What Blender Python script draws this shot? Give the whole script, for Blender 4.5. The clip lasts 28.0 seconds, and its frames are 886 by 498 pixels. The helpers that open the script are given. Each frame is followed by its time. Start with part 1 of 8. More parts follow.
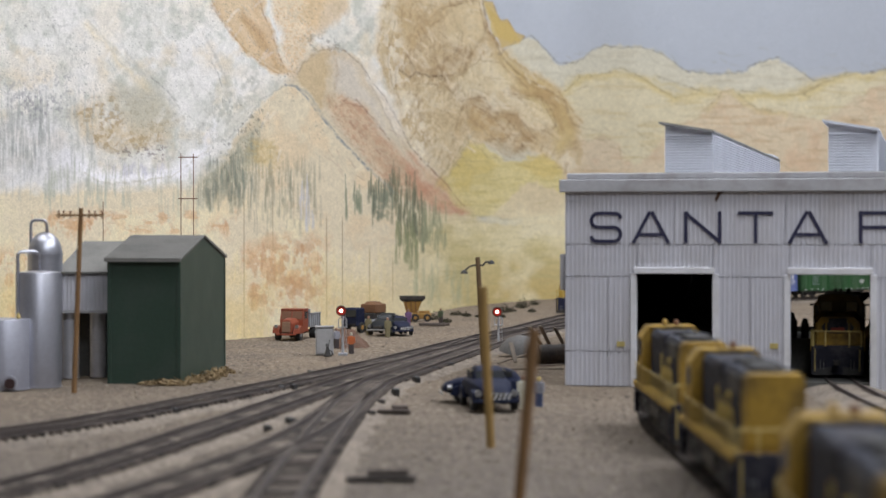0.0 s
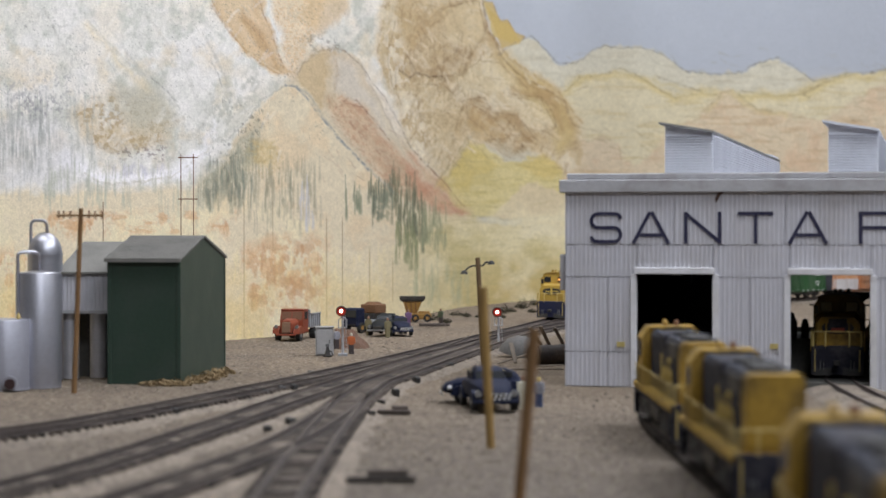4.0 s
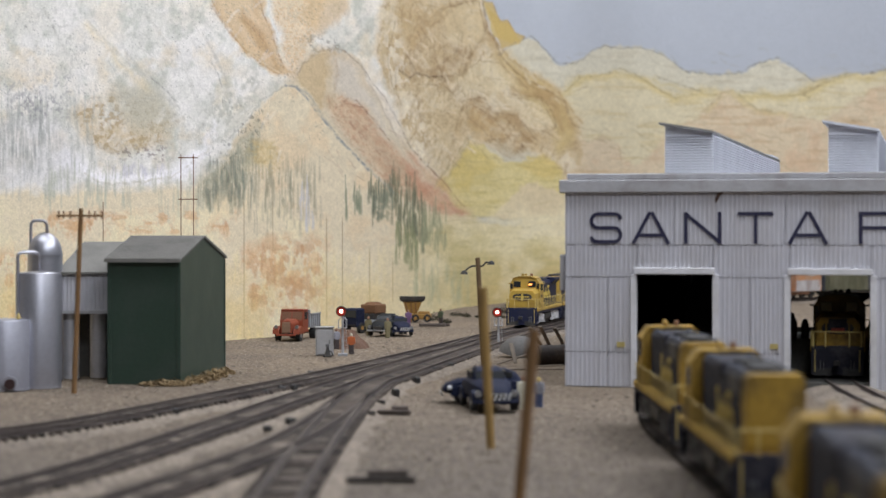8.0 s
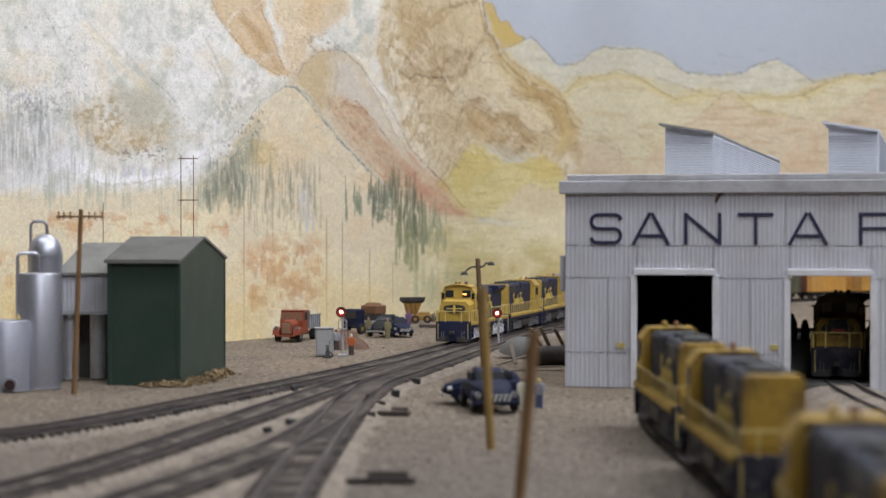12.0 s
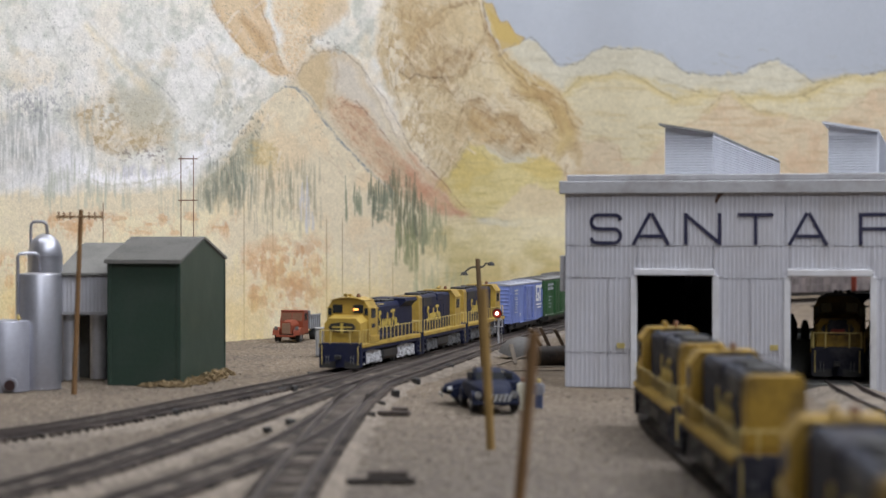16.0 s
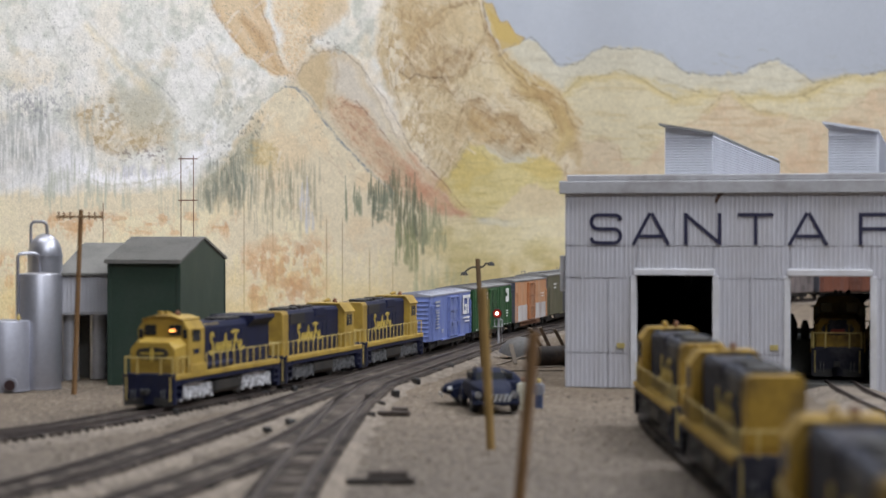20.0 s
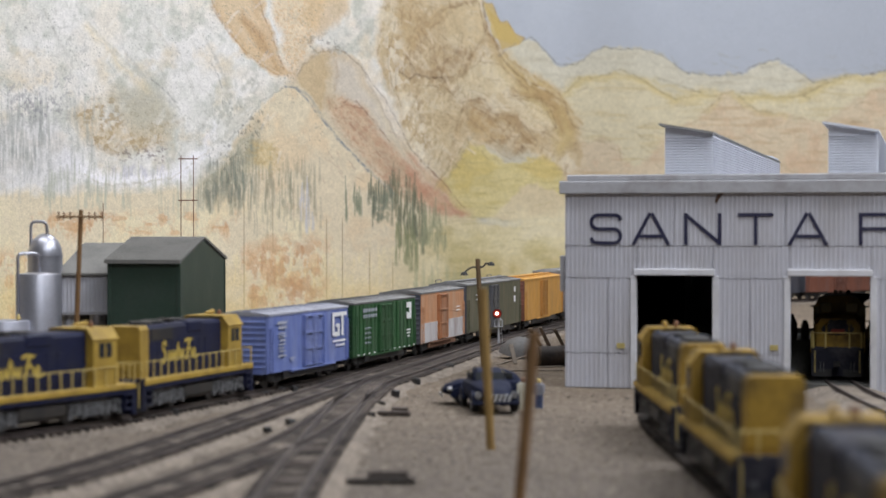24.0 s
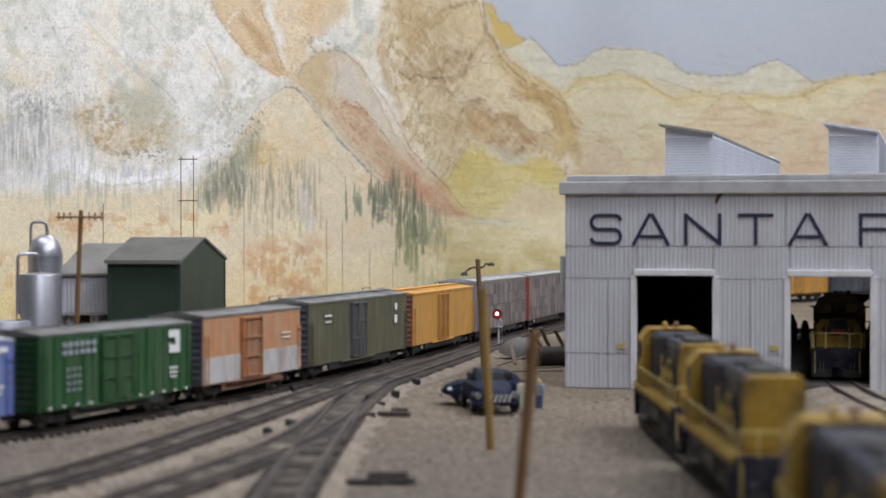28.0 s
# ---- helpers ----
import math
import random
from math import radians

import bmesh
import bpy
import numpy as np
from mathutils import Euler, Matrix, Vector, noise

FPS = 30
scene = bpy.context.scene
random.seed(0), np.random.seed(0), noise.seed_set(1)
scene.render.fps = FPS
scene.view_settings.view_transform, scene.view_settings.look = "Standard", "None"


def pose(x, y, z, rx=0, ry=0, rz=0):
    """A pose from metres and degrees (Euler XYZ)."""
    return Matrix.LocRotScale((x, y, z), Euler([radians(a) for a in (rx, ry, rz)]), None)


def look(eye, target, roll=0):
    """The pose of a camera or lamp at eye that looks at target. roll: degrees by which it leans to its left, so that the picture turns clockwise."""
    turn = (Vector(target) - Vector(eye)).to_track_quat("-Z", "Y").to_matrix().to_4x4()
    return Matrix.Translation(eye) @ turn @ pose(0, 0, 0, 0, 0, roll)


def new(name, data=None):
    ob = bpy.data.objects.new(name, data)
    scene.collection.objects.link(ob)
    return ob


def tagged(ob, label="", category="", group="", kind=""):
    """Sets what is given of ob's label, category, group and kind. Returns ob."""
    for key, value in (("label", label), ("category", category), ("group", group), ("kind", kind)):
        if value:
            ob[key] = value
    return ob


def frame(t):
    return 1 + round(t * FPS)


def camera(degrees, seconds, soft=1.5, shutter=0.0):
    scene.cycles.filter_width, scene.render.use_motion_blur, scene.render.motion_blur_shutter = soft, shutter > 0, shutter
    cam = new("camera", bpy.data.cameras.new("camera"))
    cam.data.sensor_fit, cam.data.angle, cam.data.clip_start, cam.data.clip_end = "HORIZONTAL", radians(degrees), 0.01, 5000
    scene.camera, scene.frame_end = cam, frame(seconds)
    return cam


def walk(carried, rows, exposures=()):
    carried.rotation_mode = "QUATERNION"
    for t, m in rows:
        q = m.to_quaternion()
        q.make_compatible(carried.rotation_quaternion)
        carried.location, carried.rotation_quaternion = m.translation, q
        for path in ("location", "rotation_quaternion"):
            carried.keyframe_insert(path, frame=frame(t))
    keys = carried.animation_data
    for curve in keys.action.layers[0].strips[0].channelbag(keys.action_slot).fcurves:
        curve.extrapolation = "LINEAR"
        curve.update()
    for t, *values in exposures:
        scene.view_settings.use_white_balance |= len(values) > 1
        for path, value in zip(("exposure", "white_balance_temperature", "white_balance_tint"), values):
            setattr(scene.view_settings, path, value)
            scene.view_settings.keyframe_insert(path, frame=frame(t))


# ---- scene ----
cam = camera(24.57, 28.0, soft=1.5, shutter=0.5)
cam.data.dof.use_dof = True
cam.data.dof.focus_distance = 1.88
cam.data.dof.aperture_fstop = 14.5


def aim(drop):
    """Level camera 11 cm above the layout, tipped down by a small angle in degrees."""
    return pose(0, 0, 0.11, 90 - drop, 0, 0)


walk(cam, [(0.0, aim(0.602)), (3.0, aim(0.593)), (8.0, aim(0.587)), (11.0, aim(0.568)), (14.0, aim(0.558)),
           (24.0, aim(0.556)), (28.0, aim(0.545))])

# ---- light: a white room with ceiling lamps ----
world = bpy.data.worlds.new("room_air")
scene.world = world
world.use_nodes = True
world.node_tree.nodes["Background"].inputs[0].default_value = (0.9, 0.92, 1.0, 1)
world.node_tree.nodes["Background"].inputs[1].default_value = 0.16


def area_lamp(name, at, to, size_x, size_y, power, colour):
    data = bpy.data.lights.new(name, "AREA")
    data.shape, data.size, data.size_y = "RECTANGLE", size_x, size_y
    data.energy, data.color = power, colour
    ob = new(name, data)
    ob.matrix_world = look(at, to)
    return ob


LAMPS = [((-0.45, 1.20, 1.62), (-0.30, 1.85, 0.0), 1.2, 0.3, 17.0), ((1.20, 0.95, 1.60), (0.35, 1.7, 0.0), 1.2, 0.3, 31.5),
         ((0.50, 2.45, 1.66), (0.5, 2.95, 0.0), 1.2, 0.3, 28.0), ((0.60, -0.40, 1.50), (0.2, 1.6, 0.10), 1.2, 0.3, 18.5)]
for at_, to_, sx_, sy_, w_ in LAMPS:
    area_lamp("ceiling_lamp", at_, to_, sx_, sy_, w_, (0.895, 0.93, 1.0))
scene.view_settings.exposure = 0.0


# ---- materials ----
def material(name, colour, rough=0.6, metal=0.0, vary=0.12, grain=400.0, bump=0.15, stain=None, stain_scale=30.0, stain_amount=0.0,
             emit=0.0, spec=0.4, stretch=(1, 1, 1), per_object=0.0, gloss_vary=0.1):
    """Procedural paint, metal, wood or earth: base colour with fine grain, broad stains, bump and roughness variation."""
    m = bpy.data.materials.new(name)
    m.use_nodes = True
    nt = m.node_tree
    N, L = nt.nodes, nt.links
    b = N["Principled BSDF"]
    tc = N.new("ShaderNodeTexCoord")
    mp = N.new("ShaderNodeMapping")
    mp.inputs["Scale"].default_value = stretch
    L.new(tc.outputs["Object"], mp.inputs["Vector"])
    fine = N.new("ShaderNodeTexNoise")
    fine.inputs["Scale"].default_value, fine.inputs["Detail"].default_value = grain, 5
    L.new(mp.outputs[0], fine.inputs["Vector"])
    broad = N.new("ShaderNodeTexNoise")
    broad.inputs["Scale"].default_value, broad.inputs["Detail"].default_value = stain_scale, 6
    L.new(mp.outputs[0], broad.inputs["Vector"])
    ramp = N.new("ShaderNodeMapRange")
    ramp.inputs[1].default_value, ramp.inputs[2].default_value = 0.25, 0.75
    ramp.inputs[3].default_value, ramp.inputs[4].default_value = 1 - vary, 1 + vary
    L.new(fine.outputs[0], ramp.inputs[0])
    base = N.new("ShaderNodeMix")
    base.data_type = "RGBA"
    base.inputs[6].default_value = (*colour, 1)
    base.inputs[7].default_value = (*(stain or tuple(0.6 * c for c in colour)), 1)
    sr = N.new("ShaderNodeMapRange")
    sr.inputs[1].default_value, sr.inputs[2].default_value = 0.45, 0.72
    sr.inputs[3].default_value, sr.inputs[4].default_value = 0.0, stain_amount
    L.new(broad.outputs[0], sr.inputs[0])
    L.new(sr.outputs[0], base.inputs[0])
    mul = N.new("ShaderNodeVectorMath")
    mul.operation = "SCALE"
    L.new(base.outputs[2], mul.inputs[0])
    if per_object:
        info = N.new("ShaderNodeObjectInfo")
        ov = N.new("ShaderNodeMapRange")
        ov.inputs[3].default_value, ov.inputs[4].default_value = 1 - per_object, 1 + per_object
        L.new(info.outputs["Random"], ov.inputs[0])
        both = N.new("ShaderNodeMath")
        both.operation = "MULTIPLY"
        L.new(ramp.outputs[0], both.inputs[0])
        L.new(ov.outputs[0], both.inputs[1])
        L.new(both.outputs[0], mul.inputs[3])
    else:
        L.new(ramp.outputs[0], mul.inputs[3])
    L.new(mul.outputs[0], b.inputs["Base Color"])
    rr = N.new("ShaderNodeMapRange")
    rr.inputs[3].default_value, rr.inputs[4].default_value = max(0.02, rough - gloss_vary), min(1, rough + gloss_vary)
    L.new(broad.outputs[0], rr.inputs[0])
    L.new(rr.outputs[0], b.inputs["Roughness"])
    b.inputs["Metallic"].default_value = metal
    b.inputs["Specular IOR Level"].default_value = spec
    if bump:
        bp = N.new("ShaderNodeBump")
        bp.inputs["Strength"].default_value, bp.inputs["Distance"].default_value = bump, 0.0006
        L.new(fine.outputs[0], bp.inputs["Height"])
        L.new(bp.outputs[0], b.inputs["Normal"])
    if emit:
        b.inputs["Emission Color"].default_value = (*colour, 1)
        b.inputs["Emission Strength"].default_value = emit
    return m


def srgb(r, g, b):
    return tuple(((c / 255 + 0.055) / 1.055) ** 2.4 if c > 10 else c / 3294.6 for c in (r, g, b))


def sand_material():
    """Coarse layout sand: broad damp patches, mottling, grit and dark specks."""
    m = bpy.data.materials.new("sand")
    m.use_nodes = True
    N, L = m.node_tree.nodes, m.node_tree.links
    b = N["Principled BSDF"]
    tc = N.new("ShaderNodeTexCoord")

    def tex(scale, detail):
        n = N.new("ShaderNodeTexNoise")
        n.inputs["Scale"].default_value, n.inputs["Detail"].default_value, n.inputs["Roughness"].default_value = scale, detail, 0.65
        L.new(tc.outputs["Object"], n.inputs["Vector"])
        return n.outputs[0]

    def remap(src, lo, hi, a, c):
        r = N.new("ShaderNodeMapRange")
        for k, v in zip((1, 2, 3, 4), (lo, hi, a, c)):
            r.inputs[k].default_value = v
        L.new(src, r.inputs[0])
        return r.outputs[0]

    def mix(fac, one, two):
        x = N.new("ShaderNodeMix")
        x.data_type = "RGBA"
        L.new(fac, x.inputs[0])
        for k, v in ((6, one), (7, two)):
            if isinstance(v, tuple):
                x.inputs[k].default_value = (*v, 1)
            else:
                L.new(v, x.inputs[k])
        return x.outputs[2]

    broad, blotch, grit = tex(7, 4), tex(70, 6), tex(270, 6)
    c = mix(remap(broad, 0.35, 0.65, 0, 1), (0.208, 0.160, 0.115), (0.141, 0.112, 0.086))
    c = mix(remap(blotch, 0.48, 0.72, 0, 0.6), c, (0.102, 0.082, 0.066))
    c = mix(remap(blotch, 0.46, 0.28, 0, 0.55), c, (0.248, 0.197, 0.144))
    c = mix(remap(grit, 0.51, 0.64, 0, 0.7), c, (0.085, 0.069, 0.056))
    c = mix(remap(grit, 0.47, 0.35, 0, 0.7), c, (0.33, 0.27, 0.20))
    # greyer, darker tone towards the yard's front part
    split = N.new("ShaderNodeSeparateXYZ")
    L.new(tc.outputs["Object"], split.inputs[0])
    wavy = N.new("ShaderNodeMath")
    wavy.operation = "MULTIPLY_ADD"
    L.new(broad, wavy.inputs[0])
    wavy.inputs[1].default_value = 0.7
    L.new(split.outputs["Y"], wavy.inputs[2])
    front_grey = mix(remap(blotch, 0.3, 0.7, 0, 1), (0.152, 0.140, 0.131), (0.104, 0.095, 0.089))
    c = mix(remap(wavy.outputs[0], 1.75, 1.15, 0, 0.58), c, front_grey)
    c = mix(remap(grit, 0.52, 0.64, 0, 0.5), c, (0.085, 0.074, 0.066))
    c = mix(remap(grit, 0.46, 0.36, 0, 0.45), c, (0.31, 0.275, 0.235))
    L.new(c, b.inputs["Base Color"])
    b.inputs["Roughness"].default_value, b.inputs["Specular IOR Level"].default_value = 0.95, 0.1
    bp = N.new("ShaderNodeBump")
    bp.inputs["Strength"].default_value, bp.inputs["Distance"].default_value = 1.0, 0.0022
    L.new(grit, bp.inputs["Height"])
    L.new(bp.outputs[0], b.inputs["Normal"])
    return m


SAND = sand_material()
BALLAST = material("ballast", (0.205, 0.172, 0.140), 0.95, vary=0.6, grain=420, bump=1.0, stain=(0.125, 0.105, 0.090), stain_scale=35, stain_amount=0.9, spec=0.1)
RAIL = material("rail_steel", (0.050, 0.039, 0.036), 0.6, metal=0.2, vary=0.25, grain=500, stain=(0.125, 0.104, 0.088), stain_scale=14, stain_amount=0.8)
TIE = material("tie_wood", (0.052, 0.041, 0.035), 0.85, vary=0.3, grain=900, stain=(0.095, 0.075, 0.062), stain_scale=80, stain_amount=0.5, stretch=(1, 0.2, 1), per_object=0.7)
SIDING = material("grey_siding", (0.49, 0.49, 0.535), 0.55, vary=0.05, grain=300, stain=(0.36, 0.34, 0.34), stain_scale=35, stain_amount=0.55, stretch=(1, 1, 0.25), per_object=0.02)
TRIM = material("grey_trim", (0.62, 0.62, 0.65), 0.5, vary=0.06, grain=300, stain=(0.42, 0.40, 0.38), stain_scale=40, stain_amount=0.5)
MONITOR_WHITE = material("ventilator_white", (0.64, 0.66, 0.73), 0.55, vary=0.05, grain=300, stain=(0.50, 0.51, 0.58), stain_scale=30, stain_amount=0.5)
CORNICE = material("cornice_grey", (0.38, 0.38, 0.40), 0.6, vary=0.08, grain=300, stain=(0.20, 0.18, 0.17), stain_scale=50, stain_amount=0.6)
ROOFING = material("roof_felt", (0.25, 0.25, 0.25), 0.85, vary=0.15, grain=500, stain=(0.16, 0.15, 0.14), stain_scale=30, stain_amount=0.6)
RUST = material("rust", (0.17, 0.085, 0.05), 0.9, vary=0.3, grain=700)
# near-black that carries the shade of the engine house and under the bin
DARK = material("shade_black", (0.085, 0.083, 0.076), 0.9, vary=0.2, bump=0)
NAVY = material("navy_paint", (0.011, 0.014, 0.040), 0.55, vary=0.15, stain=(0.028, 0.027, 0.036), stain_scale=60, stain_amount=0.7, spec=0.25)
YELLOW = material("warbonnet_yellow", (0.40, 0.265, 0.048), 0.5, vary=0.12, stain=(0.22, 0.14, 0.035), stain_scale=70, stain_amount=0.8)
RAIL_YELLOW = material("handrail_yellow", (0.50, 0.38, 0.13), 0.55, vary=0.15)
LETTER_YELLOW = material("lettering_yellow", (0.52, 0.38, 0.08), 0.5, vary=0.08)
SILVER = material("truck_silver", (0.72, 0.72, 0.75), 0.4, metal=0.3, vary=0.35, grain=900, stain=(0.045, 0.045, 0.05), stain_scale=420, stain_amount=1.0)
DULL_SILVER = material("truck_grey", (0.135, 0.135, 0.140), 0.6, metal=0.2, vary=0.35, grain=900, stain=(0.022, 0.021, 0.020), stain_scale=380, stain_amount=1.0)
BLACK = material("chassis_black", (0.022, 0.021, 0.021), 0.6, vary=0.2, stain=(0.06, 0.05, 0.04), stain_scale=80, stain_amount=0.6)
GLASS = material("window_dark", (0.02, 0.022, 0.025), 0.12, vary=0.05, bump=0)
HEADLIGHT = material("headlight_glow", (1.0, 0.34, 0.08), 0.4, emit=4.0, bump=0)
RED_LIGHT = material("signal_red", (0.36, 0.03, 0.016), 0.4, emit=0.10, bump=0)
RED_PLATE = material("dull_red_plate", (0.20, 0.030, 0.018), 0.6, vary=0.15)
HOT_LIGHT = material("signal_core", (1.0, 0.80, 0.72), 0.4, emit=6.0, bump=0)
TANK = material("tank_silver", (0.40, 0.405, 0.455), 0.40, metal=0.80, vary=0.06, stain=(0.36, 0.35, 0.37), stain_scale=45, stain_amount=0.6, gloss_vary=0.06)
PALE_TANK = material("pale_tank_paint", (0.36, 0.365, 0.42), 0.45, metal=0.5, vary=0.06, stain=(0.28, 0.28, 0.31), stain_scale=45, stain_amount=0.6)
GREEN = material("shed_green", (0.026, 0.048, 0.035), 0.45, vary=0.10, grain=350, stain=(0.045, 0.06, 0.05), stain_scale=40, stain_amount=0.5)
SHINGLE = material("shingle_grey", (0.165, 0.160, 0.148), 0.9, vary=0.12, grain=900, stain=(0.09, 0.09, 0.085), stain_scale=50, stain_amount=0.5)
WOOD = material("pole_wood", (0.20, 0.11, 0.045), 0.7, vary=0.25, grain=400, stain=(0.10, 0.055, 0.025), stain_scale=70, stain_amount=0.7, stretch=(1, 1, 0.15))
OCHRE_WOOD = material("ochre_pole", (0.28, 0.175, 0.055), 0.7, vary=0.2, grain=400, stain=(0.17, 0.10, 0.04), stain_scale=60, stain_amount=0.7, stretch=(1, 1, 0.15))
DARK_POLE = material("dark_pole", (0.125, 0.078, 0.036), 0.75, vary=0.25, grain=400, stain=(0.075, 0.048, 0.026), stain_scale=70, stain_amount=0.7, stretch=(1, 1, 0.15))
SIGN_BLUE = material("sign_blue", (0.022, 0.022, 0.055), 0.5, vary=0.1, grain=500, stain=(0.05, 0.05, 0.08), stain_scale=150, stain_amount=0.5)
PLASTER = material("room_plaster", (0.72, 0.71, 0.69), 0.9, vary=0.03, grain=60)


# ---- mesh building ----
class Shape:
    """Collects boxes, tubes and prisms into one mesh."""

    def __init__(self):
        self.v, self.f = [], []

    def add(self, verts, faces):
        n = len(self.v)
        self.v += [tuple(p) for p in verts]
        self.f += [tuple(n + i for i in q) for q in faces]
        return self

    def box(self, x0, x1, y0, y1, z0, z1, c=0.0):
        if c <= 0:
            p = [(x, y, z) for x in (x0, x1) for y in (y0, y1) for z in (z0, z1)]
            return self.add(p, [(0, 1, 3, 2), (4, 6, 7, 5), (0, 4, 5, 1), (2, 3, 7, 6), (0, 2, 6, 4), (1, 5, 7, 3)])
        bm = bmesh.new()
        for x, sx in ((x0, 1), (x1, -1)):
            for y, sy in ((y0, 1), (y1, -1)):
                for z, sz in ((z0, 1), (z1, -1)):
                    bm.verts.new((x, y + sy * c, z + sz * c))
                    bm.verts.new((x + sx * c, y, z + sz * c))
                    bm.verts.new((x + sx * c, y + sy * c, z))
        return self.hull(bm)

    def hull(self, bm):
        bmesh.ops.convex_hull(bm, input=bm.verts)
        bmesh.ops.recalc_face_normals(bm, faces=bm.faces)
        bm.verts.index_update()
        self.add([v.co[:] for v in bm.verts], [[v.index for v in f.verts] for f in bm.faces])
        bm.free()
        return self

    def solid(self, points):
        bm = bmesh.new()
        for p in points:
            bm.verts.new(p)
        return self.hull(bm)

    def prism(self, outline, y0, y1):
        """Outline in x and z, from y0 to y1 (outline counter-clockwise seen from -y)."""
        n = len(outline)
        p = [(x, y0, z) for x, z in outline] + [(x, y1, z) for x, z in outline]
        return self.add(p, [tuple(range(n)), tuple(range(2 * n - 1, n - 1, -1))] + [(i, n + i, n + (i + 1) % n, (i + 1) % n) for i in range(n)])

    def prism_x(self, outline, x0, x1):
        """Outline in y and z, from x0 to x1."""
        n = len(outline)
        p = [(x0, y, z) for y, z in outline] + [(x1, y, z) for y, z in outline]
        return self.add(p, [tuple(range(n - 1, -1, -1)), tuple(range(n, 2 * n))] + [(i, (i + 1) % n, n + (i + 1) % n, n + i) for i in range(n)])

    def tube(self, a, b, r0, r1=None, n=10, caps=True):
        a, b = Vector(a), Vector(b)
        r1 = r0 if r1 is None else r1
        q = (b - a).to_track_quat("Z", "Y")
        ring = [q @ Vector((math.cos(2 * math.pi * i / n), math.sin(2 * math.pi * i / n), 0)) for i in range(n)]
        p = [a + r0 * w for w in ring] + [b + r1 * w for w in ring]
        f = [(i, (i + 1) % n, n + (i + 1) % n, n + i) for i in range(n)]
        return self.add(p, f + ([tuple(range(n - 1, -1, -1)), tuple(range(n, 2 * n))] if caps else []))

    def path(self, points, r, n=8):
        for a, b in zip(points, points[1:]):
            self.tube(a, b, r, r, n)
        return self

    def lathe(self, profile, at=(0, 0, 0), n=24):
        """Profile of (radius, height) turned about a vertical axis."""
        p = [(at[0] + r * math.cos(2 * math.pi * i / n), at[1] + r * math.sin(2 * math.pi * i / n), at[2] + z) for r, z in profile for i in range(n)]
        f = [(k * n + i, k * n + (i + 1) % n, (k + 1) * n + (i + 1) % n, (k + 1) * n + i) for k in range(len(profile) - 1) for i in range(n)]
        m = len(profile)
        return self.add(p, f + [tuple(range(n - 1, -1, -1)), tuple(range((m - 1) * n, m * n))])

    def mesh(self, name, mat, smooth=False):
        me = bpy.data.meshes.new(name)
        me.from_pydata(self.v, [], self.f)
        me.materials.append(mat)
        if smooth:
            me.shade_smooth()
            me.set_sharp_from_angle(angle=radians(40))
        return me


def part(name, shape, mat, parent=None, label="", at=None, smooth=False):
    ob = new(name, shape if isinstance(shape, bpy.types.Mesh) else shape.mesh(name, mat, smooth))
    ob.parent = parent
    if at is not None:
        ob.matrix_basis = at
    return tagged(ob, label)


def thing(name, label, category, at=None, group="", kind=""):
    ob = new(name)
    ob.empty_display_size = 0.01
    if at is not None:
        ob.matrix_basis = at
    return tagged(ob, label, category, group, kind)


def spline(points, n=24):
    """A smooth curve through plan points."""
    P = np.array(points, float)
    Q = np.vstack([2 * P[0] - P[1], P, 2 * P[-1] - P[-2]])
    out = []
    for i in range(1, len(Q) - 2):
        a, b, c, d = Q[i - 1:i + 3]
        for t in np.arange(n) / n:
            out.append(0.5 * (2 * b + (c - a) * t + (2 * a - 5 * b + 4 * c - d) * t * t + (3 * b - a - 3 * c + d) * t ** 3))
    return np.array(out + [P[-1]])


def lengths(C):
    return np.concatenate([[0], np.cumsum(np.hypot(*np.diff(C[:, :2], axis=0).T))])


# ---- ground ----
def make_ground():
    xs = np.concatenate([np.linspace(-3.99, -0.7, 12), np.linspace(-0.65, 0.95, 260), np.linspace(1.0, 3.99, 12)])
    ys = np.concatenate([np.linspace(-2.99, 0.4, 10), np.linspace(0.45, 2.2, 380), np.linspace(2.21, 4.0, 150), np.linspace(4.1, 4.59, 4)])
    v, nx = [], len(xs)
    for y in ys:
        for x in xs:
            z = 0.0
            if -0.66 < x < 0.97 and 0.42 < y < 4.0:
                z = 0.0011 * noise.noise((x * 28, y * 28, 0)) + 0.0007 * noise.noise((x * 95, y * 95, 3)) - 0.0004
                if x > 0.08 and y < 2.2:
                    z *= 0.4
            v.append((x, y, z))
    f = [(j * nx + i, j * nx + i + 1, (j + 1) * nx + i + 1, (j + 1) * nx + i) for j in range(len(ys) - 1) for i in range(nx - 1)]
    me = bpy.data.meshes.new("ground")
    me.from_pydata(v, [], f)
    me.materials.append(SAND)
    me.shade_smooth()
    tagged(new("ground", me), "sandy tan ground of a model railway layout", "ground", kind="structure")


make_ground()

# ---- painted backdrop: plan station, canvas bearing and canvas scale per metre of height ----
WALL = [(-3.4, 0.3), (-1.7, 1.15), (-0.95, 1.52), (-0.55, 1.72), (-0.36, 1.85), (-0.197, 2.02), (-0.105, 2.27), (-0.03, 2.58), (0.030, 2.84),
        (0.105, 3.03), (0.20, 3.19), (0.35, 3.42), (0.60, 3.62), (0.95, 3.76), (1.6, 3.85), (3.4, 3.9)]
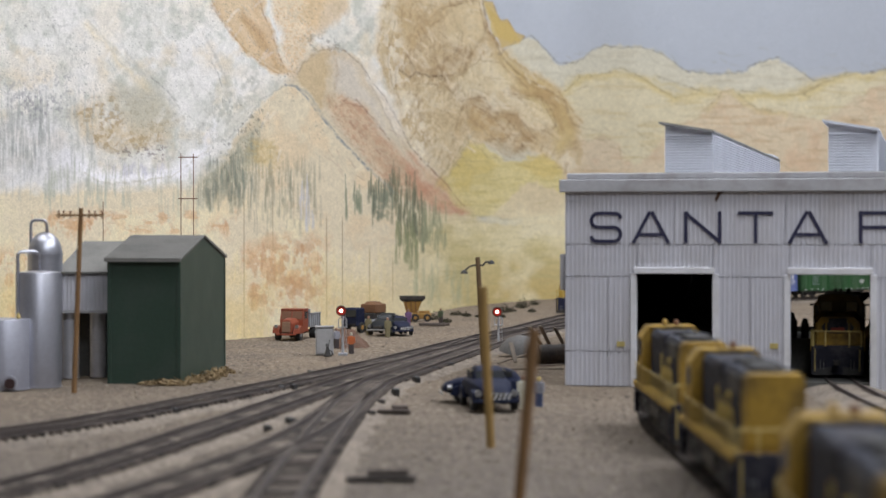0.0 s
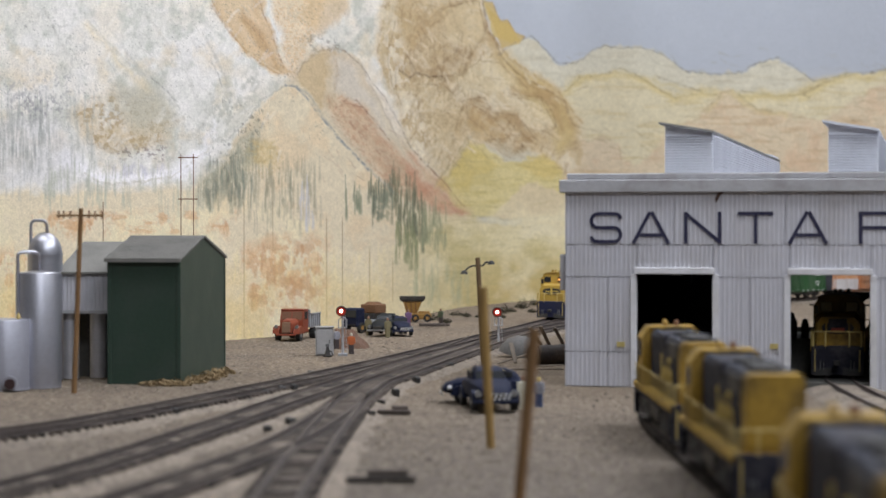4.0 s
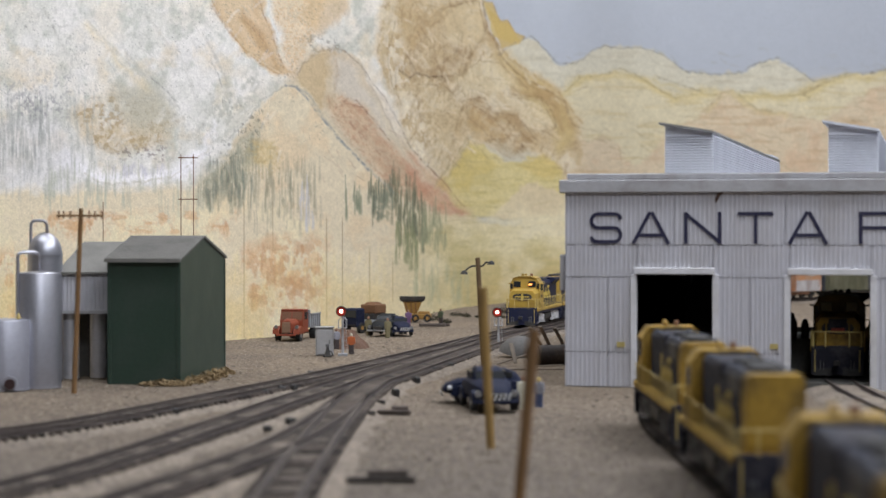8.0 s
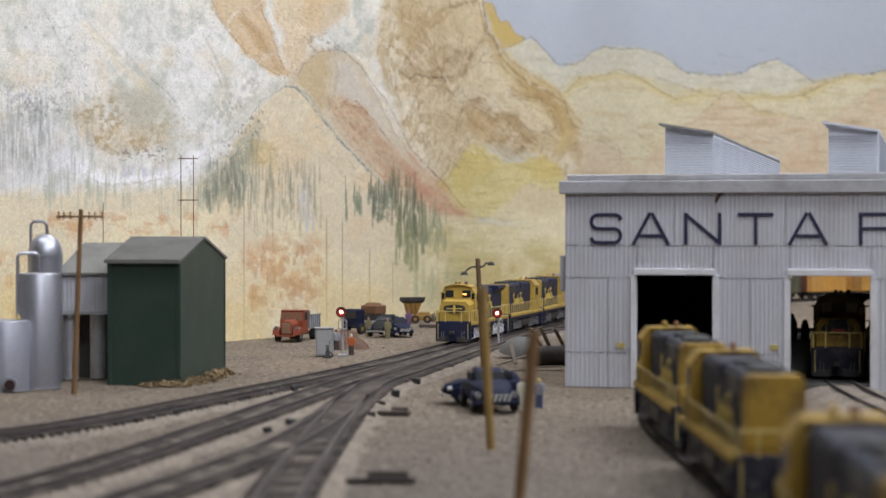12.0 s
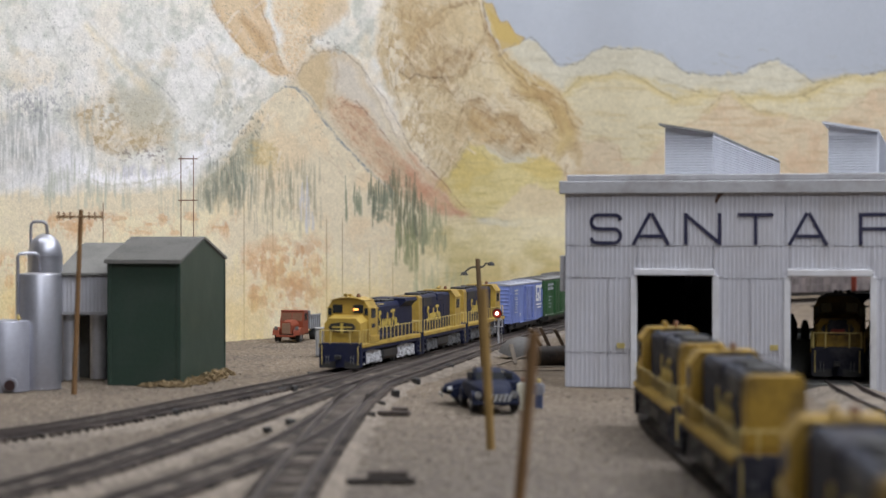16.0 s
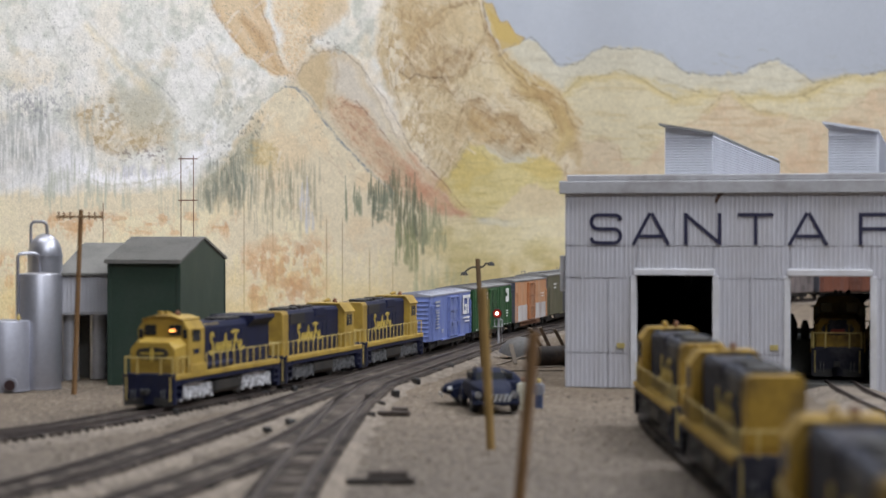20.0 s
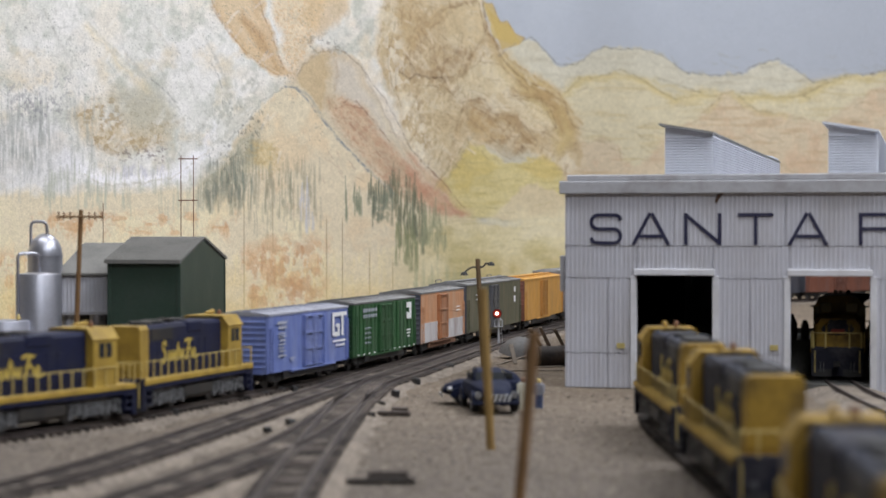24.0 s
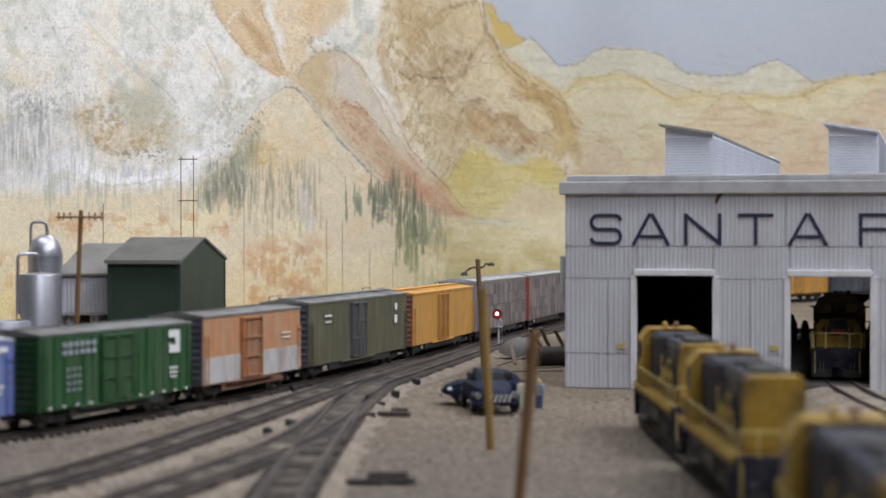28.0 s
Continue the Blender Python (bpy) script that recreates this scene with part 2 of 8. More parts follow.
# ---- the painted picture, in canvas units of which 78 span from the middle to each side ----
def fbm(x, y, seed, octaves=4):
    """Smooth value noise between 0 and 1."""
    rng = np.random.RandomState(seed)
    total, amp, norm = np.zeros_like(x), 1.0, 0.0
    for o in range(octaves):
        table = rng.rand(64, 64)
        xi, yi = np.floor(x).astype(int), np.floor(y).astype(int)
        fx, fy = x - xi, y - yi
        fx, fy = fx * fx * (3 - 2 * fx), fy * fy * (3 - 2 * fy)
        a, b = table[yi % 64, xi % 64], table[yi % 64, (xi + 1) % 64]
        c, d = table[(yi + 1) % 64, xi % 64], table[(yi + 1) % 64, (xi + 1) % 64]
        total += amp * ((a * (1 - fx) + b * fx) * (1 - fy) + (c * (1 - fx) + d * fx) * fy)
        norm += amp
        amp *= 0.55
        x, y = x * 2.03 + 11.7, y * 2.03 + 5.3
    return total / norm


def inside(px, py, outline):
    """Signed distance to an outline, positive inside."""
    best, odd = np.full(px.shape, 1e9), np.zeros(px.shape, bool)
    for (x0, y0), (x1, y1) in zip(outline, outline[1:] + outline[:1]):
        ex, ey = x1 - x0, y1 - y0
        t = np.clip(((px - x0) * ex + (py - y0) * ey) / (ex * ex + ey * ey + 1e-9), 0, 1)
        best = np.minimum(best, (px - x0 - t * ex) ** 2 + (py - y0 - t * ey) ** 2)
        odd ^= ((y0 > py) != (y1 > py)) & (px < ex * (py - y0) / (ey if abs(ey) > 1e-9 else 1e-9) + x0)
    return np.where(odd, 1, -1) * np.sqrt(best)


def line_distance(px, py, points):
    best = np.full(px.shape, 1e9)
    for (x0, y0), (x1, y1) in zip(points, points[1:]):
        ex, ey = x1 - x0, y1 - y0
        t = np.clip(((px - x0) * ex + (py - y0) * ey) / (ex * ex + ey * ey + 1e-9), 0, 1)
        best = np.minimum(best, (px - x0 - t * ex) ** 2 + (py - y0 - t * ey) ** 2)
    return np.sqrt(best)


def paint_mural(a, b):
    """Colour of the mural at canvas points: a to the right, b downwards."""
    shape = a.shape
    col = np.empty(shape + (3,))
    wob_x, wob_y = fbm(a / 3, b / 3, 1) - 0.5, fbm(a / 3, b / 3, 2) - 0.5
    pa, pb = a + 2.2 * wob_x, b + 2.2 * wob_y
    jag = 0.7 * (fbm(a / 0.8, b / 0.8, 51, 3) - 0.5)
    pa, pb = pa + 0.8 * jag, pb + jag
    fine = fbm(a / 0.55, b / 0.55, 3)
    mid = fbm(a / 4.0, b / 4.0, 4)
    streak = fbm(a / 0.5, b / 3.5, 5)
    flat = fbm(a / 5, b / 0.6, 6)
    col[:] = srgb(226, 210, 176)

    def lay(mask, colour, strength=1.0):
        w = np.clip(mask, 0, 1)[..., None] * strength
        col[:] = col * (1 - w) + np.array(srgb(*colour)) * w

    def soft(outline, edge=0.5, px=pa, py=pb):
        return np.clip(inside(px, py, outline) / edge + 0.5, 0, 1)

    def ramp(x, lo, hi):
        return np.clip((x - lo) / (hi - lo), 0, 1)

    def pencil(points, width=0.16, colour=(120, 112, 98), strength=0.6):
        d = line_distance(a + 0.5 * wob_x + 0.6 * jag, b + 0.5 * wob_y + jag, points)
        lay(np.clip(1.4 - d / width, 0, 1) * ramp(fine, 0.25, 0.62), colour, strength)

    # lower plain: cream on the left, yellow towards the right
    lay(ramp(a, 66, 80) * ramp(b, 36, 42), (208, 192, 128), 0.9)
    lay(ramp(a, 76, 90) * ramp(b, 43, 52), (196, 166, 84), 0.75)
    lay(ramp(flat, 0.5, 0.75) * ramp(a, 72, 80) * ramp(b, 37, 40), (190, 175, 112), 0.6)
    lay(ramp(b, 46, 60) * ramp(-a, -46, -40), (232, 208, 140), 0.5)
    # sky
    above = ramp(a, 84, 86) * ramp(40.0 - b, 0, 2)
    lay(above, (178, 184, 195))
    lay(above * ramp(mid, 0.3, 0.7), (174, 180, 192), 0.5)
    lay(above * ramp(a, 110, 160), (166, 171, 182), 0.6)
    lay(above * ramp(b, 12, 30), (205, 198, 180))
    # far pale ridge
    ridge = [(88, 10), (91, 8), (94, 6.4), (96, 8.5), (98.5, 11.2), (102, 11.6), (105, 9.2), (107, 8.4), (110, 9), (113, 8.6), (117, 9.8), (121.5, 13),
             (130, 13.4), (134, 11.4), (137.5, 10.4), (140, 11.6), (144, 14.8), (150, 13.2), (158, 12.6)]
    lay(soft(ridge + [(160, 40), (86, 40)], 0.4), (206, 199, 176))
    lay(soft(ridge + [(160, 40), (86, 40)], 0.4) * ramp(flat, 0.5, 0.8), (188, 176, 146), 0.5)
    pencil(ridge, 0.14, (150, 145, 130), 0.5)
    clear = above * (1 - soft(ridge + [(160, 40), (86, 40)], 0.4))
    # yellow hills
    hills = [(99, 17.5), (101, 15.5), (104, 14.2), (109, 13), (112, 13.6), (115, 15.2), (119, 17.6), (124, 16.8), (130, 17.2), (136, 17.6), (141, 17.2),
             (146, 14.8), (151, 13.4), (158, 13)]
    lay(soft(hills + [(160, 42), (92, 42), (96, 24)], 0.5), (214, 201, 164))
    lay(soft(hills + [(160, 42), (92, 42), (96, 24)], 0.5) * ramp(flat, 0.52, 0.72), (204, 184, 134), 0.65)
    band = np.clip(1 - line_distance(pa, pb, hills) / 1.6, 0, 1)
    lay(band * ramp(b - 13, 0, 1), (210, 189, 126), 0.75)
    pencil(hills, 0.13, (165, 140, 92), 0.6)
    # tan peaks in the hills
    for peak in ([(118, 24), (123, 21.5), (126, 18.2), (129, 16.2), (131.5, 18), (134, 20), (141, 20.8), (147, 22), (150, 32), (112, 32)],
                 [(146, 22), (150, 19), (154, 16.4), (158, 15.4), (160, 32), (146, 32)],
                 [(100, 28), (103, 25.5), (107, 24.2), (109.5, 26), (110, 29), (120, 34), (98, 34)]):
        lay(soft(peak, 1.2), (212, 190, 156), 0.85)
        lay(soft(peak, 1.2) * ramp(mid, 0.5, 0.75), (214, 174, 136), 0.55)
        lay(soft(peak, 1.2) * ramp(flat, 0.55, 0.75), (190, 155, 112), 0.5)
        pencil(peak[:-2], 0.13, (172, 140, 104), 0.5)
    # white massif on the left
    massif = [(-20, -10), (70, -10), (67, 8), (72, 25), (62, 14), (56, 8), (52, 14), (46, 20), (42, 26), (34, 33), (20, 34), (8, 34), (-20, 34)]
    lay(soft(massif, 2.0), (232, 228, 222))
    lay(soft(massif, 2.0) * ramp(fbm(a / 9, b / 9, 61), 0.45, 0.7), (230, 220, 202), 0.8)
    lay(soft(massif, 2.0) * ramp(mid, 0.45, 0.75), (212, 211, 200), 0.7)
    lay(soft(massif, 2.0) * ramp(fbm(a / 2.2, b / 3.0, 8), 0.52, 0.75), (184, 187, 172), 0.7)
    lay(soft(massif, 2.0) * ramp(fbm(a / 5, b / 5, 9), 0.55, 0.75), (222, 203, 168), 0.6)
    lay(soft(massif, 2.0) * ramp(fbm(a / 0.5, b / 0.7, 10), 0.60, 0.74) * ramp(fbm(a / 6, b / 6, 62), 0.4, 0.6), (160, 158, 148), 0.35)
    for line in ([(36, 6), (40, 14)], [(20, 6), (26, 14), (31, 19)], [(26, 3), (33, 12), (35, 18)], [(8, 2), (12, 10)], [(38, 10), (41, 17)]):
        pencil(line, 0.3, (172, 168, 156), 0.35)
    lay(soft([(36, 20), (44, 12), (46, 16), (40, 24), (35, 27)], 2.5) * ramp(fbm(a / 0.8, b / 1.2, 63), 0.45, 0.6), (170, 170, 154), 0.55)
    snow = [(12, 26), (16, 30), (22, 31.5), (30, 30), (36, 26), (38, 22), (36, 28), (33, 31.5), (24, 32.8), (16, 32.4), (10, 29)]
    lay(soft(snow, 1.6), (244, 241, 244), 1.0)
    lay(soft([(-4, 22), (8, 20), (14, 26), (12, 33), (-4, 33)], 3.0), (214, 212, 212), 0.7)
    hollow = [(13, 20), (20, 16), (28, 17), (31, 22), (29, 26), (22, 27.5), (16, 25.5)]
    lay(soft(hollow, 3.0) * ramp(mid, 0.2, 0.55), (204, 180, 134), 0.75)
    lay(soft(hollow, 2.0) * ramp(fbm(a / 0.9, b / 0.7, 12), 0.5, 0.65), (176, 148, 100), 0.7)
    lay(soft([(20, 15), (29, 14), (31, 22), (25, 23), (21, 20)], 3.0), (188, 186, 168), 0.7)
    lay(soft([(19, 29.6), (29, 29.4), (28.6, 31), (20, 32)], 0.8) * ramp(streak, 0.4, 0.55), (188, 186, 200), 0.6)
    # tan chute from the top edge down to the gap
    chute = [(37, -4), (46, -4), (48, 6), (50.5, 11.5), (51.6, 13.4), (49, 13.4), (45, 11), (41, 7.5), (39, 3)]
    lay(soft(chute, 0.8), (218, 188, 142), 0.9)
    lay(soft([(43, 2), (46, 5), (49, 11), (46, 9), (43, 5)], 0.8), (190, 146, 92), 0.6)
    pencil([(37.5, 0), (40, 5), (44, 10), (49.4, 13.4)], 0.2, (190, 150, 100), 0.7)
    # speckled orange gully
    gully = [(47, -4), (58, -4), (56, 6), (54, 11), (52, 14.6), (51, 12), (49.5, 6)]
    lay(soft(gully, 1.5), (226, 200, 158), 0.8)
    lay(soft(gully, 1.2) * ramp(fbm(a / 0.35, b / 0.35, 14), 0.52, 0.62), (214, 170, 112), 0.45)
    lay(soft([(53, 7), (58, 5), (61, 9), (56, 11)], 2) * ramp(fine, 0.5, 0.62), (120, 116, 104), 0.6)
    lay(soft([(54, -4), (62, -4), (62, 2), (57, 6), (54, 4)], 1.5), (214, 182, 132), 0.7)
    # brown mountain with facets
    brown = [(66, 8), (69, -4), (84.6, -4), (85.8, 3), (87, 6), (90, 10.5), (95, 13.8), (99, 16.8), (103, 22), (103, 29), (100, 31), (95, 28), (90, 25.5),
             (86, 25.6), (81, 31), (78, 34), (74.5, 30.4), (72, 25), (70, 18)]
    lay(soft(brown, 2.2), (214, 194, 154))
    crease = np.abs(fbm(pa / 3.4 - pb / 7, pb / 3.0 + pa / 6, 20, 3) - 0.5)
    shade = fbm(pa / 2.6 - pb / 5, pb / 3.6, 21)
    lay(soft(brown, 0.6) * ramp(shade, 0.42, 0.66), (198, 170, 122), 0.8)
    lay(soft(brown, 0.6) * ramp(0.48 - shade, 0.0, 0.14), (220, 204, 172), 0.8)
    lay(soft(brown, 0.5) * np.clip(1 - crease / 0.016, 0, 1) * ramp(fine, 0.3, 0.6), (140, 108, 70), 0.45)
    lay(soft(brown, 0.6) * ramp(fbm(a / 0.6 + b / 2, b / 1.4, 22), 0.58, 0.72), (158, 124, 80), 0.45)
    for dark in ([(70, 0), (74, -3), (76, 6), (75, 13), (72, 12)], [(76, 10), (80, 7.5), (83, 10), (82, 13), (77, 14)],
                 [(90, 11), (95, 14.5), (100, 19), (102, 26), (99, 28), (96, 20)], [(86, 21), (90, 21), (95, 24), (93, 28), (88, 26)],
                 [(80, 18), (85, 17), (88, 22), (84, 24)], [(79, 0), (84, 0), (86, 6), (83, 10), (81, 5)]):
        lay(soft(dark, 1.6), (190, 160, 108), 0.42)
        lay(soft(dark, 1.2) * ramp(fine, 0.5, 0.62), (150, 116, 76), 0.4)
    lay(soft([(73, 17), (77, 18), (78, 28), (75, 28)], 1.5) * ramp(fine, 0.4, 0.55), (222, 206, 174), 0.7)
    pencil([(84.8, -3), (86.2, 5), (83.5, 9), (82, 13), (78, 14.2), (74, 13.4), (72, 10)], 0.22, (128, 96, 60), 0.7)
    pencil([(74, 6), (78, 2), (82, 1), (85, 3)], 0.18, (140, 106, 66), 0.6)
    pencil([(84, 18.5), (88, 20), (91, 23), (95, 26)], 0.18, (150, 116, 72), 0.6)
    pencil([(86.4, 6), (90, 10.5), (95, 13.8), (99, 16.8), (103, 22)], 0.25, (172, 138, 80), 0.7)
    lay(soft([(85.5, 0), (87, 2), (89, 4), (90.5, 4.2), (92.6, 7.4), (90, 8.2), (87.4, 6.6)], 0.4), (206, 180, 108), 0.95)
    # ochre shoulder on its sunny side, pale rock chips down its other flank
    lay(soft([(87, 7.5), (91, 11), (96, 14.6), (100.5, 18.6), (102.4, 24), (99, 28.4), (97, 22), (92.6, 17.6), (88, 13)], 1.8) * ramp(mid, 0.15, 0.5), (208, 180, 106), 0.6)
    lay(soft([(67, 6), (70, 4), (73, 14), (75.6, 24), (78, 32), (74, 29), (70, 19)], 1.6) * ramp(fbm(a / 0.9, b / 1.3, 110), 0.46, 0.58), (230, 218, 192), 0.75)
    lay(soft([(72, 12), (80, 14), (84, 18), (82, 24), (78, 30), (74, 24)], 1.4) * ramp(fbm(a / 0.5 + b / 1.6, b / 0.9, 111), 0.52, 0.62), (168, 136, 88), 0.5)
    # yellow fields under it
    field = [(78, 33.5), (80, 30), (82.5, 26), (86, 25.6), (90, 29), (98, 28.4), (100, 31.5), (99.6, 38.6), (83, 38.6)]
    lay(soft(field, 0.6), (216, 199, 132))
    lay(soft(field, 0.6) * ramp(flat, 0.5, 0.7), (202, 182, 104), 0.6)
    lay(soft([(87, 38.7), (90, 35.4), (93, 33), (96, 32.6), (100, 34.6), (102, 38.8)], 0.6), (214, 194, 154), 0.9)
    pencil([(78, 33.5), (80.4, 29.6), (82.5, 26), (84, 23.6)], 0.22, (150, 140, 120), 0.6)
    pencil([(83, 38.4), (90, 38.9), (99, 38.7)], 0.14, (170, 160, 120), 0.6)
    # grey dome and red slope
    dome = [(52.5, 14), (54, 11.5), (57, 9.4), (60.5, 8.8), (63.5, 11), (67, 18), (70, 24), (74, 30), (78, 34), (82.6, 38.2), (76, 37.5), (66, 31), (58, 21), (55, 17)]
    lay(soft(dome, 0.5), (214, 200, 172))
    lay(soft([(52.5, 14), (55, 10.6), (58, 9.6), (58, 14), (57, 20), (54, 16)], 0.8), (200, 170, 118), 0.75)
    red = [(58, 17.5), (61, 17), (64.5, 19), (68, 24.4), (72, 28.5), (76, 32.4), (80, 35.4), (83, 38.2), (77, 37.8), (71, 35), (66, 30.5), (61, 24), (58.4, 20)]
    lay(soft(red, 2.2), (210, 180, 142), 0.85)
    lay(soft(red, 0.8) * ramp(fbm((a - b) / 0.9, (a + b) / 4, 24), 0.42, 0.68), (190, 146, 108), 0.5)
    lay(soft(red, 0.8) * ramp(fine, 0.5, 0.65), (180, 124, 92), 0.4)
    lay(soft([(71, 28), (76, 32.4), (83, 38.2), (77, 37.8), (73, 34)], 0.8), (202, 132, 96), 0.5)
    pencil([(60.5, 9), (64, 12), (67, 18), (70, 24), (72, 26)], 0.18, (165, 150, 130), 0.5)
    pencil([(59.4, 19), (62, 18.6), (64.6, 19.4)], 0.14, (130, 90, 70), 0.6)
    # cream cone in the middle
    cone = [(42, 24), (46, 19), (50, 15.6), (52, 15.2), (54.5, 17), (60, 25), (66, 31), (71, 36), (70, 44), (40, 44), (37, 34)]
    lay(soft(cone, 0.7), (222, 206, 172), 0.95)
    lay(soft(cone, 0.8) * ramp(mid, 0.5, 0.7), (224, 196, 152), 0.6)
    lay(soft([(44, 25), (48, 25), (49, 29), (44, 30)], 1.5), (206, 182, 122), 0.7)
    pencil([(50, 15.5), (52, 15.3), (54.6, 17), (60, 25), (66, 31), (70, 34.6)], 0.26, (150, 152, 150), 0.75)
    # lower wall: washed orange stains
    stains = [((43.5, 44), (58, 42), (58, 57), (44, 56)), ((6, 38.5), (42, 38), (41, 42), (6, 42)), ((-4, 44), (10, 44), (10, 60), (-4, 60))]
    for k, s in enumerate(stains):
        m = soft(list(s), 3.0)
        lay(m * ramp(fbm(a / 1.8, b / 2.6, 30 + k), 0.5, 0.62), (222, 176, 122), 0.75)
        lay(m * ramp(fbm(a / 0.8, b / 1.6, 40 + k), 0.58, 0.7), (204, 148, 98), 0.7)
    lay(ramp(streak, 0.55, 0.7) * ramp(b, 42, 47) * ramp(-a, -72, -66), (236, 218, 160), 0.6)
    lay(ramp(fbm(a / 7, b / 7, 45), 0.52, 0.7) * ramp(b, 34, 38), (236, 222, 178), 0.6)
    # dark washes of distant woods
    rng = np.random.RandomState(7)
    ga = a[0]
    woods = [(-4, 17, 17, 35, 150, (170, 172, 162), 0.32), (0, 9, 18, 30, 90, (152, 156, 150), 0.36), (8, 22, 30, 36, 60, (178, 182, 160), 0.45), (34, 46, 22, 36, 190, (132, 138, 124), 0.36),
             (36, 44, 29, 36, 60, (108, 114, 98), 0.42), (44, 57, 29, 41, 90, (160, 152, 126), 0.38), (22, 36, 30, 38, 40, (186, 184, 158), 0.45), (46, 56, 31, 37, 22, (128, 130, 106), 0.4),
             (61, 64.5, 33.5, 37, 14, (128, 136, 110), 0.7), (65, 69.5, 32.5, 38.5, 30, (106, 114, 94), 0.8), (69.5, 75.5, 28, 45, 120, (108, 112, 84), 0.68), (70, 74.6, 40, 46.5, 40, (138, 142, 98), 0.6),
             (74.5, 79, 37, 43.5, 40, (146, 150, 114), 0.6), (52.6, 55.6, 34, 40, 14, (190, 190, 202), 0.5), (73, 83, 48, 53, 60, (172, 174, 134), 0.35)]
    for x0, x1, y0, y1, n, colour, strength in woods:
        for _ in range(n):
            cx, cy = rng.uniform(x0, x1), rng.uniform(y0, y1)
            w, h = rng.uniform(0.08, 0.34), rng.uniform(0.8, 3.0)
            if (x0, y0) == (34, 22) and cy < 36 - (cx - 34) * 1.15:
                continue
            if (x0, y0) == (69.5, 28) and not (cx - 69.5) * 1.2 + 28.5 < cy < (cx - 69.5) * 0.8 + 41:
                continue
            i0, i1 = np.searchsorted(ga, (cx - 1.2, cx + 1.2))
            if i1 <= i0:
                continue
            sa, sb = a[:, i0:i1], b[:, i0:i1]
            up = np.clip((sb - (cy - h)) / (2 * h), 0, 1)
            m = np.clip(1.3 - abs(sa - cx + 0.3 * wob_x[:, i0:i1]) / (w * (0.25 + 0.9 * up) + 0.05), 0, 1) * (up > 0) * np.clip((cy + h - sb) / 0.7, 0, 1)
            m = (m * ramp(fine[:, i0:i1], -0.2, 0.45))[..., None] * strength
            col[:, i0:i1] = col[:, i0:i1] * (1 - m) + np.array(srgb(*colour)) * m
    lay(soft([(35, 34), (37.5, 28.5), (42, 24), (46, 20.5), (46.4, 25), (43.6, 33.6), (39, 36)], 1.8) * ramp(fbm(a / 1.1, b / 2.2, 95), 0.36, 0.58), (140, 146, 130), 0.30)
    lay(soft([(58.4, 10), (62, 11), (66, 18), (68.6, 24), (65, 19), (60, 16.4)], 1.2), (206, 196, 184), 0.6)
    # dark flecks where the brush ran dry along the edge of the woods, and on the ochre patch beside them
    lay(soft([(36, 27), (42, 22.6), (46.4, 18.4), (47, 21), (44, 27), (39, 31)], 1.4) * ramp(fbm(a / 0.34, b / 0.6, 130, 3), 0.60, 0.68), (104, 104, 98), 0.6)
    lay(soft([(44.4, 24.6), (49, 25), (50, 29), (46, 31), (43.6, 28)], 1.4) * ramp(fbm(a / 0.6, b / 0.6, 131), 0.48, 0.6), (196, 166, 104), 0.55)
    lay(soft([(0, 14), (13, 13), (15, 21), (2, 22)], 2.0) * ramp(fbm(a / 0.5, b / 0.5, 132, 3), 0.58, 0.66), (150, 148, 152), 0.45)
    # thin vertical drips and joints
    for x, y0, y1, s in ((43.2, 35, 60.4, 0.6), (48.3, 35.5, 45, 0.5), (57.8, 38, 57, 0.7), (60.6, 38, 55, 0.75), (65.4, 43.5, 54, 0.7), (69.5, 45.5, 54, 0.6), (52, 30, 40, 0.3)):
        i0, i1 = np.searchsorted(ga, (x - 0.6, x + 0.6))
        sa, sb = a[:, i0:i1], b[:, i0:i1]
        m = (np.clip(1.2 - abs(sa - x) / 0.11, 0, 1) * np.clip((sb - y0) / 1.5, 0, 1) * np.clip((y1 - sb) / 0.6, 0, 1))[..., None] * s
        col[:, i0:i1] = col[:, i0:i1] * (1 - m) + np.array(srgb(138, 106, 66)) * m
    # dark smudges under the trees
    lay(soft([(34, 33), (37, 29), (41, 26), (45, 21), (46.4, 22), (44, 28), (44, 34), (38, 36)], 1.6) * ramp(fbm(a / 1.5, b / 1.5, 70), 0.4, 0.6), (150, 154, 138), 0.3)
    lay(soft([(66, 38.6), (67.4, 33), (68.6, 32.6), (69.6, 38.6)], 0.6) * ramp(fine, 0.3, 0.5), (122, 130, 108), 0.6)
    # ridges: a drawn line with a wash falling away on one side of it
    def ridge_line(points, side, wash, colour=(128, 98, 62), strength=0.6, width=0.16, spread=1.3):
        dx, dy = side
        d = line_distance(pa - dx * spread * 0.6, pb - dy * spread * 0.6, points)
        lay(np.clip(1 - d / spread, 0, 1) ** 1.3 * ramp(mid, 0.0, 0.5), wash, 0.5)
        pencil(points, width, colour, strength * 0.95)

    ridge_line([(78.4, 14.5), (81.8, 13.5), (83.5, 10), (85.8, 6), (87.2, 6.4), (88.5, 10), (91.9, 13.5), (95.9, 15.8), (99.9, 18.2), (101.3, 22.2), (102.6, 23)], (-0.3, 1), (176, 140, 84))
    ridge_line([(90.5, 16.8), (95.9, 17.5), (97.9, 20.2), (98.6, 23.6)], (0.8, -0.5), (170, 132, 78))
    ridge_line([(81.8, 18.2), (85.8, 17.5), (87.2, 20.2), (91.2, 20.9), (93.9, 23.6)], (0, 1), (170, 134, 80))
    ridge_line([(86.5, 25), (88.5, 27), (90.5, 28.3), (92.5, 26)], (0, -1), (176, 140, 84))
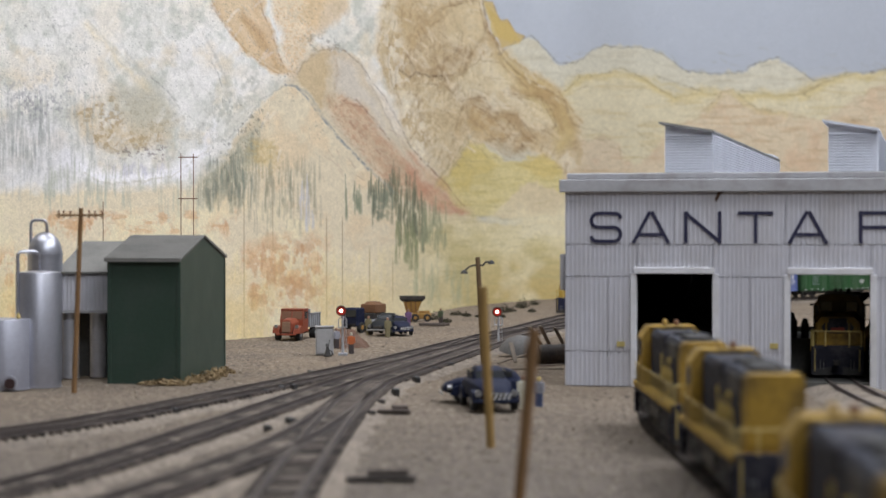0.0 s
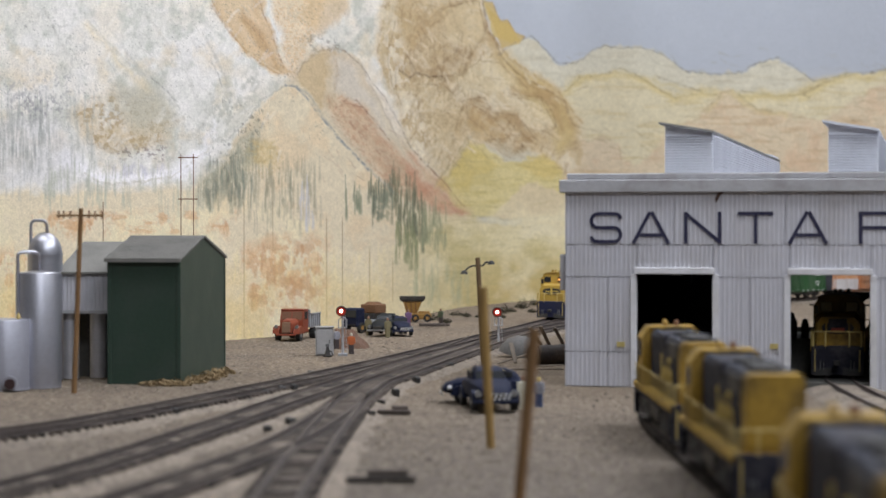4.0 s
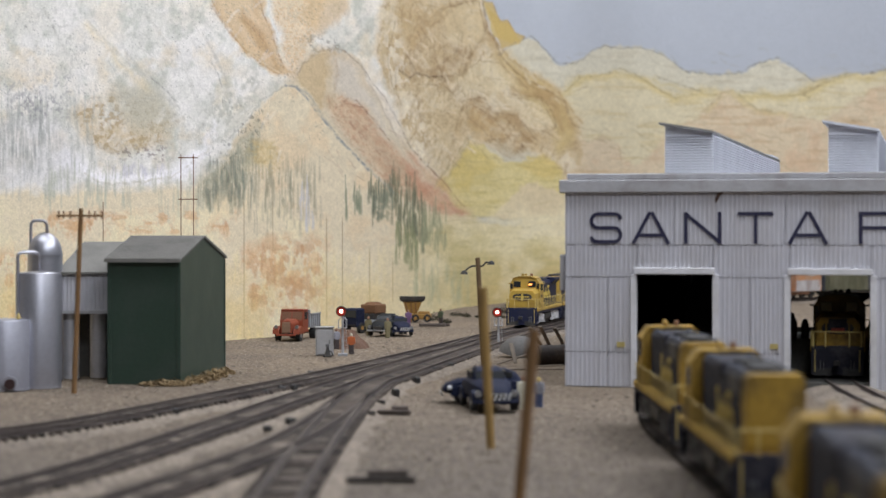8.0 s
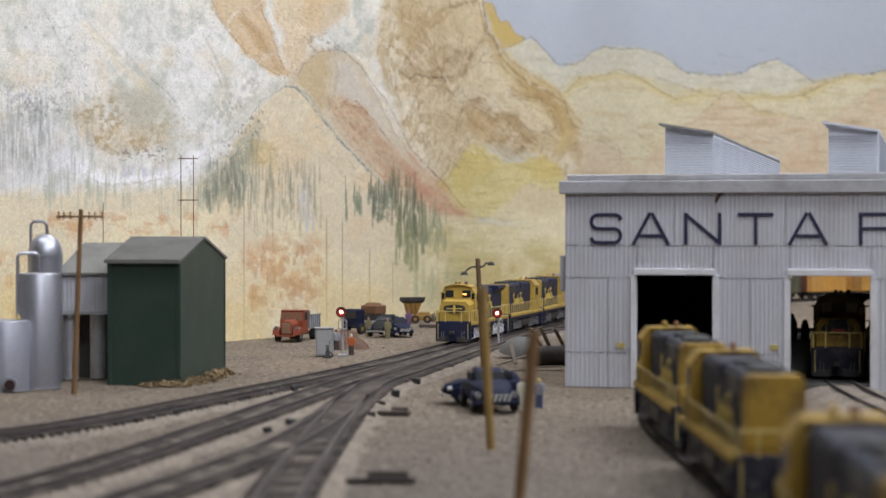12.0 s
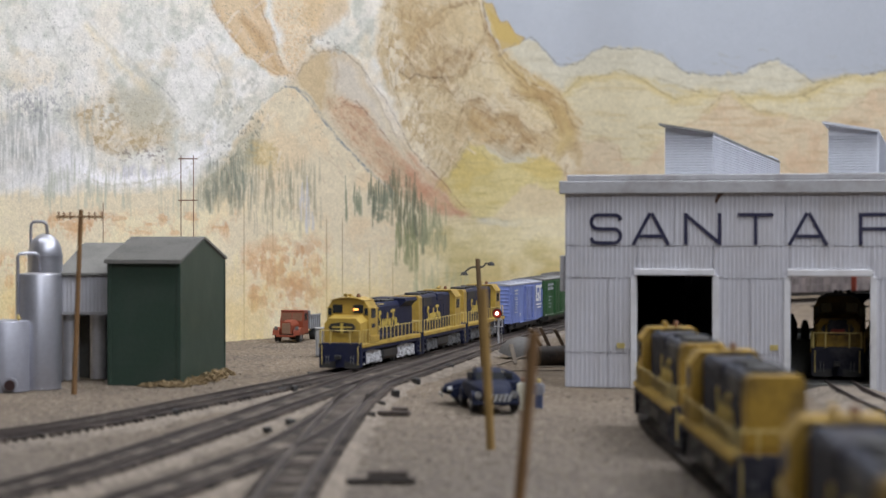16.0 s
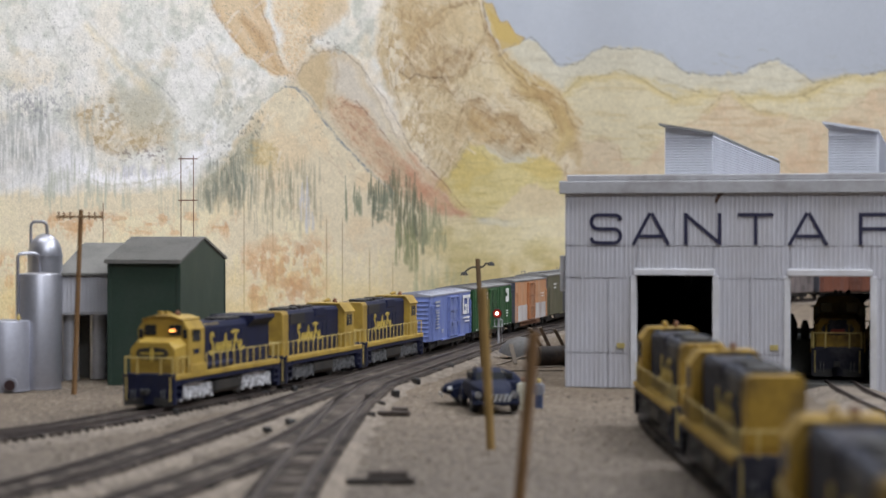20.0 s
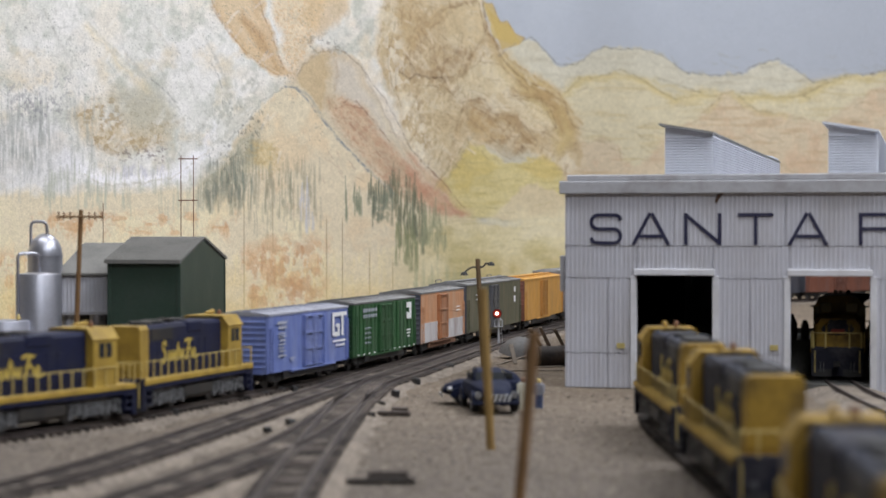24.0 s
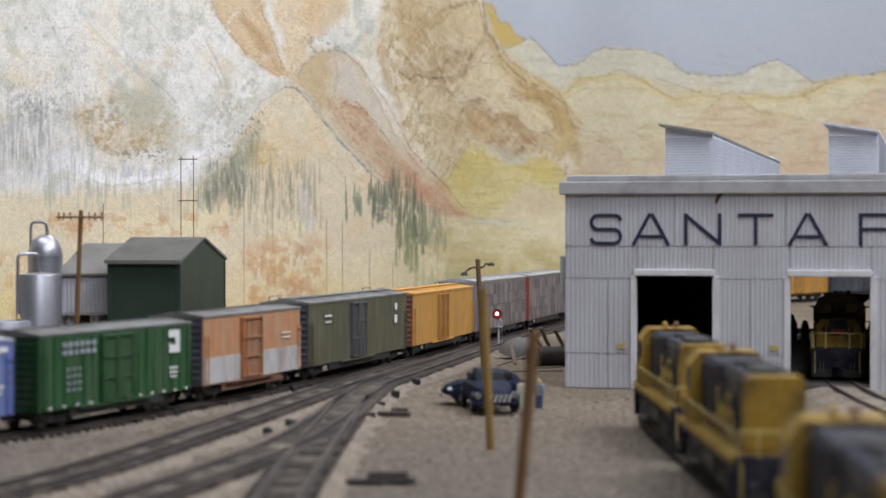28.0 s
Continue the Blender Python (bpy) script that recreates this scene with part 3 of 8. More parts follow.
    ridge_line([(70.7, 12.8), (72.4, 14), (74, 13.1), (76, 13.9), (78.4, 13.8)], (0, -1), (160, 124, 78), (104, 78, 50), 0.75)
    ridge_line([(78.4, 1.4), (75, 4.4), (74.2, 3), (72.6, 7), (71.5, 10)], (1, 0.4), (168, 132, 84))
    ridge_line([(70, 4), (68.6, 10), (69.4, 15), (71, 19)], (-1, 0), (196, 172, 128), (150, 120, 80), 0.5)
    ridge_line([(80, 2), (81.4, 6), (80.6, 9.6), (78.6, 11.6)], (1, 0.3), (172, 138, 90))
    ridge_line([(37.7, 1.3), (40.4, 6), (43.8, 9.4), (49.8, 12.8), (51.2, 13.8)], (0.6, -0.7), (204, 164, 108), (176, 138, 92), 0.6)
    ridge_line([(45.8, 0), (48.5, 7.4), (50.2, 12.1)], (-1, 0), (192, 148, 92), (160, 118, 72), 0.65)
    ridge_line([(42.4, 3.4), (44.6, 5), (46.6, 7.4)], (0, 1), (204, 166, 112), (160, 118, 72), 0.55, 0.13)
    ridge_line([(50.5, 15.3), (52.5, 15.6), (55.2, 18.9), (57.9, 22.2), (62, 26.9), (65.3, 30.3)], (0.7, -0.6), (196, 182, 152), (122, 132, 142), 0.8, 0.2, 1.0)
    ridge_line([(50.5, 15.4), (46.5, 17.8), (43.1, 22.2), (40.4, 24.9)], (-0.6, -0.8), (196, 192, 174), (150, 148, 134), 0.5, 0.18, 1.6)
    ridge_line([(52.8, 13.6), (54, 11.4), (56.6, 9.4), (59.4, 8.8), (60.9, 9.1), (64.6, 12.8), (68, 17.5), (70.7, 22.2), (72.7, 26.3), (78.4, 32.3)], (-0.7, 0.6), (204, 180, 148), (140, 122, 104), 0.6)
    ridge_line([(59.2, 9.6), (59.8, 13), (59.2, 18)], (-1, 0), (196, 166, 116), (170, 140, 96), 0.4, 0.3, 2.2)
    ridge_line([(60.9, 18.2), (62, 17.6), (63.3, 18), (64.6, 19.8), (66.3, 21.5), (69, 25)], (-0.4, 1), (192, 146, 110), (126, 82, 60), 0.6)
    ridge_line([(73.4, 27), (76, 30), (79, 33), (82.4, 37)], (-0.7, 0.7), (200, 128, 92), (140, 80, 56), 0.5)
    ridge_line([(62, 22), (65.5, 25.5), (69, 29.5), (73, 33.6)], (0.6, -0.6), (178, 150, 118), (160, 108, 82), 0.35)
    ridge_line([(82.4, 25.2), (80.4, 28.4), (78.4, 31), (77, 33)], (1, 0.3), (206, 180, 88), (150, 132, 84), 0.6)
    lay(soft([(79.6, 31), (82.4, 26), (85.8, 26.8), (88.4, 29.4), (84, 31.6), (82.6, 36.6), (80.6, 34)], 1.0) * ramp(mid, 0.2, 0.5), (212, 186, 92), 0.55)
    lay(soft([(92, 29.6), (96, 27.6), (99, 29), (99.4, 31.4), (95, 31.6)], 0.8), (212, 184, 92), 0.6)
    lay(soft([(85.6, 0.5), (87.2, 0.7), (88.5, 4), (89.8, 3.7), (91.2, 6), (92.9, 6.7), (91.9, 8), (88.8, 8.8)], 0.3, a, b), (204, 172, 84), 0.85)
    pencil([(85.6, 0.5), (87.2, 0.7), (88.5, 4), (89.8, 3.7), (91.2, 6), (92.9, 6.7), (91.9, 8)], 0.13, (150, 122, 66), 0.6)
    for line in ([(99.9, 16.5), (102.6, 14.1), (106.7, 13.5), (109.7, 12.3), (112.7, 13.5), (116.1, 15.8), (119.5, 17.5)], [(116, 13.5), (120.2, 15.2), (124.2, 16.5)],
                 [(131, 16.2), (136.4, 17.2), (141.8, 17.2), (145.8, 14.8), (150, 13.6), (157, 12.7)], [(124.8, 19.6), (127.9, 16.8), (129.9, 16.2), (132.3, 18.2), (134, 19.6), (139, 20.2)]):
        ridge_line(line, (0, 1), (212, 190, 122), (136, 118, 86), 0.62, 0.12, 0.9)
    pencil(ridge, 0.11, (122, 118, 108), 0.65)
    pencil([(15, 31), (17.6, 32.6), (20, 32.9), (25, 32.4), (30, 31.6), (34, 29), (37, 26.4)], 0.2, (176, 168, 140), 0.5)
    ridge_line([(15.6, 4), (20, 8.6), (24, 12.6), (27, 15.6)], (-0.6, 0.7), (226, 206, 160), (190, 182, 156), 0.4, 0.2, 1.4)
    pencil([(26.4, 13.6), (29.6, 16.4), (31.4, 18.4)], 0.16, (140, 140, 132), 0.6)
    for x, y in ((37.4, 10.8), (38, 12), (38.6, 13.2), (39, 14.4)):
        pencil([(x, y), (x + 0.3, y + 1)], 0.16, (110, 110, 98), 0.5)
    lay(soft([(2, 17), (11, 16.6), (11, 20.4), (3, 20.6)], 1.0) * ramp(fbm(a / 0.45, b / 0.7, 99), 0.54, 0.62), (142, 140, 146), 0.6)
    lay(soft([(20.5, 26.2), (30, 26.6), (29.4, 28.8), (21, 28.4)], 0.8) * ramp(fbm(a / 0.6, b / 0.4, 101), 0.56, 0.62), (128, 112, 108), 0.65)
    # footing of the wall in stronger cream and yellow
    lay(ramp(b, 44, 52) * ramp(fbm(a / 5, b / 6, 96), 0.35, 0.6) * ramp(-a, -74, -66), (226, 196, 116), 0.5)
    lay(soft([(42.5, 45), (48, 42.5), (57.6, 43), (58, 50), (56, 55), (49, 55.6), (43.6, 53)], 2.4) * ramp(fbm(a / 1.6, b / 2.0, 97), 0.44, 0.58), (206, 152, 98), 0.6)
    lay(soft([(10, 38), (34, 37.6), (42, 40), (30, 42), (8, 42)], 1.6) * ramp(fbm(a / 2.4, b / 0.9, 98), 0.52, 0.64), (214, 162, 106), 0.6)
    # broad facets of the brown mountain
    for facet, colour, force in (([(71, -3), (78, -4), (80, 2), (76, 5), (73, 9), (70.5, 12)], (200, 170, 116), 0.5), ([(78, 2), (84.5, 0), (86, 6), (83.6, 9.6), (80, 8)], (222, 200, 152), 0.55),
                                 ([(80, 14.6), (85, 11), (88.4, 11.4), (92, 14.4), (88, 17), (83, 17.4)], (218, 200, 158), 0.6), ([(90, 17.4), (96, 18), (98.4, 23), (94, 23.6), (91.4, 20.6)], (224, 208, 170), 0.6),
                                 ([(84, 19), (87.4, 21), (90, 24.6), (86, 25), (82.6, 23)], (196, 160, 98), 0.5), ([(74, 15), (79, 15.6), (82, 18.6), (80, 25), (77, 29), (75, 22)], (214, 192, 146), 0.5)):
        lay(soft(facet, 1.1) * ramp(fine, 0.1, 0.5), colour, force)
        pencil(facet[:4], 0.16, (138, 106, 64), 0.5)
    for cx, cy, w, h in ((36.5, 33, 3.2, 2.6), (40.5, 31, 2.6, 3.4), (43.6, 27.5, 1.8, 3.2), (67.2, 36.4, 1.4, 2.6), (72.4, 36.5, 1.6, 4.2), (73.6, 41.5, 1.1, 3.2), (49.5, 36, 1.6, 1.6)):
        blot = np.clip(1.25 - np.hypot((pa - cx) / w, (pb - cy) / h), 0, 1) * ramp(fbm(a / 0.7, b / 1.5, 120), 0.38, 0.58)
        lay(blot, (108, 118, 102), 0.32)
    # loose pencil and brush strokes over the hills and the rock
    def strokes(region, n, length, slope, colour, strength, seed, width=0.13):
        r = np.random.RandomState(seed)
        x0, x1, y0, y1 = region
        for _ in range(n):
            cx, cy = r.uniform(x0, x1), r.uniform(y0, y1)
            l, t = r.uniform(0.4, 1.0) * length, math.radians(slope + r.uniform(-28, 28))
            dx, dy = math.cos(t) * l / 2, math.sin(t) * l / 2
            i0, i1 = np.searchsorted(ga, (cx - length, cx + length))
            if i1 - i0 < 2:
                continue
            sa, sb = a[:, i0:i1] + 0.5 * wob_x[:, i0:i1], b[:, i0:i1] + 1.4 * wob_y[:, i0:i1]
            d = line_distance(sa, sb, [(cx - dx, cy - dy), (cx + dx, cy + dy)])
            m = (np.clip(1.3 - d / width, 0, 1) * ramp(fine[:, i0:i1], 0.15, 0.55))[..., None] * strength * r.uniform(0.4, 1)
            col[:, i0:i1] = col[:, i0:i1] * (1 - m) + np.array(srgb(*colour)) * m

    strokes((100, 158, 14, 31), 120, 3.2, 4, (158, 134, 96), 0.5, 80)
    strokes((92, 158, 9, 14), 50, 2.4, 18, (160, 152, 132), 0.45, 81)
    strokes((70, 84, -2, 30), 70, 3.0, 70, (140, 108, 70), 0.45, 82)
    strokes((84, 99, 14, 30), 60, 3.6, 28, (150, 118, 76), 0.45, 83)
    strokes((78, 100, 28, 50), 70, 3.5, 3, (176, 158, 98), 0.5, 84)
    strokes((57, 70, 18, 34), 40, 2.6, 55, (166, 124, 98), 0.4, 85)
    strokes((10, 48, 0, 26), 90, 2.6, 58, (176, 172, 160), 0.4, 86)
    strokes((-3, 50, 0, 30), 60, 3.2, -50, (232, 228, 222), 0.5, 87, 0.3)
    strokes((70, 84, 0, 28), 34, 2.6, 40, (226, 210, 178), 0.5, 88, 0.25)
    strokes((84, 100, 13, 28), 24, 2.6, 40, (226, 210, 178), 0.5, 89, 0.25)
    lay(ramp(fbm(a / 0.22, b / 0.22, 90, 2), 0.74, 0.84) * ramp(30 - b, 0, 6) * ramp(-a, -64, -56) * ramp(fbm(a / 4, b / 4, 91), 0.4, 0.6), (120, 116, 108), 0.6)
    calm = 1 - 0.8 * clear * ramp(a, 86, 90)
    tone = fbm(a / 1.3 + b / 3.0, b / 1.3 - a / 4.0, 92) - 0.5
    col *= (1 + 0.16 * tone * calm * ramp(38 - b, 0, 8))[..., None]
    thin = fbm(a / 0.28, b / 0.34, 93, 3) - 0.5
    col *= (1 + 0.25 * thin * calm)[..., None]
    # brush grain all over, and an old paint film that mutes the colours
    grey = col.mean(-1, keepdims=True)
    col[:] = col * 0.80 + grey * 0.20
    col *= (1 + 0.14 * (fine - 0.5) * calm)[..., None]
    return np.clip(col, 0, 1)


def make_backdrop():
    C = spline(WALL, 60)
    bearing = 78.4 + 360 * C[:, 0] / np.maximum(C[:, 1], 0.2)
    keep = C[:, 1] > 0.25
    C, bearing = C[keep], bearing[keep]
    order = np.maximum.accumulate(bearing)
    A = np.concatenate([[-340, -200, -100, -60, -30, -12], np.arange(-3, 160.5, 0.135), [164, 175, 200, 240, 290]])
    A = A[A < order[-1]]
    X, Y = np.interp(A, order, C[:, 0]), np.interp(A, order, C[:, 1])
    fine_b = np.concatenate([[-60, -40, -20, -10], np.arange(-4, 62, 0.17), [63, 66]])
    a, b = np.meshgrid(A, fine_b)
    Z = 0.11 - (b - 40.6) * Y[None, :] / 360
    Z = np.clip(Z, -0.004, 1.6)
    col = paint_mural(a, b)
    rows, cols = a.shape
    co = np.stack([np.broadcast_to(X, a.shape), np.broadcast_to(Y, a.shape), Z], -1).reshape(-1, 3)
    idx = np.arange(rows * cols).reshape(rows, cols)
    quads = np.stack([idx[:-1, :-1], idx[1:, :-1], idx[1:, 1:], idx[:-1, 1:]], -1).reshape(-1, 4)
    me = bpy.data.meshes.new("backdrop")
    me.vertices.add(len(co))
    me.vertices.foreach_set("co", co.astype(np.float32).ravel())
    me.loops.add(len(quads) * 4)
    me.loops.foreach_set("vertex_index", quads.astype(np.int32).ravel())
    me.polygons.add(len(quads))
    me.polygons.foreach_set("loop_start", np.arange(0, len(quads) * 4, 4, dtype=np.int32))
    me.update(calc_edges=True)
    layer = me.attributes.new("mural", "FLOAT_COLOR", "POINT")
    layer.data.foreach_set("color", np.concatenate([col, np.ones(a.shape + (1,))], -1).astype(np.float32).ravel())
    me.shade_smooth()
    m = bpy.data.materials.new("mural_paint")
    m.use_nodes = True
    N, L = m.node_tree.nodes, m.node_tree.links
    bs = N["Principled BSDF"]
    at = N.new("ShaderNodeAttribute")
    at.attribute_name = "mural"
    tc = N.new("ShaderNodeTexCoord")
    no = N.new("ShaderNodeTexNoise")
    no.inputs["Scale"].default_value, no.inputs["Detail"].default_value = 640, 5
    L.new(tc.outputs["Object"], no.inputs["Vector"])
    mr = N.new("ShaderNodeMapRange")
    mr.inputs[1].default_value, mr.inputs[2].default_value, mr.inputs[3].default_value, mr.inputs[4].default_value = 0.3, 0.7, 0.91, 1.08
    L.new(no.outputs[0], mr.inputs[0])
    vm = N.new("ShaderNodeVectorMath")
    vm.operation = "SCALE"
    L.new(at.outputs["Color"], vm.inputs[0])
    L.new(mr.outputs[0], vm.inputs[3])
    L.new(vm.outputs[0], bs.inputs["Base Color"])
    bs.inputs["Roughness"].default_value = 0.9
    bs.inputs["Specular IOR Level"].default_value = 0.15
    bp = N.new("ShaderNodeBump")
    bp.inputs["Strength"].default_value, bp.inputs["Distance"].default_value = 0.18, 0.001
    L.new(no.outputs[0], bp.inputs["Height"])
    L.new(bp.outputs[0], bs.inputs["Normal"])
    me.materials.append(m)
    tagged(new("backdrop", me), "curved wall painted with pale mountains, woods and sky", "painted backdrop", kind="structure")


make_backdrop()


def make_room():
    s = Shape().box(-4, 4, -3, 4.6, 1.75, 1.8)
    tagged(new("ceiling", s.mesh("ceiling", PLASTER)), "plain white room ceiling", "ceiling", kind="structure")
    for name, b in (("wall_south", (-4, 4, -3.1, -3, -1, 1.75)), ("wall_east", (4, 4.1, -3, 4.6, -1, 1.75)), ("wall_west", (-4.1, -4, -3, 4.6, -1, 1.75)),
                    ("wall_north", (-4, 4, 4.6, 4.7, -1, 1.75))):
        tagged(new(name, Shape().box(*b).mesh(name, PLASTER)), "plain pale room wall", "wall", kind="structure")


make_room()
# ---- engine house ----
FLASHING = material("torn_flashing", (0.075, 0.045, 0.034), 0.9, vary=0.3, grain=700)
NOTICE = material("notice_ochre", (0.42, 0.34, 0.13), 0.6, vary=0.15)
HOUSE = pose(0.085, 1.419, 0.0, 0, 0, -13.5)
HOUSE_WIDE, HOUSE_DEEP, HOUSE_HIGH = 0.276, 0.69, 0.138
DOORS = ((0.0505, 0.1025), (0.1555, 0.2085))
DOOR_HIGH = 0.0785


def ribbed_sheet(x0, x1, z0, z1, pitch=0.0031, depth=0.00042):
    """An upright corrugated sheet facing -y, with rounded ribs and a thickness behind."""
    n = max(1, round((x1 - x0) / pitch))
    s, pts = Shape(), []
    step = (x1 - x0) / n
    for i in range(n):
        x = x0 + i * step
        pts += [(x, 0.0), (x + 0.30 * step, 0.0), (x + 0.42 * step, -depth), (x + 0.62 * step, -depth), (x + 0.74 * step, 0.0)]
    pts.append((x1, 0.0))
    for z in (z0, z1):
        s.v += [(x, y, z) for x, y in pts]
    m = len(pts)
    s.f += [(i, i + 1, m + i + 1, m + i) for i in range(m - 1)]
    s.v += [(x0, 0.0015, z0), (x1, 0.0015, z0), (x1, 0.0015, z1), (x0, 0.0015, z1)]
    b = 2 * m
    s.f += [(b + 1, b, b + 3, b + 2), tuple(range(m - 1, -1, -1)) + (b, b + 1), tuple(range(m, 2 * m)) + (b + 2, b + 3), (0, m, b + 3, b), (m - 1, b + 1, b + 2, 2 * m - 1)]
    return s


def stroke(s, x0, z0, x1, z1, w, y0=-0.00092, y1=-0.0005):
    """One straight stroke of a painted letter."""
    dx, dz = x1 - x0, z1 - z0
    k = w / 2 / math.hypot(dx, dz)
    s.prism([(x0 + dz * k, z0 - dx * k), (x1 + dz * k, z1 - dx * k), (x1 - dz * k, z1 + dx * k), (x0 - dz * k, z0 + dx * k)], y0, y1)


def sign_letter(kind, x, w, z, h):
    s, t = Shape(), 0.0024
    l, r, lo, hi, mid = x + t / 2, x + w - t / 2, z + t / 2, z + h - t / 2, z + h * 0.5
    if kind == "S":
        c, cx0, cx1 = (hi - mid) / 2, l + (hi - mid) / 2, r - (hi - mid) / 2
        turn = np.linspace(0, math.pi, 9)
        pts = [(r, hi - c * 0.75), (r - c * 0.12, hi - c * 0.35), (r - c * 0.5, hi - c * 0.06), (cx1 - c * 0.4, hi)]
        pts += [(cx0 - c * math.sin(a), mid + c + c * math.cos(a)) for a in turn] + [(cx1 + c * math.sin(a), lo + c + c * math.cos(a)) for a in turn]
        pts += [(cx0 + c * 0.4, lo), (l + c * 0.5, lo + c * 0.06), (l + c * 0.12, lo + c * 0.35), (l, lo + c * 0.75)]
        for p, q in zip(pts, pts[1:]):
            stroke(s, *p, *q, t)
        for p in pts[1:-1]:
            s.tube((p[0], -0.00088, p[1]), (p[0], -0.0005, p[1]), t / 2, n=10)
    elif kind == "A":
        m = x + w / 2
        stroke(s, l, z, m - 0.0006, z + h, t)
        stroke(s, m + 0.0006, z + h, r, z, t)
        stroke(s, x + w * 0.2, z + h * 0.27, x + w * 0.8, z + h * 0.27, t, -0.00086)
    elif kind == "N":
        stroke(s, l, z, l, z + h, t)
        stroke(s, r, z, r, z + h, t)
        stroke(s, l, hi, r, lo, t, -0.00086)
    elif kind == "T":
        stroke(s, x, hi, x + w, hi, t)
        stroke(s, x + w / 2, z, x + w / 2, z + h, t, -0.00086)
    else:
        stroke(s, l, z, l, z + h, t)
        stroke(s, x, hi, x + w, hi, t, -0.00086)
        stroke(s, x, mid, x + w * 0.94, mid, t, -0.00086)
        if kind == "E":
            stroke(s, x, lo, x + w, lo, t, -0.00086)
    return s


def roof_monitor(house, x0, x1, y0, y1, zl, zr, roof_mat):
    """A long roof ventilator with clapboard sides and a shed roof."""
    base = part("roof_monitor", Shape().solid([(x, y, z) for x, h in ((x0, zl), (x1, zr)) for y in (y0, y1) for z in (HOUSE_HIGH, h)]), MONITOR_WHITE, house,
                "pale grey clapboard roof ventilator")
    n = 30
    for i in range(n):
        z = HOUSE_HIGH + 0.004 + i * 0.0019
        if z > zr - 0.0016:
            break
        part("clapboard", Shape().prism_x([(y0 - 0.0013, z), (y0, z - 0.0003), (y0, z + 0.0017)], x0, x1), MONITOR_WHITE, base)
        part("clapboard", Shape().prism([(x1, z - 0.0003), (x1 + 0.0013, z), (x1, z + 0.0017)], y0, y1), MONITOR_WHITE, base)
    t = 0.0016
    part("monitor_roof", Shape().solid([(x, y, z + d) for x, z in ((x0 - 0.004, zl + 0.0006), (x1 + 0.001, zr - 0.0002)) for y in (y0 - 0.0048, y1 + 0.004) for d in (0, t)]),
         roof_mat, base)
    part("roof_patch", Shape().solid([(x, y, z + d) for x, z in ((x0 - 0.003, zl + 0.0024), (x1 + 0.0016, zr + 0.0014)) for y in (y1 - 0.11, y1 - 0.03) for d in (0, t)]),
         MONITOR_WHITE, base, "bright white roof sheet")
    return base


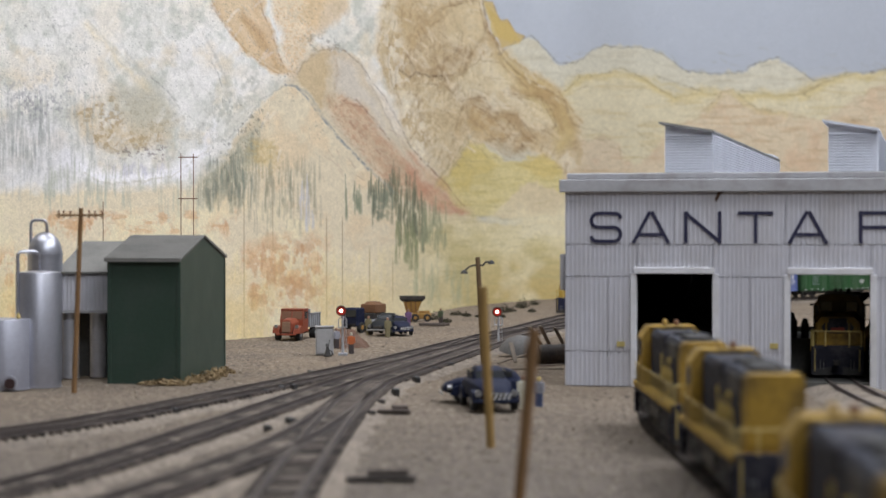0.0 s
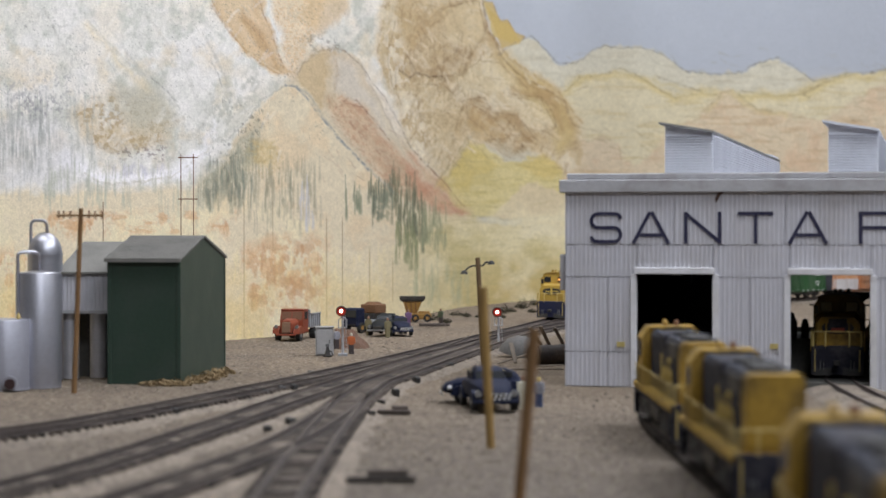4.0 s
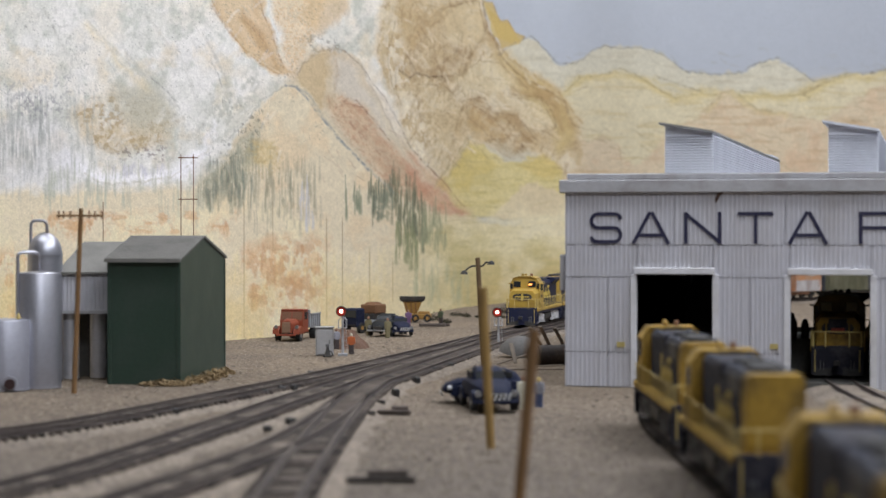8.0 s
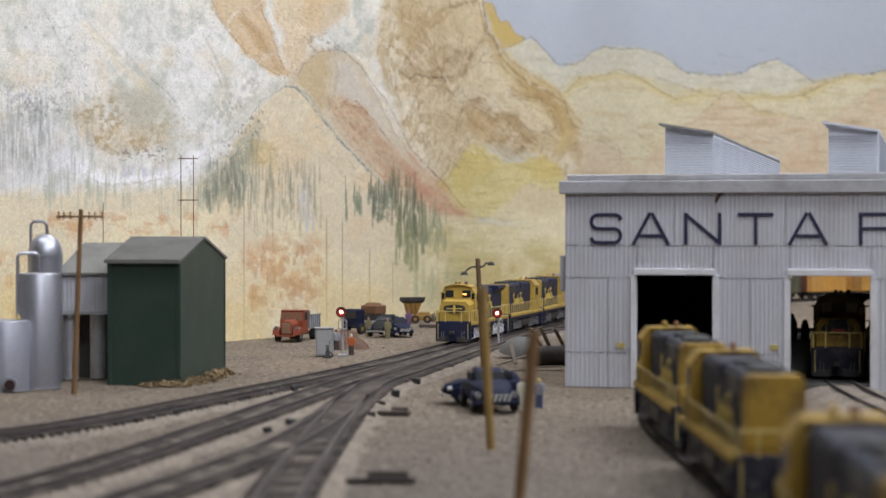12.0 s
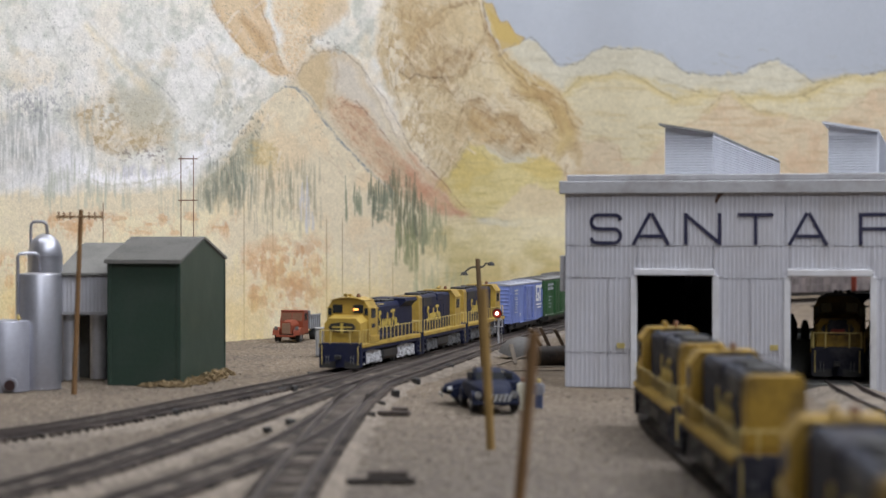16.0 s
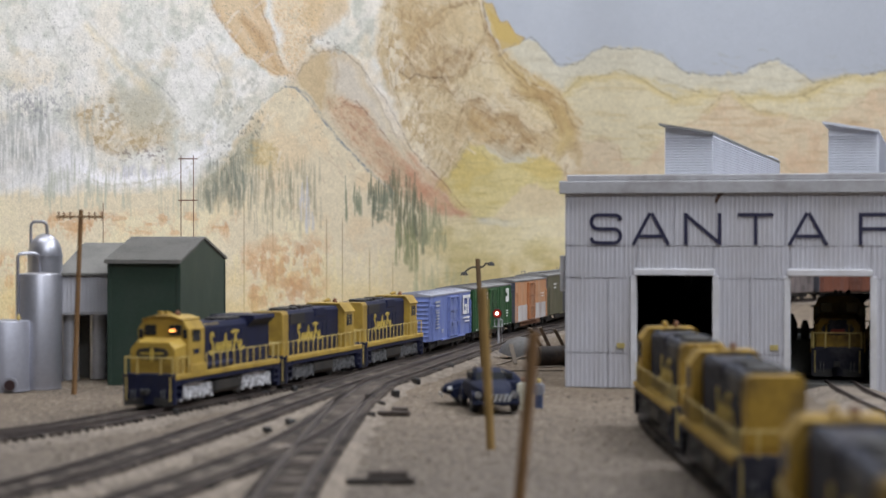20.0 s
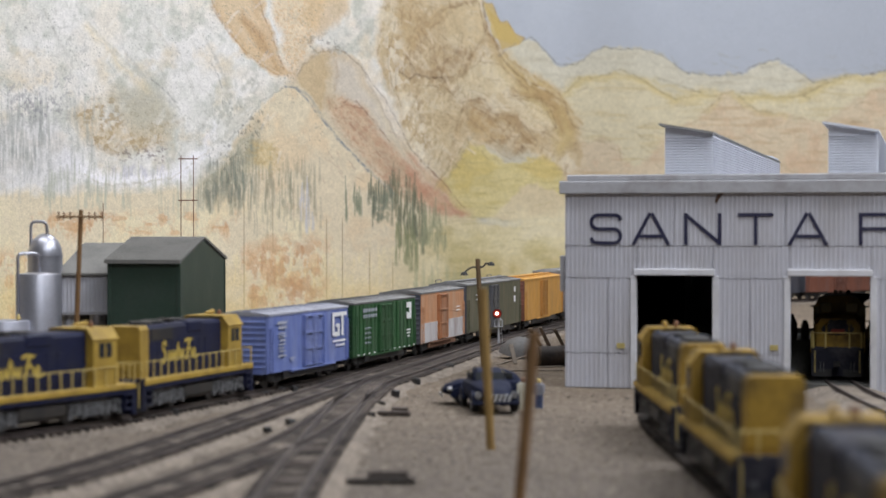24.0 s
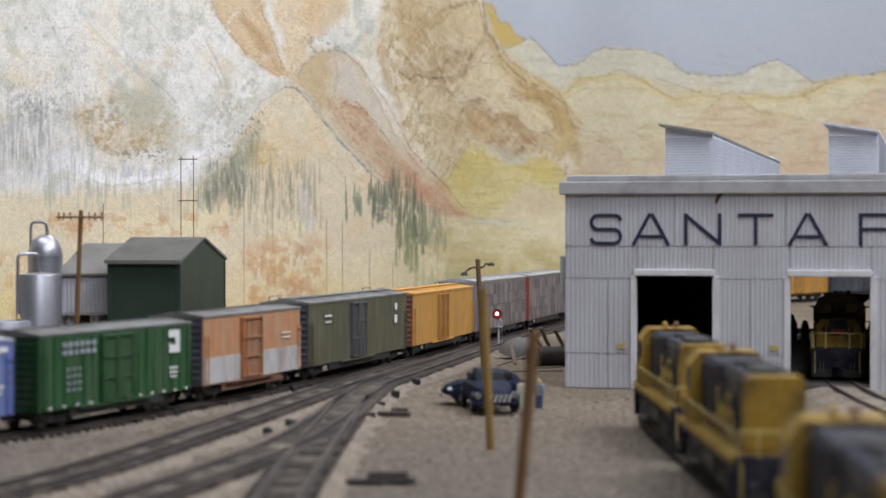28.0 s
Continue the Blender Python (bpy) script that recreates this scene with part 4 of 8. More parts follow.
def make_engine_house():
    house = thing("engine_house", "grey corrugated metal engine house with two open track doors", "engine house", HOUSE)
    W, D, H, T = HOUSE_WIDE, HOUSE_DEEP, HOUSE_HIGH, 0.003
    # front: bare wall behind the sheets, with the two openings left free
    s = Shape()
    edges = [0.0, DOORS[0][0], DOORS[0][1], DOORS[1][0], DOORS[1][1], W]
    for i in (0, 2, 4):
        s.box(edges[i], edges[i + 1], 0.0016, T, 0, DOOR_HIGH)
    s.box(0, W, 0.0016, T, DOOR_HIGH, H)
    front = part("front_wall", s, SIDING, house)
    tiers = (0.0, 0.0242, 0.0762, 0.0985, H)
    for k, (z0, z1) in enumerate(zip(tiers, tiers[1:])):
        if k < 2:
            spans = [(0, 0.030), (0.030, DOORS[0][0]), (DOORS[0][1], 0.128), (0.128, DOORS[1][0]), (DOORS[1][1], W)]
        elif k == 2:
            spans = [(0, 0.0505), (0.0505, 0.103), (0.103, 0.155), (0.155, 0.209), (0.209, W)]
            z0 = tiers[2]
        else:
            spans = [(0, 0.076), (0.076, 0.152), (0.152, 0.225), (0.225, W)]
        for x0, x1 in spans:
            low = max(z0, DOOR_HIGH) if k == 2 and any(abs(x0 - d[0]) < 0.002 for d in DOORS) else z0
            part("siding_sheet", ribbed_sheet(x0 + 0.0003, x1 - 0.0003, low + 0.0002, z1 - 0.0003), SIDING, front)
    for d0, d1 in DOORS:
        part("door_lintel", Shape().box(d0 - 0.0018, d1 + 0.0018, -0.003, 0.0016, DOOR_HIGH - 0.0003, DOOR_HIGH + 0.0042, 0.0004), TRIM, front, "white timber door lintel")
        for x0, x1 in ((d0 - 0.0042, d0 - 0.0002), (d1 + 0.0002, d1 + 0.0046)):
            part("door_post", Shape().box(x0, x1, -0.0016, 0.0045, 0, DOOR_HIGH - 0.0004, 0.0003), TRIM, front)
    part("cornice", Shape().box(-0.0035, W + 0.0035, -0.0035, 0.004, H - 0.0035, H + 0.0055, 0.0006), CORNICE, house, "dark grey cornice board")
    part("parapet", Shape().box(0.0015, W - 0.001, -0.0008, 0.012, H + 0.0056, H + 0.0098, 0.0006), CORNICE, house)
    part("rust_stain", Shape().prism([(0.1043, 0.1295), (0.1062, 0.1342), (0.1075, 0.1345), (0.111, 0.1346), (0.1085, 0.133), (0.1052, 0.1272)], -0.0012, -0.0004), FLASHING, front, "rusty torn flashing")
    for x in (0.0395, 0.1445):
        part("notice", Shape().box(x - 0.0028, x + 0.0028, -0.0010, -0.0003, 0.0275, 0.0312, 0.0001), NOTICE, front, "small yellow notice board")
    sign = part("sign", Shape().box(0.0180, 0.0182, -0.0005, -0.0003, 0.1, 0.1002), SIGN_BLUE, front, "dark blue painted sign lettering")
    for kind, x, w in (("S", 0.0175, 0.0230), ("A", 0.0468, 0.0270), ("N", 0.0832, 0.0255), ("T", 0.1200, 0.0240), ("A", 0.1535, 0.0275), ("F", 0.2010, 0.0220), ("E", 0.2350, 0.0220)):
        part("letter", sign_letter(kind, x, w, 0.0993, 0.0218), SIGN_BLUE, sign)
    # sides, back with one opening, roof and floor
    for name, x0 in (("side_wall", 0.0), ("side_wall", W - T)):
        side = part(name, Shape().box(x0, x0 + T, T, D - T, 0, H), SIDING, house)
        x = -0.0004 if x0 == 0 else x0 + T
        rib = Shape().box(x, x + 0.0004, 0, 0.002, 0, H).mesh("siding_rib", SIDING)
        for i in range(60):
            part("siding_rib", rib, SIDING, side, at=pose(0, 0.006 + i * (D - 0.012) / 60, 0))
    s = Shape().box(0, 0.100, D - T, D, 0, H).box(0.222, W, D - T, D, 0, H).box(0.100, 0.222, D - T, D, 0.094, H)
    part("back_wall", s, SIDING, house)
    # added low wall and dark floor: indoor shade put into their colour
    part("rear_sill", Shape().box(0.1003, 0.2217, D - T, D - 0.0004, 0.0, 0.0100), DARK, house, "low dark wall added for the shade at the rear")
    part("floor_slab", Shape().box(0.0032, W - 0.0032, T + 0.001, D - T - 0.001, -0.001, 0.0046), DARK, house, "engine house floor, its shade put into dark colour")
    # added partition, keeps the view through the first door dark
    part("inner_wall", Shape().box(0.0965, 0.0980, 0.12, D - T - 0.001, 0, H - 0.004), DARK, house, "added dark partition that keeps the first stall in shade")
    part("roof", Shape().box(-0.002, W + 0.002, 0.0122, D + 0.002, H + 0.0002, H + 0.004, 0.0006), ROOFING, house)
    # lining and rafters are coloured as dark as the shade under the roof
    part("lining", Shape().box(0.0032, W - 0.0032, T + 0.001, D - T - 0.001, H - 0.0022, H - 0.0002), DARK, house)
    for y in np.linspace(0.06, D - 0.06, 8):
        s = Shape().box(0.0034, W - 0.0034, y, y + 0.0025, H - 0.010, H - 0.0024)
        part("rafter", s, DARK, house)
    part("downpipe", Shape().box(-0.0042, -0.0008, 0.004, 0.008, 0.0665, 0.0915, 0.0004), CORNICE, house, "grey wall-mounted box")
    # first roof takes the dark felt so its edge paints the eave's shadow
    roof_monitor(house, 0.0655, 0.0990, 0.035, 0.678, 0.1826, 0.1770, ROOFING)
    roof_monitor(house, 0.1790, 0.2125, 0.035, 0.678, 0.1826, 0.1770, MONITOR_WHITE)
    # added pale rod that stands in for a slit of light through a crack
    part("hanging_chain", Shape().tube((0.0700, 0.16, 0.066), (0.0700, 0.16, 0.1355), 0.0004, n=6), TRIM, house, "thin pale line standing in for light through a crack")


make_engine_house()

# ---- tracks ----
MAIN = [(-0.90, 0.05), (-0.63, 0.40), (-0.445, 0.66), (-0.344, 0.83), (-0.281, 0.945), (-0.2275, 1.045), (-0.196, 1.111), (-0.163, 1.212), (-0.109, 1.388), (-0.077, 1.502), (-0.038, 1.65), (0.008, 1.847),
        (0.036, 1.963), (0.0812, 2.142), (0.1545, 2.443), (0.2475, 2.66), (0.3825, 2.8575), (0.5425, 3.045), (0.75, 3.195), (1.1, 3.325), (1.7, 3.4), (3.2, 3.45)]
SECOND = [(-0.35, 0.42), (-0.24, 0.66), (-0.179, 0.821), (-0.151, 0.931), (-0.119, 1.105), (-0.098, 1.23), (-0.071, 1.382), (-0.037, 1.56), (0.006, 1.77), (0.036, 1.964)]
YARD = [(-0.30, 0.45), (-0.20, 0.60), (-0.135, 0.755), (-0.097, 0.905), (-0.076, 1.02), (-0.064, 1.14), (-0.056, 1.26), (-0.047, 1.39)]
LEAD = [(-0.055, 0.40), (-0.0635, 0.66), (-0.065, 0.80), (-0.0635, 0.95), (-0.060, 1.121), (-0.056, 1.26), (-0.047, 1.39), (-0.026, 1.50), (0.008, 1.68), (0.045, 1.87), (0.09, 2.08), (0.16, 2.30), (0.26, 2.52), (0.40, 2.72)]
STABLE = [(0.086, 0.10), (0.1105, 0.52), (0.1245, 0.8), (0.1243, 0.95), (0.124, 1.12), (0.138, 1.27), (0.163, 1.42), (0.24, 1.74)]
STALL = [(0.262, 0.7), (0.262, 1.1), (0.270, 1.36), (0.295, 1.5), (0.42, 2.05)]
RAIL_TOP = 0.006


def offset_curve(C, d):
    T = np.gradient(C, axis=0)
    T /= np.hypot(*T.T)[:, None]
    return C + d * np.c_[-T[:, 1], T[:, 0]]


def even(C, step):
    S = lengths(C)
    q = np.arange(0, S[-1], step)
    return np.c_[np.interp(q, S, C[:, 0]), np.interp(q, S, C[:, 1])]


def sweep(C, outline):
    """Carries an outline of (sideways, height) along a plan curve."""
    s, n = Shape(), len(outline)
    T = np.gradient(C, axis=0)
    T /= np.hypot(*T.T)[:, None]
    for (x, y), (tx, ty) in zip(C, T):
        s.v += [(x - ty * o, y + tx * o, z) for o, z in outline]
    for k in range(len(C) - 1):
        s.f += [(k * n + i, (k + 1) * n + i, (k + 1) * n + (i + 1) % n, k * n + (i + 1) % n) for i in range(n)]
    return s


RAIL_OUTLINE = [(-0.0014, 0.0036), (-0.0014, 0.0041), (-0.0005, 0.0045), (-0.0008, 0.0053), (-0.0008, 0.006), (0.0008, 0.006), (0.0008, 0.0053), (0.0005, 0.0045), (0.0014, 0.0041), (0.0014, 0.0036)]
TIE_MESH = Shape().box(-0.0012, 0.0012, -0.0148, 0.0148, 0.0006, 0.0037, 0.0003).mesh("tie", TIE)


def make_track(points, label, near, far, bed=True, ties=True, wide=None):
    C = even(spline(points), 0.006)
    track = thing("track", label, "railway track", group="tracks of the yard")
    for side in (-0.0088, 0.0088):
        part("rail", sweep(offset_curve(C, side), RAIL_OUTLINE), RAIL, track)
    if bed:
        prof = wide or [(-0.028, -0.0014), (-0.0180, 0.0010), (-0.0130, 0.0024), (-0.0100, 0.0034), (0.0, 0.00355), (0.0100, 0.0035), (0.0160, 0.0030), (0.0195, 0.0012), (0.028, -0.0014)]
        b = sweep(C, prof)
        rng = random.Random(len(C))
        b.v = [(x + rng.uniform(-0.0015, 0.0015), y + rng.uniform(-0.0015, 0.0015), z + (rng.uniform(-0.0004, 0.0003) if z < 0.003 else rng.uniform(-0.0007, 0.00022))) for x, y, z in b.v]
        part("ballast_bed", b, BALLAST, track, "grey-brown ballast", smooth=True)
    if ties:
        E = even(C, 0.0074)
        T = np.gradient(E, axis=0)
        rng = random.Random(3)
        rest, made = Shape(), 0
        for (x, y), (tx, ty) in zip(E, T):
            m = pose(x, y, rng.uniform(-0.0002, 0.00025), 0, 0, math.degrees(math.atan2(ty, tx)) + rng.uniform(-3, 3))
            if near < y < far and made < 280:
                part("tie", TIE_MESH, TIE, track, at=m)
                made += 1
            else:
                rest.add([m @ v.co for v in TIE_MESH.vertices], [tuple(p.vertices) for p in TIE_MESH.polygons])
        if rest.v:
            tagged(part("tie_rest", rest, TIE, track), kind="stuff")
    return track


# ---- rolling stock ----
def rail_truck(parent, x, mat, wheelbase=0.034, axles=2, wheel_r=0.0058, rigged=False):
    """A bogie with side frames, springs, journal boxes and wheelsets."""
    truck = part("truck", Shape().box(x - 0.004, x + 0.004, -0.0135, 0.0135, 0.006, 0.011, 0.0006), BLACK, parent)
    xs = [x + wheelbase * (k / (axles - 1) - 0.5) for k in range(axles)]
    for side in (-1, 1):
        y = side * 0.0128
        s = Shape()
        s.prism([(xs[0] - 0.004, 0.0050), (xs[0] - 0.002, 0.0035), (xs[0] + 0.004, 0.0055), (x - 0.006, 0.0036), (x + 0.006, 0.0036), (xs[-1] - 0.004, 0.0055), (xs[-1] + 0.002, 0.0035),
                 (xs[-1] + 0.004, 0.0050), (xs[-1] + 0.004, 0.0085), (x + 0.006, 0.0098), (x - 0.006, 0.0098), (xs[0] - 0.004, 0.0085)], y - 0.0008, y + 0.0008)
        for q in xs:
            s.box(q - 0.0022, q + 0.0022, min(y, y + side * 0.0018), max(y, y + side * 0.0018), 0.0042, 0.0085, 0.0005)
        for q in (-0.0035, 0.0, 0.0035):
            s.tube((x + q, y + side * 0.0008, 0.0042), (x + q, y + side * 0.0008, 0.009), 0.0012, n=6)
        part("side_frame", s, mat, truck)
        if rigged:
            part("truck_rail", Shape().prism([(xs[0] - 0.0060, 0.0096), (xs[-1] + 0.0060, 0.0096), (xs[-1] + 0.0060, 0.0118), (x + 0.004, 0.0128), (x - 0.004, 0.0128), (xs[0] - 0.0060, 0.0118)], y - 0.0009, y + 0.0009), mat, truck)
            for q in (xs[0] - 0.0050, xs[0] + 0.0065, xs[-1] - 0.0065, xs[-1] + 0.0050):
                part("brake_hanger", Shape().tube((q, y + side * 0.0012, 0.0032), (q, y + side * 0.0012, 0.0112), 0.0008, n=6).box(q - 0.0013, q + 0.0013, *sorted((y, y + side * 0.0022)), 0.0028, 0.0052, 0.0003), mat, truck)
            for q in xs:
                part("spring", Shape().tube((q, y + side * 0.0010, 0.0080), (q, y + side * 0.0010, 0.0116), 0.0016, n=8), mat, truck)
    for q in xs:
        s = Shape()
        for side in (-1, 1):
            s.tube((q, side * 0.0092, wheel_r), (q, side * 0.0076, wheel_r), wheel_r, n=16)
            s.tube((q, side * 0.0076, wheel_r), (q, side * 0.0070, wheel_r), wheel_r + 0.0006, n=16)
        s.tube((q, -0.0112, wheel_r), (q, 0.0112, wheel_r), 0.0011, n=6)
        part("wheelset", s, DULL_SILVER, truck)
    return truck


def coupler(parent, x, way):
    s = Shape().box(min(x, x + way * 0.006), max(x, x + way * 0.006), -0.0012, 0.0012, 0.0082, 0.0108, 0.0003)
    s.box(min(x + way * 0.005, x + way * 0.008), max(x + way * 0.005, x + way * 0.008), -0.0022, 0.0022, 0.0078, 0.0112, 0.0005)
    part("coupler", s, BLACK, parent)


def handrail(parent, x0, x1, y, z0, z1, posts):
    s = Shape().tube((x0, y, z1), (x1, y, z1), 0.00032, n=6)
    part("handrail", s, RAIL_YELLOW, parent)
    for x in np.linspace(x0, x1, posts):
        part("rail_post", Shape().box(x - 0.0004, x + 0.0004, y - 0.0003, y + 0.0003, z0, z1), RAIL_YELLOW, parent)


def hood_script(parent, x, y, z, h, w, side):
    """Flowing yellow lettering, kept as plain shapes."""
    s, y1 = Shape(), y + side * 0.0004
    lo, hi = min(y, y1), max(y, y1)
    tall = [(0.10, 0.80), (0.075, 0.98), (0.03, 0.92), (0.02, 0.68), (0.085, 0.44), (0.08, 0.12), (0.035, 0.0), (0.0, 0.14)]
    low = [(0.15 + 0.46 * k / 11, (0.06, 0.50)[k % 2] if k != 7 else 0.86) for k in range(12)]
    bar = [(0.62, 0.90), (0.70, 1.0), (0.82, 0.94)]
    stem = [(0.745, 0.97), (0.72, 0.45), (0.66, 0.04)]
    end = [(0.68, 0.50), (0.79, 0.52), (0.84, 0.10), (0.92, 0.34), (0.89, 0.50), (0.85, 0.34), (0.88, 0.04), (1.0, 0.16)]
    for line, thick in ((tall, 0.0020), (low, 0.0014), (bar, 0.0016), (stem, 0.0020), (end, 0.0014)):
        pts = [(x - side * (u - 0.5) * w, z + v * h) for u, v in line]
        for p, q in zip(pts, pts[1:]):
            stroke(s, *p, *q, thick, lo, hi)
            s.box(q[0] - thick * 0.4, q[0] + thick * 0.4, lo, hi, q[1] - thick * 0.4, q[1] + thick * 0.4)
    part("lettering", s, LETTER_YELLOW, parent, "yellow script lettering")


def loco_base(loco, L, truck_mat):
    """Frame, walkway, tank, trucks, pilots, steps and rails common to both kinds of diesel. The nose is towards +x."""
    h = L / 2
    part("frame", Shape().box(-h + 0.003, h - 0.003, -0.0165, 0.0165, 0.0135, 0.0160, 0.0003), NAVY, loco)
    part("walkway_edge", Shape().box(-h + 0.002, h - 0.002, -0.0172, 0.0172, 0.0161, 0.0192, 0.0004), YELLOW, loco)
    part("fuel_tank", Shape().box(-0.021, 0.021, -0.0150, 0.0150, 0.0040, 0.0134, 0.0022), BLACK, loco)
    for x in (-h + 0.036, h - 0.036):
        rail_truck(loco, x, truck_mat, rigged=True)
    for way in (-1, 1):
        x = way * (h - 0.001)
        a, b = sorted((x - way * 0.0035, x))
        part("pilot", Shape().box(a, b, -0.0165, 0.0165, 0.0014, 0.0200, 0.0006), NAVY, loco, "dark blue pilot sheet")
        coupler(loco, x, way)
        for side in (-1, 1):
            s = Shape()
            for k in range(3):
                c, d = sorted((x - way * 0.010, x - way * 0.0036))
                s.box(c, d, *sorted((side * 0.0125, side * 0.0168)), 0.0048 + k * 0.0040, 0.0056 + k * 0.0040)
            c, d = sorted((x - way * 0.0108, x - way * 0.0100))
            s.box(c, d, *sorted((side * 0.0130, side * 0.0168)), 0.0045, 0.0160)
            part("steps", s, NAVY, loco)
        for y in (-0.0150, -0.0075, 0.0075, 0.0150):
            part("end_post", Shape().box(x - 0.0004, x + 0.0004, y - 0.0004, y + 0.0004, 0.0192, 0.0290), RAIL_YELLOW, loco)
        part("end_rail", Shape().tube((x, -0.0155, 0.0290), (x, 0.0155, 0.0290), 0.0004, n=6), RAIL_YELLOW, loco)
        for side in (-1, 1):
            plough = Shape().solid([(x + way * d, side * y, z) for y, z in ((0.0035, 0.0012), (0.0150, 0.0012), (0.0150, 0.0050), (0.0035, 0.0062)) for d in (0.0, 0.0010 if z < 0.003 else 0.0003)])
            part("snow_plough", plough, BLACK, loco, "black snow plough plate")
        for y in (-0.0105, -0.0085, 0.0085, 0.0105):
            part("air_hose", Shape().path([(x, y, 0.0105), (x + way * 0.0016, y, 0.0085), (x + way * 0.0014, y, 0.0045)], 0.00035, 5), DULL_SILVER, loco)
        for y in (-0.0140, 0.0140):
            part("grab_iron", Shape().path([(x, y, 0.0040), (x + way * 0.0010, y, 0.0040), (x + way * 0.0010, y, 0.0175), (x, y, 0.0175)], 0.00035, 5), RAIL_YELLOW, loco)


def number_bars(parent, x, y, z, side):
    part("number_bars", Shape().box(x - 0.004, x + 0.004, *sorted((y, y + side * 0.0003)), z, z + 0.003), NAVY, parent)


def make_lead_loco(name, L, label, at=None, lit=True):
    """Diesel with a wide low nose, rounded cab roof and flared radiator at the rear."""
    loco = thing(name, label, "locomotive", at, group="diesel locomotives")
    h = L / 2
    loco_base(loco, L, SILVER if lit else DULL_SILVER)
    # nose
    nose = part("nose", Shape().solid([(x, y, z) for x, w, zt in ((h - 0.006, 0.0140, 0.0378), (h - 0.0215, 0.0152, 0.0402)) for y, z in
                ((-w, 0.0192), (w, 0.0192), (-w, zt - 0.004), (w, zt - 0.004), (-w * 0.75, zt), (w * 0.75, zt))]), YELLOW, loco, smooth=False)
    part("nose_grille", Shape().solid([(h - 0.0061 + d, y, z) for d in (0, 0.0009) for y, z in ((-0.0105, 0.0312), (-0.0085, 0.0282), (0, 0.0272), (0.0085, 0.0282), (0.0105, 0.0312), (0.0085, 0.0340), (0, 0.0350), (-0.0085, 0.0340))]), BLACK, nose, "dark oval nose emblem")
    if lit:
        part("nose_bar", Shape().box(h - 0.0053, h - 0.0048, -0.0010, 0.0010, 0.0265, 0.0345), LETTER_YELLOW, nose)
    if lit:
        part("nose_band", Shape().box(h - 0.0054, h - 0.0049, -0.0075, 0.0075, 0.0308, 0.0318), LETTER_YELLOW, nose)
    # cab with sloped shoulders
    prof = [(-0.0162, 0.0192), (0.0162, 0.0192), (0.0162, 0.0445), (0.0128, 0.0502), (0.0060, 0.0520), (-0.0060, 0.0520), (-0.0128, 0.0502), (-0.0162, 0.0445)]
    cab = part("cab", Shape().prism_x(prof, h - 0.0440, h - 0.0205), YELLOW, loco)
    part("cab_roof", Shape().prism_x([(-0.0130, 0.0502), (-0.0060, 0.0521), (0.0060, 0.0521), (0.0130, 0.0502), (0.0132, 0.0508), (0.0062, 0.0529), (-0.0062, 0.0529), (-0.0132, 0.0508)],
                                    h - 0.0445, h - 0.0190), NAVY if not lit else YELLOW, cab)
    for y0, y1 in ((-0.0120, -0.0042), (0.0042, 0.0120)):
        part("windscreen", Shape().box(h - 0.0207, h - 0.0199, y0, y1, 0.0412, 0.0475, 0.0003), GLASS, cab)
    for y0, y1 in ((-0.0155, -0.0128), (0.0128, 0.0155)):
        part("door_window", Shape().box(h - 0.0207, h - 0.0200, y0, y1, 0.0395, 0.0450, 0.0002), GLASS, cab)
    for side in (-1, 1):
        part("side_window", Shape().box(h - 0.0375, h - 0.0265, *sorted((side * 0.0160, side * 0.0166)), 0.0372, 0.0442, 0.0003), GLASS, cab)
        part("sunshade", Shape().box(h - 0.0385, h - 0.0255, *sorted((side * 0.0163, side * 0.0188)), 0.0446, 0.0452), YELLOW, cab)
    if lit:
        part("headlight", Shape().box(h - 0.0199, h - 0.0194, 0.0046, 0.0082, 0.0434, 0.0447, 0.0002), HEADLIGHT, cab, "glowing orange-white headlight")
    part("beacon", Shape().lathe([(0.0016, 0), (0.0016, 0.002), (0.0010, 0.003), (0.0002, 0.0033)], (h - 0.028, 0.006, 0.0525), 10), RUST, cab)
    part("air_horn", Shape().tube((h - 0.030, -0.002, 0.054), (h - 0.020, -0.002, 0.0545), 0.0005, 0.0014).tube((h - 0.030, 0.001, 0.054), (h - 0.022, 0.001, 0.0545), 0.0005, 0.0012), YELLOW, cab)
    # long hood
    x0, x1 = -h + 0.0090, h - 0.0442
    hood = part("hood", Shape().prism_x([(-0.0108, 0.0192), (0.0108, 0.0192), (0.0108, 0.0440), (0.0090, 0.0472), (-0.0090, 0.0472), (-0.0108, 0.0440)], x0, x1), NAVY, loco)
    part("radiator_flare", Shape().solid([(x, y, z) for x in (x0 - 0.001, x0 + 0.034) for y, z in ((-0.0112, 0.0425), (0.0112, 0.0425), (-0.0158, 0.0468), (0.0158, 0.0468), (-0.0150, 0.0492), (0.0150, 0.0492))]),
         NAVY, hood, "flared radiator housing")
    part("exhaust", Shape().box(x0 + 0.062, x0 + 0.070, -0.003, 0.003, 0.0472, 0.0492, 0.0005), BLACK, hood)
    part("roof_housing", Shape().box(x0 + 0.036, x0 + 0.060, -0.0070, 0.0070, 0.0472, 0.0488, 0.0006), BLACK, hood, "dark roof grille housing")
    for side in (-1, 1):
        part("grab_rail", Shape().path([(x1 - 0.030, side * 0.0104, 0.0462), (x1 - 0.030, side * 0.0118, 0.0462), (x1 - 0.004, side * 0.0118, 0.0462), (x1 - 0.004, side * 0.0104, 0.0462)], 0.00025, 5), RAIL_YELLOW, hood)
